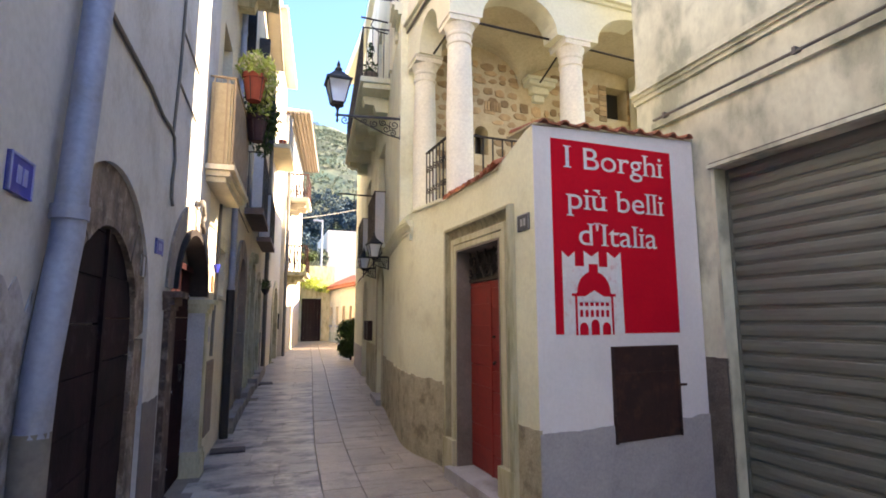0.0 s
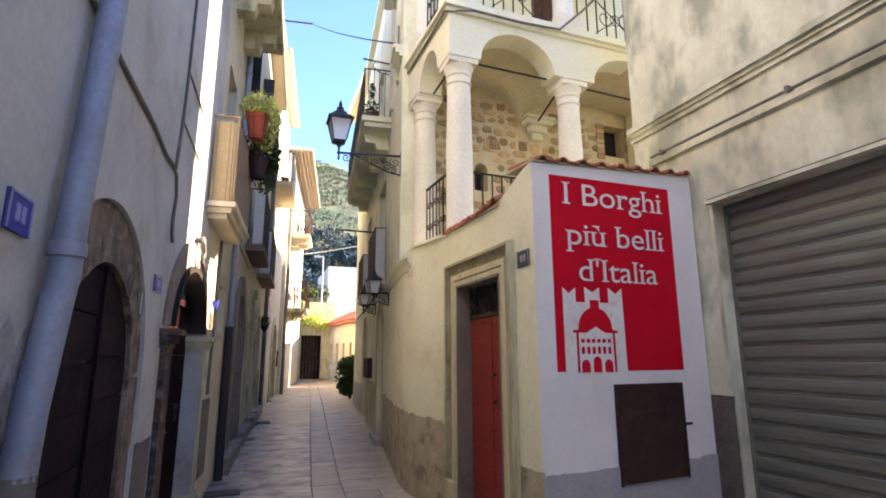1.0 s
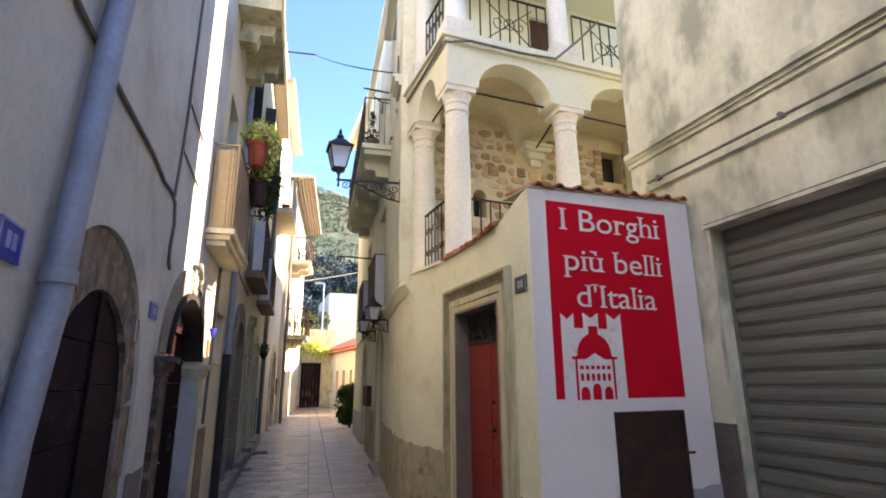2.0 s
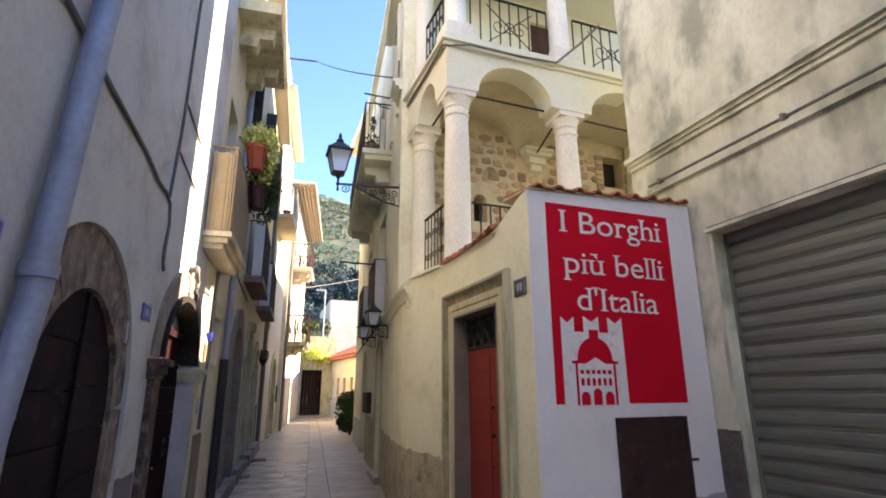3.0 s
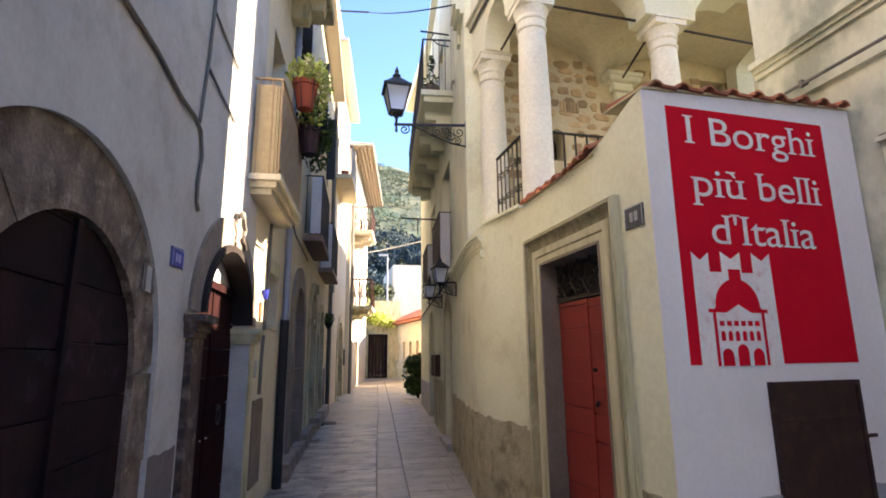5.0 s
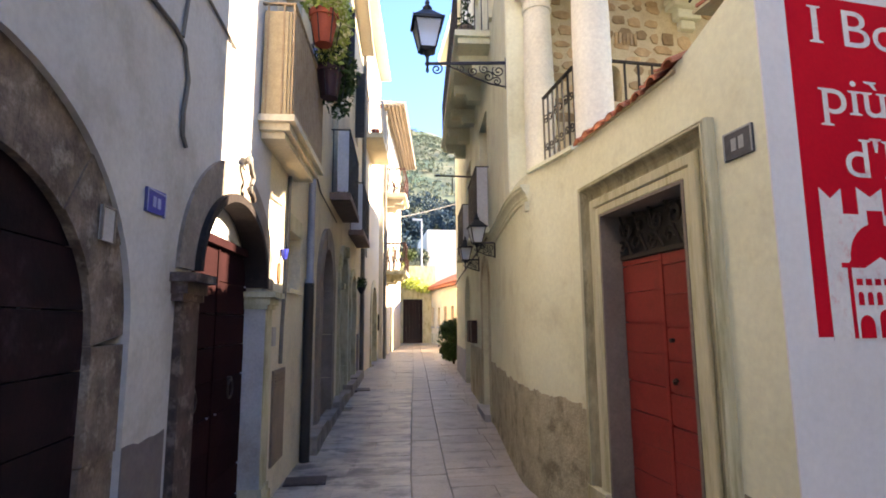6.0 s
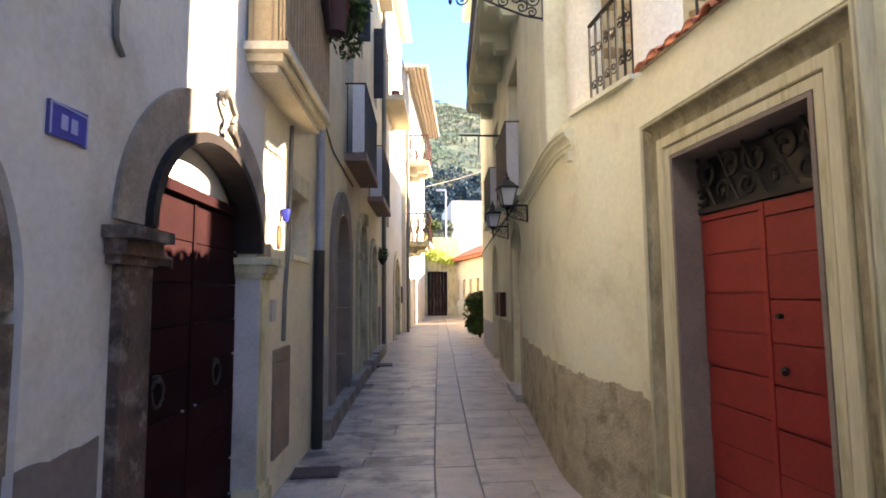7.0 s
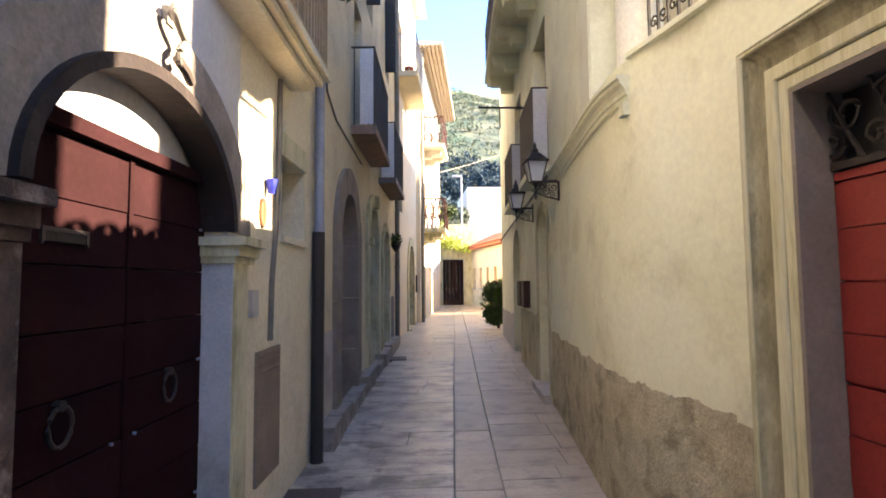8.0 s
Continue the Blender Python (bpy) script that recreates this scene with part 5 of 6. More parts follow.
# ---- cream house: small things ----
n1 = thing("niche_window", at(F_B, 1.15, -0.2, 1.95), "small recessed window with a pale board", "window")
part("pane", box(nb(), 0.835, 1.465, -0.26, -0.22, 1.955, 2.545, F_B), M_MAT, n1, "pale wooden board")
part("sill", box(nb(), 0.80, 1.50, -0.15, 0.03, 1.90, 1.948, F_B), M_CREAM_L, n1, bevel=0.006)
part("lintel", box(nb(), 0.76, 1.52, -0.02, 0.012, 2.556, 2.74, F_B), M_STONE, n1, bevel=0.006)
v = thing("meter_hatch", at(F_B, 0.55, 0, 0.3), "grey-brown metal meter hatch with a louvred top", "hatch")
part("panel", box(nb(), 0.31, 0.78, -0.01, 0.02, 0.30, 1.15, F_B), M_WOOD_G, v, bevel=0.004)
for k in range(5):
    part("louvre", box(nb(), 0.35, 0.74, 0.018, 0.03, 0.99 + k * 0.028, 1.005 + k * 0.028, F_B), M_WOOD_G, v)
m1 = thing("meter_box", at(F_B, 0.23, 0, 1.38), "small grey plastic meter box on cream plaster", "meter box")
part("lid", box(nb(), 0.17, 0.29, -0.01, 0.03, 1.38, 1.55, F_B), M_STONE_P, m1, bevel=0.006)
bm = nb()
prism(bm, [(0.40 + 0.055 * math.cos(k * 0.5236), 2.06 + 0.10 * math.sin(k * 0.5236)) for k in range(12)], 0.0, 0.02, F_B)
solid("oval_plaque", bm, M_WOOD_B, "small brown oval plaque on cream plaster", "plaque", bevel=0.003)
bl = thing("blue_flower_pot", at(F_B, 0.47, 0.05, 2.17), "small violet-blue hanging pot beside the arch", "flower pot")
part("pot", lathe(nb(), [(0.022, 0), (0.036, 0.075), (0.04, 0.10)], *at(F_B, 0.47, 0.042, 0).xy, 2.2, 12), M_BLUE, bl)


# ---- balconies ----
def balcony(M, u0, u1, z0, thick, proj, rail, n, slab_mat, label, style="plain", rail_mat=None, brackets=0, steps=1, group=""):
    t = thing("balcony", at(M, (u0 + u1) / 2, proj / 2, z0), label, "balcony", group)
    bm = nb()
    for k in range(steps):
        f = k / max(1, steps)
        box(bm, u0 + 0.06 * (steps - 1 - k), u1 - 0.06 * (steps - 1 - k), -0.05, proj - 0.05 * (steps - 1 - k), z0 + thick * f, z0 + thick * (k + 1) / steps - 0.0005, M)
    part("slab", bm, slab_mat, t, bevel=0.008)
    if rail:
        z1 = z0 + thick
        railing(t, M, u0 + 0.03, u1 - 0.03, z1, z1 + rail, n, style, proj - 0.035, rail_mat)
        for u in (u0 + 0.03, u1 - 0.03):
            part("side_rail", box(nb(), u - 0.015, u + 0.015, 0.0, proj - 0.02, z1 + rail - 0.016, z1 + rail, M), rail_mat or M_IRON, t)
            k = max(2, int(proj / 0.11))
            for j in range(k):
                dd = (proj - 0.04) * (j + 0.4) / k
                part("baluster", box(nb(), u - 0.007, u + 0.007, dd - 0.007, dd + 0.007, z1, z1 + rail, M), rail_mat or M_IRON, t)
    for j in range(brackets):
        u = u0 + (u1 - u0) * (j + 0.5) / brackets
        bm = nb()
        prism(bm, [(-0.02, z0 - 0.30), (proj * 0.42, z0 - 0.30), (proj * 0.48, z0 - 0.17), (proj * 0.80, z0 - 0.16), (proj * 0.86, z0 - 0.002), (-0.02, z0 - 0.002)], u - 0.11, u + 0.11, M, "nz")
        part("corbel", bm, slab_mat, t, bevel=0.012)
    return t


b1 = balcony(F_B, -0.50, 1.14, 3.12, 0.17, 0.30, 1.0, 18, M_CREAM_L, "cream stone balcony with reed screens and rusty bars", rail_mat=M_BAR, steps=3)
part("reed_screen", box(nb(), -0.46, 0.62, 0.225, 0.245, 3.30, 4.22, F_B), M_MAT, b1, "beige reed screen")
part("reed_screen", box(nb(), -0.47, -0.45, 0.02, 0.22, 3.30, 4.22, F_B), M_MAT, b1, "beige reed screen")
for k in range(9):
    part("slat", box(nb(), -0.42 + k * 0.12, -0.385 + k * 0.12, 0.247, 0.254, 3.30, 4.20, F_B), M_WOOD_G if k % 3 else M_CREAM_L, b1)
bu = balcony(F_B, 0.05, 1.95, 6.55, 0.18, 0.55, 0.0, 14, M_STONE, "stone balcony high on the cream house", brackets=2)
part("outlet_pipe", tube(nb(), [at(F_B, 0.5, 0.25, 6.40), at(F_B, 0.5, 0.25, 6.55)], 0.07, 10), M_STONE_P, bu, "short pale drain pipe")


def shutter_door(M, u0, u1, z0, z1, material, label, slats=8):
    t = thing("shutter", at(M, (u0 + u1) / 2, -0.2, z0), label, "shutter")
    c = (u0 + u1) / 2
    for a, b in ((u0 + 0.005, c - 0.003), (c + 0.003, u1 - 0.005)):
        part("leaf", box(nb(), a, b, -0.22, -0.185, z0 + 0.005, z1 - 0.005, M), material, t, bevel=0.004)
        for k in range(slats):
            z = z0 + (z1 - z0) * (k + 0.5) / slats
            part("slat", box(nb(), a + 0.05, b - 0.05, -0.188, -0.172, z - 0.02, z + 0.02, M), material, t)


def open_shutter(M, u, z0, z1, w, material, label):
    t = thing("open_shutter", at(M, u, w / 2, z0), label, "shutter", "open shutters")
    part("leaf", box(nb(), u - 0.02, u + 0.02, 0.01, w, z0, z1, M), material, t, bevel=0.005)
    for k in range(7):
        z = z0 + (z1 - z0) * (k + 0.5) / 7
        part("slat", box(nb(), u - 0.032, u + 0.032, 0.06, w - 0.05, z - 0.03, z + 0.03, M), material, t)


for M, u0, u1, z0, z1, mt in ((F_B, 0.35, 1.15, 3.3, 5.4, M_WOOD_G), (F_B, 0.4, 1.2, 6.7, 8.4, M_WOOD_B), (F_C0, 2.35, 3.1, 3.75, 5.7, M_WOOD_B), (F_C0, 0.5, 1.2, 6.0, 7.4, M_WOOD_B),
                              (F_C, 2.4, 3.2, 3.65, 5.5, M_WOOD_B), (F_C, 0.4, 1.2, 6.2, 7.9, M_WOOD_B), (F_C, 3.2, 4.0, 6.2, 7.9, M_WOOD_B), (F_D, 0.9, 1.9, 7.1, 9.0, M_WOOD_B),
                              (F_D, 1.0, 1.8, 3.6, 5.2, M_WOOD_B), (F_E, 0.9, 1.9, 3.55, 5.6, M_WOOD_B), (F_E, 0.9, 1.9, 6.75, 8.8, M_WOOD_B), (F_E, 4.4, 5.3, 3.6, 5.3, M_WOOD_B),
                              (F_E, 4.4, 5.3, 6.8, 8.5, M_WOOD_B), (F_E, 0.7, 1.7, 0.0, 2.3, M_WOOD_G), (F_E, 3.2, 4.2, 0.0, 2.3, M_WOOD_G), (G_D, 0.75, 1.65, 6.25, 8.3, M_WOOD_B),
                              (G_E, 0.45, 1.6, 3.15, 5.2, M_WOOD_B), (G_E, 3.3, 4.4, 3.2, 5.2, M_WOOD_B), (G_E, 1.3, 2.3, 6.25, 8.3, M_WOOD_B), (G_E, 4.0, 5.0, 6.25, 8.3, M_WOOD_B)):
    shutter_door(M, u0, u1, z0, z1, mt, "brown wooden shutter doors, closed" if mt == M_WOOD_B else "grey-brown wooden doors, closed")
open_shutter(F_C, 0.38, 6.2, 7.9, 0.24, M_BLACKPIPE, "dark wooden shutter standing open")
open_shutter(F_C, 3.18, 6.2, 7.9, 0.24, M_BLACKPIPE, "dark wooden shutter standing open")
open_shutter(F_C0, 0.48, 6.0, 7.4, 0.2, M_BLACKPIPE, "dark wooden shutter standing open")

b2 = balcony(F_C0, 2.10, 4.15, 3.61, 0.12, 0.34, 1.1, 22, M_SLABUNDER, "brown weathered stone balcony with a dark iron railing", group="iron balconies")
part("wind_screen", box(nb(), 2.115, 2.125, 0.12, 0.30, 3.75, 4.80, F_C0), M_CLOTH, b2, "pale grey side screen")
part("cloth_screen", box(nb(), 2.2, 4.1, 0.27, 0.28, 3.75, 4.7, F_C0), M_BLACKPIPE, b2, "dark mesh screen")
b3 = balcony(F_C, 2.05, 4.2, 3.54, 0.11, 0.34, 1.1, 22, M_SLABUNDER, "brown weathered stone balcony with a dark iron railing", group="iron balconies")
part("wind_screen", box(nb(), 2.065, 2.075, 0.05, 0.30, 3.66, 4.7, F_C), M_CLOTH, b3, "pale grey side screen")
part("cloth_screen", box(nb(), 2.15, 4.15, 0.27, 0.28, 3.66, 4.6, F_C), M_BLACKPIPE, b3, "dark mesh screen")
b4 = balcony(F_D, 0.25, 3.0, 7.0, 0.14, 0.60, 1.0, 12, M_OCHRE, "ochre balcony slab with a thin pale railing", rail_mat=M_PALE)
pot("red_flower_pot", tuple(at(F_D, 0.5, 0.35, 7.14)), 0.13, 0.17, M_TERRA, "dark red flower pot on the balcony")
b5 = balcony(F_E, 0.12, 2.4, 6.62, 0.16, 0.88, 1.02, 14, M_WHITE_L, "white balcony with an ornate rusty railing", "scroll", M_IRON_R, brackets=2)
b6 = balcony(F_E, 0.12, 2.5, 3.50, 0.14, 0.90, 1.1, 14, M_STONE, "balcony with a brown wooden railing and plants", rail_mat=M_IRON_R, brackets=2)
for b, z0, z1, pr in ((b5, 6.78, 7.80, 0.88), (b6, 3.64, 4.74, 0.90)):
    K = wf(at(F_E, 0.15, 0, 0).xy, at(F_E, 0.15, pr, 0).xy, 1)
    for k in range(6):
        c = pr * (k + 0.5) / 6
        part("end_bar", tube(nb(), rounded([K @ Vector((c, 0, z0)), K @ Vector((c + 0.045, 0, z0 + 0.25)), K @ Vector((c - 0.03, 0, z0 + 0.55)), K @ Vector((c + 0.02, 0, z1 - 0.02))]), 0.024, 6), M_IRON_R, b)
    for k in range(3):
        part("end_scroll", tube(nb(), spiral((pr * (k + 0.5) / 3, z0 + (0.2 if b is b5 else 0.42)), 0.12, 1.5, K, 0.0, 0.6 + k), 0.022, 6), M_IRON_R, b)
    part("end_rail", box(nb(), 0, pr, -0.03, 0.03, z1 - 0.05, z1 + 0.005, K), M_IRON_R, b)
bm = nb()
c = at(F_E, 1.9, 0.95, 4.5)
leaves(bm, [(c.x, c.y, c.z, 0.35, 0.8), (c.x - 0.05, c.y + 0.6, c.z - 0.05, 0.3, 0.9), (c.x, c.y - 0.5, c.z - 0.1, 0.25, 0.8)], 500, 0.07, 21)
solid("balcony_plants", bm, M_LEAF, "green pot plants on the balcony", "plants", kind="stuff")

# ---- flower pots on the reed-screened balcony ----
for k, (u, d, z, r, mt, lb) in enumerate(((0.36, 0.38, 4.38, 0.145, M_TERRA, "red terracotta pot with pale blossom hanging on the balcony rail"),
                                          (0.74, 0.40, 3.98, 0.145, M_DARKPOT, "dark plum pot with trailing leaves hanging on the balcony rail"))):
    p = pot("hanging_pot", tuple(at(F_B, u, d, z)), r, 0.34, mt, lb, "hanging pots")
    c = at(F_B, u, d + 0.02, z + 0.36)
    e = at(F_B, u + 0.24, d + 0.06, z + 0.2)
    g = at(F_B, u + 0.12, d + 0.08, z + 0.28)
    part("plant", leaves(nb(), [(c.x, c.y, c.z + 0.08, 0.25, 0.9), (g.x, g.y, g.z + 0.05, 0.23, 1.2), (e.x, e.y, e.z, 0.19, 1.8)], 1300, 0.042, 30 + k), M_LEAF_Y if k == 0 else M_LEAF, p, "trailing yellow-green foliage in sunlit colour" if k == 0 else "trailing green foliage")
    if k == 0:
        part("blossom", leaves(nb(), [(c.x, c.y, c.z + 0.1, 0.22, 0.8), (g.x, g.y, g.z + 0.04, 0.2, 1.1), (e.x, e.y, e.z, 0.16, 1.5)], 900, 0.036, 60 + k), M_PETAL, p, "pale yellow blossom in sunlit colour")
    for q in range(6):
        w = q * 1.0472
        part("basket_wire", tube(nb(), [(c.x + math.cos(w) * r * 0.74, c.y + math.sin(w) * r * 0.74, z - 0.01), (c.x + math.cos(w) * r * 1.12, c.y + math.sin(w) * r * 1.12, z + 0.33)], 0.006, 5), M_IRON, p)
    part("hanger", tube(nb(), [at(F_B, u, d - 0.16, z + 0.40), at(F_B, u, d - 0.1, z + 0.34), at(F_B, u, d + 0.02, z + 0.33)], 0.009, 5), M_IRON, p)

# ---- ochre house doors ----
for M, u0, u1, crown, sp, grp in ((F_C0, 1.22, 2.46, 2.74, 0.32, 0), (F_C, 0.55, 1.75, 2.95, 0.2, 1), (F_C, 2.55, 3.75, 2.72, 0.16, 2)):
    stone_arch(M, u0, u1, u0 - sp, u1 + sp, crown, crown + sp, -0.02, 0.05, M_STONE_J if grp == 0 else M_STONE, "worn stone arch round a doorway", (0.7, 1.4), 24)
    board_door("arched_door", M, u0 - 0.03, u1 + 0.03, 0.0, crown + 0.02, -0.25, 0.3, M_WOOD_G if grp != 2 else M_WOOD_B, "weathered grey-brown arched wooden door", 12 + grp)
bm = nb()
box(bm, 1.05, 1.25, -0.01, 0.14, 2.9, 3.12, F_C)
solid("keystone", bm, M_STONE, "carved pale stone keystone over the arch", "keystone", bevel=0.03)
bm = nb()
box(bm, 0.36, 0.62, -0.01, 0.12, 2.22, 2.34, F_C)
solid("impost_stone", bm, M_STONE, "projecting stone impost of the arch", "stone", bevel=0.02)
stone_arch(F_D, 3.2, 4.9, 2.95, 5.15, 2.85, 3.1, 0.0, 0.04, M_STONE, "pale stone arch round a doorway", (1.2,), 12)
board_door("arched_door", F_D, 3.17, 4.93, 0.1, 2.87, -0.25, 0.3, M_WOOD_G, "weathered arched wooden door", 19)
rnd = random.Random(31)
for M, length, gaps in ((F_C0, dist(LB1, LC1), (1.22, 2.46)), (F_C, dist(LC1, LC2), (0.55, 1.75))):
    u = 0.18 if M is F_C0 else 0.02
    while u < length - 0.25:
        w = min(rnd.uniform(0.45, 0.85), length - u)
        step = gaps[0] - 0.1 < u + w / 2 < gaps[1] + 0.1
        t = thing("foot_stone", at(M, u + w / 2, 0.08, 0.0), "worn pale stone block at the foot of the wall", "stone block", "foot stones")
        h = (0.16 if step else 0.24) + rnd.uniform(-0.015, 0.015)
        part("block", box(nb(), u + 0.004, u + w - 0.004, -0.02, 0.17 + rnd.uniform(-0.015, 0.015), -0.04, h + ground_z(M.translation.y + u), M), M_STONE_K, t, bevel=0.025)
        u += w
coat("plaster_dado_12", F_C0, ragged(0.05, 0.9, 0.2, 1.1, 0.05, 12, 12), M_STONE_P, "grey worn render at the wall's foot")
coat("plaster_dado_13", F_C, ragged(3.93, 5.1, -0.1, 1.3, 0.05, 13, 16), M_LEFT_LOW, "grey damp render at the wall's foot")
wp = thing("wall_planter", at(F_C, 4.4, 0.1, 2.4), "dark green plant in a wall planter", "planter")
c = at(F_C, 4.4, 0.12, 2.5)
part("bowl", lathe(nb(), [(0.04, 0), (0.1, 0.1), (0.12, 0.16)], c.x, c.y, 2.35, 12), M_BLACKPIPE, wp)
part("plant", leaves(nb(), [(c.x, c.y, 2.62, 0.16, 1.1)], 160, 0.05, 77), M_LEAF, wp)
nbx = thing("notice_box", at(F_D, 5.4, 0.05, 1.4), "small black wall box", "wall box")
part("case", box(nb(), 5.35, 5.6, 0, 0.08, 1.3, 1.9, F_D), M_BLACKPIPE, nbx, bevel=0.01)

# eaves
bm = nb()
box(bm, -0.1, dist(LC2, LD2) + 0.1, -0.4, 0.40, 11.5, 11.6, F_D)
box(bm, 0.0, dist(LB1, LC1), -0.4, 0.35, 9.4, 9.48, F_C0)
box(bm, 0.0, dist(LC1, LC2), -0.4, 0.35, 9.401, 9.481, F_C)
solid("roof_eaves_grey_side", bm, M_WHITE_L, "pale plastered eaves of the houses", "roof", kind="structure")
ev = thing("tiled_eaves", at(F_E, 4, 0.4, 10.3), "sunlit tiled eaves with brick-coloured rafters", "eaves")
part("deck", box(nb(), -0.15, 9.1, -0.3, 0.86, 10.40, 10.46, F_E), M_ROOFUNDER, ev)
for k in range(6):
    part("eaves_board", box(nb(), -0.12, 9.05, 0.02 + k * 0.15, 0.11 + k * 0.15, 10.30 + 0.008 * k, 10.40, F_E), M_RAFTER, ev, "brown eaves board")
for k in range(46):
    u = -0.1 + k * 0.2
    part("tile", barrel_tile(nb(), F_E, u, 0.90, -0.3, 10.46, 10.56, 0.05), M_ROOFUNDER, ev)


# ---- street lantern ----
def lantern_head(parent, c, s=1.0):
    """A four-sided lantern whose lower tip is at c."""
    x, y, z = c

    def frustum(r0, z0, r1, z1, bm=None):
        bm = bm or nb()
        vs = [[bm.verts.new((x + a * r, y + b * r, z + h)) for a, b in ((-1, -1), (1, -1), (1, 1), (-1, 1))] for r, h in ((r0 * s, z0 * s), (r1 * s, z1 * s))]
        for k in range(4):
            bm.faces.new((vs[0][k], vs[0][(k + 1) % 4], vs[1][(k + 1) % 4], vs[1][k]))
        bm.faces.new(vs[0])
        bm.faces.new(vs[1])
        return bm
    part("spike", lathe(nb(), [(0.004, 0), (0.022 * s, 0.03 * s), (0.014 * s, 0.07 * s), (0.02 * s, 0.20 * s), (0.05 * s, 0.25 * s), (0.07 * s, 0.27 * s)], x, y, z, 12), M_LAMP, parent)
    part("base_tray", frustum(0.075, 0.265, 0.095, 0.30), M_LAMP, parent)
    part("glass", frustum(0.088, 0.30, 0.155, 0.62), M_LAMPGLASS, parent, "frosted lantern glass")
    for a, b in ((-1, -1), (1, -1), (1, 1), (-1, 1)):
        part("corner_bar", tube(nb(), [(x + a * 0.092 * s, y + b * 0.092 * s, z + 0.295 * s), (x + a * 0.16 * s, y + b * 0.16 * s, z + 0.625 * s)], 0.011 * s, 6), M_LAMP, parent)
    rim = frustum(0.185, 0.615, 0.19, 0.645)
    part("rim", rim, M_LAMP, parent)
    part("cap", frustum(0.03, 0.80, 0.075, 0.76, frustum(0.075, 0.76, 0.175, 0.646)), M_LAMP, parent)
    part("finial", lathe(nb(), [(0.05 * s, 0.79 * s), (0.06 * s, 0.83 * s), (0.025 * s, 0.87 * s), (0.03 * s, 0.90 * s), (0.004, 0.97 * s)], x, y, z, 12), M_LAMP, parent)


def street_lamp(M, u, z, reach, lift, s, label, group):
    t = thing("street_lamp", at(M, u, 0, z), label, "street lamp", group)
    K = M @ Matrix(((0, 1, 0, u), (1, 0, 0, 0), (0, 0, 1, z), (0, 0, 0, 1)))
    part("wall_plate", box(nb(), u - 0.025, u + 0.025, -0.01, 0.02, z - 0.32 * s, z + 0.06, M), M_LAMP, t, bevel=0.004)
    part("arm", box(nb(), u - 0.013, u + 0.013, 0, reach + 0.03, z - 0.015, z + 0.015, M), M_LAMP, t, bevel=0.004)
    sc = nb()
    tube(sc, [K @ Vector((0.02, 0, -0.30 * s)), K @ Vector((0.2 * s, 0, -0.26 * s)), K @ Vector((0.45 * s, 0, -0.15 * s)), K @ Vector((reach * 0.75, 0, -0.02))], 0.011 * s, 6)
    for cx, cz, r in ((0.10, -0.10, 0.075), (0.22, -0.17, 0.07), (0.27, -0.075, 0.055), (0.40, -0.10, 0.06), (0.54, -0.065, 0.045), (0.12, -0.23, 0.055)):
        if cx * s < reach:
            tube(sc, spiral((cx * s, cz * s), r * s, 1.5, K, 0, 0.7, flip=1 if cz < -0.1 else -1), 0.008 * s, 5)
    tube(sc, spiral((reach - 0.11 * s, -0.07 * s), 0.075 * s, 1.6, K, 0, 1.5), 0.010 * s, 5)
    part("scrollwork", sc, M_LAMP, t, "wrought-iron scrollwork")
    lantern_head(t, at(M, u, reach, z - 0.12 * s + lift), s)
    return t


street_lamp(G_D, 0.06, 4.63, 0.94, 0.0, 1.0, "black wrought-iron street lantern on a scroll bracket", "")
street_lamp(G_D, 1.9, 2.75, 0.27, -0.125, 0.70, "small black wall lantern on an iron bracket", "wall lanterns")
street_lamp(G_E, 1.9, 2.77, 0.27, -0.125, 0.70, "small black wall lantern on an iron bracket", "wall lanterns")

# ---- cream house: balconies and fittings down the lane ----
rbal = balcony(G_E, -0.35, 5.2, 5.98, 0.20, 0.58, 1.0, 30, M_CREAM, "long cream balcony on stone corbels", brackets=5, steps=2)
pl = pot("balcony_plant", tuple(at(G_E, -0.05, 0.38, 6.18)), 0.12, 0.2, M_STONE_D, "green pot plant on the long balcony")
c = at(G_E, -0.05, 0.38, 6.5)
part("plant", leaves(nb(), [(c.x, c.y, c.z, 0.17, 0.8), (c.x, c.y + 0.1, c.z - 0.1, 0.16, 0.6), (c.x, c.y, c.z + 0.35, 0.06, 3.5)], 220, 0.05, 90), M_LEAF, pl)
for u0, u1 in ((0.28, 1.75), (3.1, 4.6)):
    fb = balcony(G_E, u0, u1, 3.02, 0.10, 0.24, 1.02, 18, M_CREAM, "shallow balcony with a dark iron front", group="shallow balconies")
    part("wind_screen", box(nb(), u0 + 0.02, u0 + 0.035, 0.02, 0.2, 3.13, 4.12, G_E), M_CLOTH, fb, "pale side screen")
    part("mesh_front", box(nb(), u0 + 0.05, u1 - 0.05, 0.185, 0.193, 3.13, 4.1, G_E), M_WOOD, fb, "dark brown screen behind the bars")
hd = thing("window_hood", at(G_D, 1.2, 0, 8.35), "ivory stucco window surround with a cornice", "window surround")
part("band", arch_band(nb(), G_D, rect_pts(0.745, 1.655, 6.2, 8.305), rect_pts(0.60, 1.80, 6.2, 8.45), -0.01, 0.05), M_CREAM_UP, hd)
part("cornice", box(nb(), 0.5, 1.9, -0.01, 0.2, 8.451, 8.56, G_D), M_CREAM_UP, hd, bevel=0.02)
bm = nb()
for z0, z1, d in ((6.30, 6.36, 0.06), (6.36, 6.44, 0.12), (6.44, 6.50, 0.16)):
    box(bm, 0.0, 0.52, -0.02, d, z0, z1, G_D)
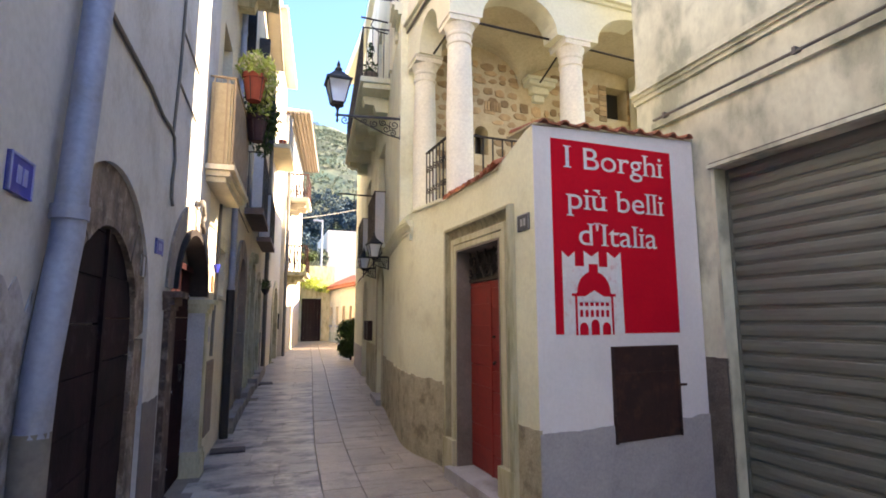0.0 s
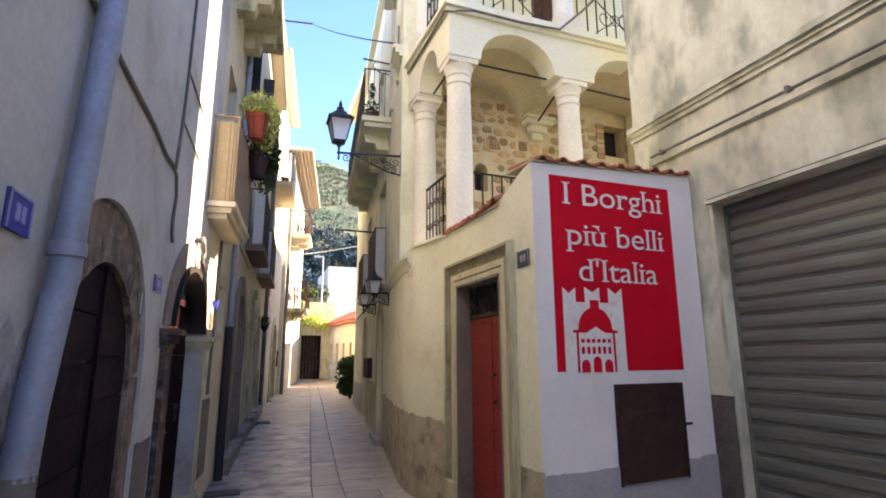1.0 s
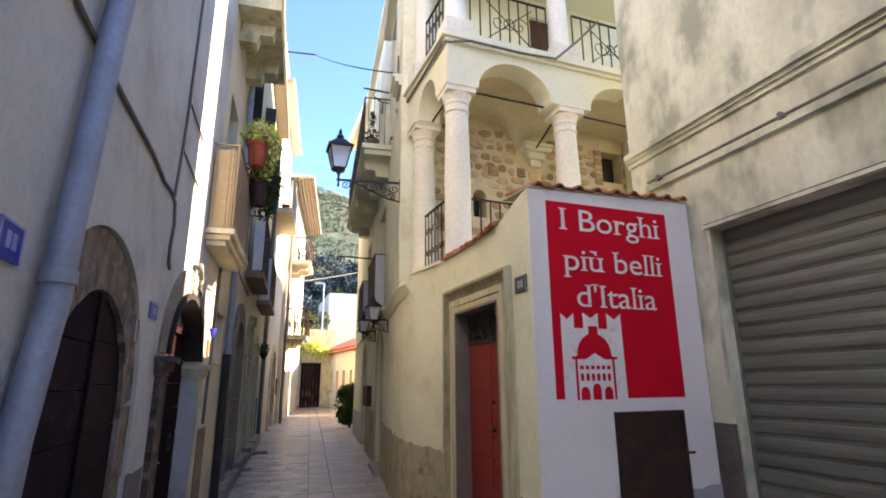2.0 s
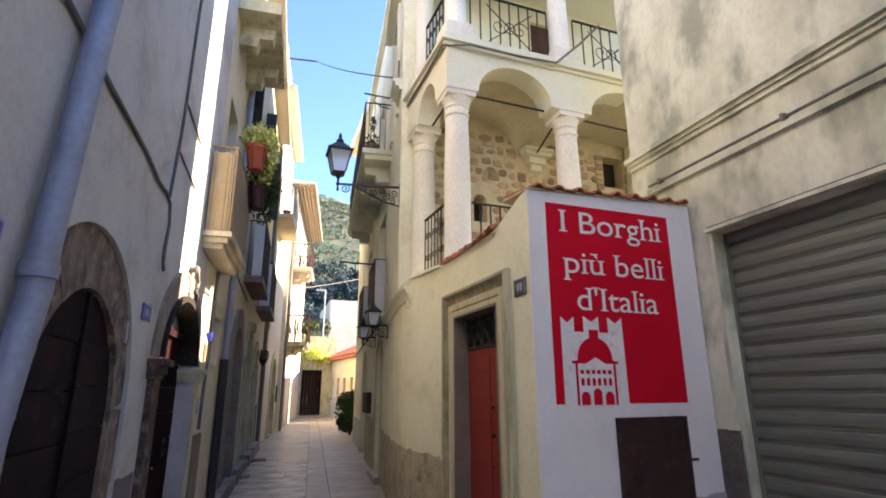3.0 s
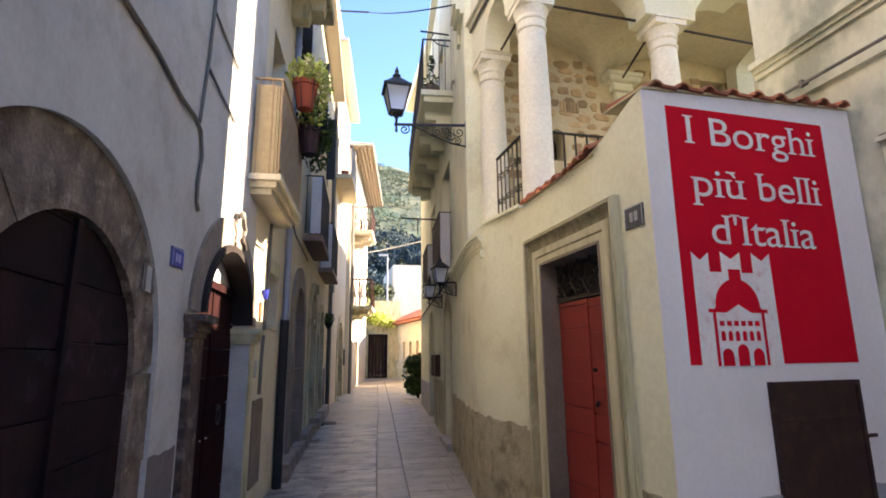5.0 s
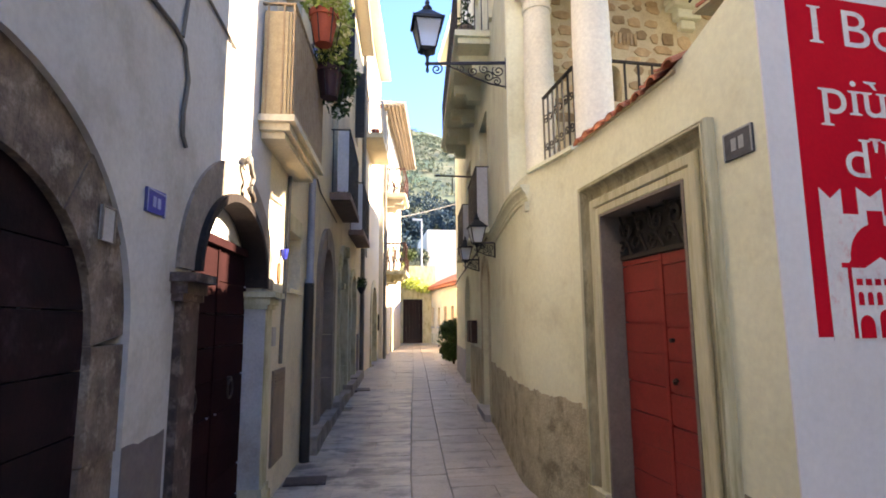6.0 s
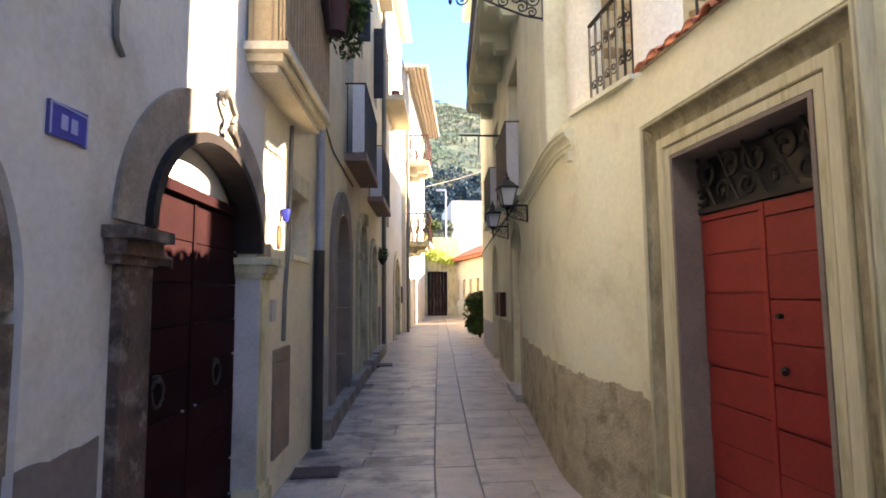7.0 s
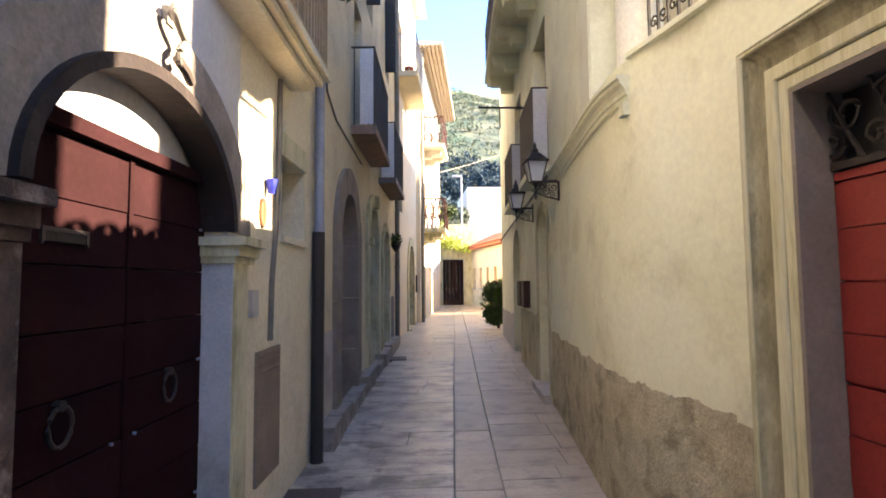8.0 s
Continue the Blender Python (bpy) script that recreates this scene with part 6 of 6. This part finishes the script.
box(bm, 0.02, 0.42, -0.02, 0.012, 2.91, 6.30, G_D)
solid("trim_pilaster", bm, M_CREAM_UP, "ivory stucco pilaster with a moulded cap", "trim", kind="structure")
rd = thing("laundry_rod", at(G_E, 2.0, 0, 4.5), "iron rod standing out from the wall", "rod")
part("rod", tube(nb(), [at(G_E, 1.95, 0, 4.42), at(G_E, 2.0, 0.85, 4.46)], 0.018, 6), M_IRON, rd)
part("brace", tube(nb(), [at(G_E, 1.97, 0.5, 4.44), at(G_E, 1.97, 0.5, 4.1)], 0.012, 6), M_IRON, rd)
ar = thing("pulley_arm", at(G_E, 0.3, 0, 7.6), "iron arm with a scroll above the balcony", "bracket")
part("arm", tube(nb(), [at(G_E, 0.3, 0, 7.7), at(G_E, 0.3, 0.55, 7.75)], 0.018, 6), M_IRON, ar)
part("scroll", tube(nb(), [at(G_E, 0.3, 0.0, 7.45), at(G_E, 0.3, 0.2, 7.48), at(G_E, 0.3, 0.35, 7.6), at(G_E, 0.3, 0.3, 7.7)], 0.013, 6), M_IRON, ar)
cable("street_cable", [tuple(at(G_D, 0.5, 0.0, 6.82)), (1.15, 16.6, 13.05)], 0.014, M_CABLE_D, "black cable across the lane", 0.1)
cable("cable_arm", [(0.1, 16.6, 12.95), (1.18, 16.6, 13.05)], 0.03, M_CABLE_D, "iron arm holding the street cable")
cable("wall_cable", [at(G_D, 2.25, 0.05, 2.97)] + [at(G_E, u, 0.05, z) for u, z in ((0.05, 2.95), (1.5, 2.9), (3.5, 2.86), (6.5, 2.8), (8.2, 2.75))], 0.02, M_CABLE, "pale conduit along the cream wall")
cable("wall_cable", [at(G_D, u, 0.02, z) for u, z in ((0.55, 7.2), (0.62, 6.8), (0.6, 6.6), (0.7, 6.55))], 0.014, M_CABLE, "grey cable on the ivory plaster")
rdoor = board_door("arched_door", G_E, 0.48, 1.47, 0.02, 2.64, -0.22, 0.4, M_WOOD_B, "brown wooden door under a low arch", 44)
fr = thing("arch_surround", at(G_E, 0.97, 0, 0), "plain stucco surround of an arched door", "door surround")
part("band", arch_band(nb(), G_E, arch_pts(0.498, 1.452, -0.02, 2.622, 2.25), arch_pts(0.40, 1.55, -0.02, 2.73, 2.25), -0.01, 0.025), M_STONE, fr)
part("threshold", box(nb(), 0.40, 1.55, -0.3, 0.12, -0.02, 0.14, G_E), M_STONE_P, fr, "stone doorstep", bevel=0.012)
board_door("arched_door", G_E, 3.88, 5.22, 0.05, 2.72, -0.22, 0.4, M_WOOD_G, "grey-brown wooden arched door", 45)
for u0, u1 in ((2.45, 2.80), (3.05, 3.50)):
    mb = thing("letter_box", at(G_E, u0, 0.05, 1.15), "dark brown metal letter box on the wall", "letter box", "letter boxes")
    part("case", box(nb(), u0, u1, -0.01, 0.11, 1.17, 1.62, G_E), M_RUST, mb, bevel=0.012)
    part("flap", box(nb(), u0 + 0.04, u1 - 0.04, 0.108, 0.118, 1.48, 1.54, G_E), M_IRON, mb)
coat("plaster_dado_14", G_E, ragged(1.56, 3.88, -0.1, 1.1, 0.05, 14, 30), M_STONE, "brownish render at the wall's foot")
coat("plaster_dado_15", G_E, ragged(5.25, dE, -0.1, 0.9, 0.05, 15, 30), M_GREYDADO, "grey render at the wall's foot")

# ---- end of the lane ----
bs = thing("bush", (3.35, 19.4, ground_z(19.4)), "round dark green bush at the end of the wall", "bush")
z0 = ground_z(19.4)
bm = nb()
for k in range(7):
    a = k * 0.9
    tube(bm, [(3.35, 19.4, z0 - 0.02), (3.35 + 0.15 * math.cos(a), 19.4 + 0.15 * math.sin(a), z0 + 0.5), (3.35 + 0.35 * math.cos(a), 19.4 + 0.35 * math.sin(a), z0 + 1.0)], 0.025, 5, r1=0.008)
part("stems", bm, M_STEM, bs)
part("crown", leaves(nb(), [(3.35, 19.4, z0 + 0.8, 0.55, 1.2), (3.2, 19.3, z0 + 1.15, 0.38, 0.9), (3.5, 19.4, z0 + 1.2, 0.4, 0.9), (3.25, 19.35, z0 + 0.45, 0.4, 0.9), (3.55, 19.5, z0 + 0.5, 0.4, 0.9)], 5200, 0.07, 101), M_LEAF, bs)

END_Z = ground_z(32)
bm = nb()
M_END = wf((1.9, 33.0), (4.6, 33.0), 1)
facade(bm, M_END, 2.7, -0.2, 5.0, [rect_pts(0.75, 1.95, 0.3, 3.0)], 0.4)
box(bm, 0.8, 1.9, 32.99, 33.4, -0.2, 5.0)
solid("wall_lane_far_end", bm, M_STONE, "stone wall with a dark gateway closing the lane", "wall", kind="structure")
gt = thing("gate", (3.25, 33.2, END_Z), "dark wooden gate at the end of the lane", "gate")
for k in range(6):
    part("plank", box(nb(), 0.76 + k * 0.198, 0.95 + k * 0.198, -0.25, -0.2, 0.3, 2.98, M_END), M_WOOD, gt)
bm = nb()
leaves(bm, [(2.4, 32.6, 4.2, 0.8, 0.6), (3.2, 32.6, 3.9, 0.7, 0.6), (2.0, 32.5, 5.2, 0.9, 0.8), (3.9, 32.7, 3.6, 0.5, 0.5)], 900, 0.14, 111)
solid("creeper", bm, M_LEAF_Y, "yellow-green creeper hanging over the gate", "creeper", kind="stuff")


def house(name, x0, x1, y0, y1, z0, z1, material, label, wins, roof=True):
    t = thing(name, ((x0 + x1) / 2, (y0 + y1) / 2, z0), label, "house")
    MF = wf((x0, y0), (x1, y0), 1)
    part("wall", box(facade(nb(), MF, x1 - x0, z0, z1, [rect_pts(*w) for w in wins], 0.3), x0, x1, y0 + 0.6, y1, z0, z1), material, t)
    if roof:
        part("roof", prism(nb(), [(y0 - 0.35, z1), ((y0 + y1) / 2, z1 + 1.0), (y1 + 0.35, z1)], x0 - 0.3, x1 + 0.3, I4, "nz"), M_TILE, t, "terracotta tiled roof")
    for w in wins:
        wd = part("window", box(nb(), w[0], w[1], -0.25, -0.2, w[2], w[3], MF), M_WOOD_B, t, "brown window shutter")
        part("sill", box(nb(), w[0] - 0.08, w[1] + 0.08, -0.1, 0.06, w[2] - 0.08, w[2], MF), M_STONE_P, wd)


def lane_house():
    """A low house whose front runs slantwise to the lane, with a tiled eave."""
    K = wf((4.3, 33.4), (5.35, 26.2), 1)
    L = 7.27
    t = thing("yellow_house", at(K, L / 2, 0, 0), "low yellow house with a tiled roof beside the lane's end", "house")
    wins = [(0.55 + k * 1.25, 1.0 + k * 1.25, 1.35, 2.45) for k in range(5)]
    part("wall", facade(nb(), K, L, -0.2, 3.5, [rect_pts(*w) for w in wins], 0.35), M_OCHRE, t)
    part("back_wall", box(nb(), 0, L, -3.4, -0.6, -0.2, 3.45, K), M_OCHRE, t)
    part("foot_band", box(nb(), 0, L, 0.0, 0.02, -0.2, 0.95, K), M_STONE, t, "brown stone foot of the wall")
    part("roof", prism(nb(), [(0.35, 3.5), (0.35, 3.6), (-1.7, 4.5), (-3.6, 3.6), (-3.6, 3.5)], -0.3, L + 0.1, K, "nz"), M_TILE, t, "terracotta tiled roof")
    for k in range(26):
        part("tile", barrel_tile(nb(), K, -0.2 + k * 0.28, 0.42, -1.6, 3.6, 4.47, 0.10), M_TILE, t)
    for w in wins:
        wd = part("window", box(nb(), w[0], w[1], -0.2, -0.14, w[2], w[3], K), M_WOOD_B, t, "brown window shutter")
        part("sill", box(nb(), w[0] - 0.08, w[1] + 0.08, -0.1, 0.07, w[2] - 0.08, w[2], K), M_STONE_P, wd)


lane_house()
house("white_house", 5.0, 14.0, 40.0, 47.0, -0.2, 8.5, M_WHITE_L, "tall white house in the sun", ((3.2, 3.9, 4.6, 6.0),), roof=False)
bm = nb()
leaves(bm, [(1.5, 40, 6, 2.0, 1.0), (3.0, 42, 5.5, 2.0, 0.9), (2.2, 41, 7.2, 1.6, 0.9), (4.2, 38.5, 4.6, 0.8, 1.0), (4.4, 39, 6.2, 0.6, 1.2), (3.6, 37, 5.0, 0.9, 0.9)], 4200, 0.13, 131)
solid("far_tree_foliage", bm, M_SCRUB, "sunlit foliage beyond the lane's end", "trees", kind="stuff")

sp = thing("street_light_pole", (4.1, 36.0, 0.2), "pale metal street light pole beyond the lane's end", "street light")
part("pole", tube(nb(), [(4.1, 36.0, 0.0), (4.1, 36.0, 8.4)], 0.09, 8, r1=0.05), M_PALE, sp)
part("head", box(nb(), 3.5, 4.15, 35.9, 36.1, 8.38, 8.5), M_PALE, sp, bevel=0.02)
cable("street_cable", [(2.36, 31.0, 7.6), (4.62, 21.5, 6.5)], 0.02, M_PALE, "pale cable across the far end of the lane", 0.05)

# ---- hillside ----
bm = nb()
nx, ny = 90, 50
rows = []
for j in range(ny + 1):
    row = []
    for i in range(nx + 1):
        x, y = -420 + 900 * i / nx, 110 + 700 * (j / ny) ** 1.2
        f = min(1.0, (y - 110) / 430)
        ridge = 200 - 0.26 * (x - 54) + 12 * noise.noise(Vector((x * 0.008, 3, 0)))
        h = ridge * (f ** 0.85) * (1 if y < 560 else max(0.3, 1 - (y - 560) / 600))
        h += 9 * noise.noise(Vector((x * 0.022, y * 0.022, 1))) * f + 3.5 * noise.noise(Vector((x * 0.08, y * 0.08, 5))) * f
        row.append(bm.verts.new((x, y, h + 0.3)))
    rows.append(row)
for j in range(ny):
    for i in range(nx):
        bm.faces.new((rows[j][i], rows[j][i + 1], rows[j + 1][i + 1], rows[j + 1][i]))
solid("backdrop_hill", bm, M_HILL, "wooded hillside above the village", "hill", kind="structure", smooth=True)
bm = nb()
rnd = random.Random(7)
blobs = []
for k in range(4200):
    x, y = rnd.uniform(-40, 130), 125 + 350 * rnd.random() ** 1.2
    f = min(1.0, (y - 110) / 430)
    ridge = 200 - 0.26 * (x - 54) + 12 * noise.noise(Vector((x * 0.008, 3, 0)))
    h = ridge * (f ** 0.85) + 9 * noise.noise(Vector((x * 0.022, y * 0.022, 1))) * f + 3.5 * noise.noise(Vector((x * 0.08, y * 0.08, 5))) * f
    blobs.append((x, y, h + 1.2, rnd.uniform(0.9, 2.4), 0.9))
leaves(bm, blobs, 70000, 0.62, 8)
solid("hillside_scrub", bm, M_SCRUB, "scattered scrub and small trees on the hillside", "trees", kind="stuff")
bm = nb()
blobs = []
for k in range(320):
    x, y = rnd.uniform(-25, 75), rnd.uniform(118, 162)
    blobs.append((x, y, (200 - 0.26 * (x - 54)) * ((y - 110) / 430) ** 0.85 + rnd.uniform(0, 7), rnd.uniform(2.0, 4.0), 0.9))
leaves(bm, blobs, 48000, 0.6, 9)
solid("wooded_belt", bm, M_WOODS, "woodland at the hill's foot, shade and haze in its colour", "trees", kind="stuff")


# ---- drain covers ----
gc = thing("drain_cover", (-0.33, 6.95, 0.012), "dark cast-iron drain cover in the paving", "drain cover")
part("plate", box(nb(), -0.53, -0.12, 6.82, 7.10, -0.01, 0.021), M_GRATE, gc, bevel=0.004)
for k in range(5):
    part("rib", box(nb(), -0.51 + k * 0.078, -0.46 + k * 0.078, 6.84, 7.08, 0.02, 0.026), M_GRATE, gc)
gc2 = thing("drain_cover", (0.22, 13.6, ground_z(13.6) + 0.012), "dark cast-iron drain cover in the paving", "drain cover")
part("plate", box(nb(), 0.03, 0.42, 13.4, 13.85, 0.06, ground_z(13.6) + 0.022), M_GRATE, gc2, bevel=0.004)

# ---- rubble stones of the loggia's back wall ----
rnd = random.Random(17)
row_z = 3.9
while row_z < 5.75:
    hgt = rnd.uniform(0.10, 0.19)
    u = 0.1 + rnd.uniform(0, 0.12)
    while u < 4.4:
        w = rnd.uniform(0.11, 0.30)
        cu, cz = u + w / 2, row_z + hgt / 2 + rnd.uniform(-0.035, 0.035)
        clear = not (3.25 < cu < 3.95 and 5.0 < cz < 5.8) and not (1.72 < cu < 2.25 and cz > 5.1) and not (0.70 < cu < 1.23 and 4.05 < cz < 4.8)
        if clear and rnd.random() < 0.97:
            n = rnd.randint(6, 8)
            pts = []
            grow = rnd.uniform(0.6, 1.12)
            for k in range(n):
                a = 6.28318 * (k + rnd.uniform(-0.2, 0.2)) / n
                q = max(abs(math.cos(a)), abs(math.sin(a))) ** 0.55
                pts.append((cu + w * 0.51 * math.cos(a) / q * rnd.uniform(0.78, 1.06), cz + hgt * 0.51 * grow * math.sin(a) / q * rnd.uniform(0.78, 1.06)))
            bm = nb()
            d = rnd.uniform(0.006, 0.022)
            inner = [(cu + (p[0] - cu) * 0.9, cz + (p[1] - cz) * 0.9) for p in pts]
            a0 = [bm.verts.new(BACK @ Vector((p[0], -0.01, p[1]))) for p in pts]
            a1 = [bm.verts.new(BACK @ Vector((p[0], d, p[1]))) for p in inner]
            bm.faces.new(a1)
            for k in range(n):
                bm.faces.new((a0[k], a0[(k + 1) % n], a1[(k + 1) % n], a1[k]))
            part("stone", bm, M_RUBBLE, wall_back)
        u += w + rnd.uniform(0.01, 0.03)
    row_z += hgt + rnd.uniform(0.005, 0.02)
for k in range(6):
    part("brick", box(nb(), 1.02 + k * 0.05, 1.055 + k * 0.05, -0.01, 0.03, 4.93, 5.08, BACK), M_RUBBLE, wall_back)
for k in range(7):
    part("brick", box(nb(), 3.22, 3.37, -0.01, 0.022, 5.05 + k * 0.095, 5.13 + k * 0.095, BACK), M_RUBBLE, wall_back)
    part("brick", box(nb(), 3.83, 3.98, -0.01, 0.022, 5.05 + k * 0.095, 5.13 + k * 0.095, BACK), M_RUBBLE, wall_back)

# ---- paving ----
def lane_x(y):
    """The long joint that runs down the lane."""
    k = ((-6, 0.1), (5.3, 0.61), (7.0, 0.735), (11.0, 1.12), (17.0, 1.72), (25.0, 2.48), (34.0, 3.3))
    for (y0, x0), (y1, x1) in zip(k, k[1:]):
        if y <= y1:
            return x0 + (x1 - x0) * (y - y0) / (y1 - y0)
    return k[-1][1]


def slab(bm, o0, o1, y0, y1, lift, tilt):
    g = 0.003
    pts = [(o0 + g, y0 + g), (o1 - g, y0 + g), (o1 - g, y1 - g), (o0 + g, y1 - g)]
    low = [bm.verts.new((lane_x(y) + o, y, ground_z(y) - 0.03)) for o, y in pts]
    mid = [bm.verts.new((lane_x(y) + o, y, ground_z(y) + lift - 0.0025 + tilt * (o - o0))) for o, y in pts]
    ins = [(o0 + g + 0.004, y0 + g + 0.004), (o1 - g - 0.004, y0 + g + 0.004), (o1 - g - 0.004, y1 - g - 0.004), (o0 + g + 0.004, y1 - g - 0.004)]
    top = [bm.verts.new((lane_x(y) + o, y, ground_z(y) + lift + tilt * (o - o0))) for o, y in ins]
    bm.faces.new(top)
    for k in range(4):
        j = (k + 1) % 4
        bm.faces.new((low[k], low[j], mid[j], mid[k]))
        bm.faces.new((mid[k], mid[j], top[j], top[k]))


bm = nb()
prism(bm, [(-0.9, -6.0), (4.3, -6.0), (4.3, 4.0), (2.5, 4.4), (2.5, 10.0), (5.0, 24), (8, 33), (-0.4, 33), (-0.4, 14), (-0.9, 8)], -0.06, -0.003, I4, "xy")
road = solid("pavement", bm, M_JOINT, "stone paving of the lane, grey slabs with a pale centre strip", "pavement", kind="structure")
rnd = random.Random(23)
rest = nb()
count = 0
def lay(o0, o1, y0, y1):
    global count
    xm = lane_x(y0) + (o0 + o1) / 2
    left = -0.95 if y0 < 6 else -0.75 + (y0 - 6) * 0.075
    right = 4.3 if y0 < 3.5 else 2.4 + max(0, y0 - 8) * 0.14
    if not left < xm < right:
        return
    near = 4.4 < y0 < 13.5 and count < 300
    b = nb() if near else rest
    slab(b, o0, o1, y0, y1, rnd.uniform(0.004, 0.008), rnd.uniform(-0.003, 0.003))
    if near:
        # slabs left of the centre strip take the darker, more mottled stone
        part("paving_slab", b, M_SLAB if o0 >= 0 else M_SLAB_DARK, road)
        count += 1


y = -5.0
while y < 33:
    y2 = y + rnd.uniform(0.7, 1.15)
    lay(0.006, 0.379, y, y2)
    y = y2
for start, sign, reach in ((0.0, -1, 3.4), (0.385, 1, 4.2)):
    y = -5.0
    while y < 33:
        y2 = y + rnd.uniform(0.26, 0.5)
        o = 0.0
        while o < reach:
            w = rnd.uniform(0.4, 0.95)
            a, b = start + sign * o, start + sign * (o + w)
            lay(min(a, b), max(a, b), y, y2)
            o += w
        y = y2
tagged(part("far_paving", rest, M_SLAB, road), kind="stuff")
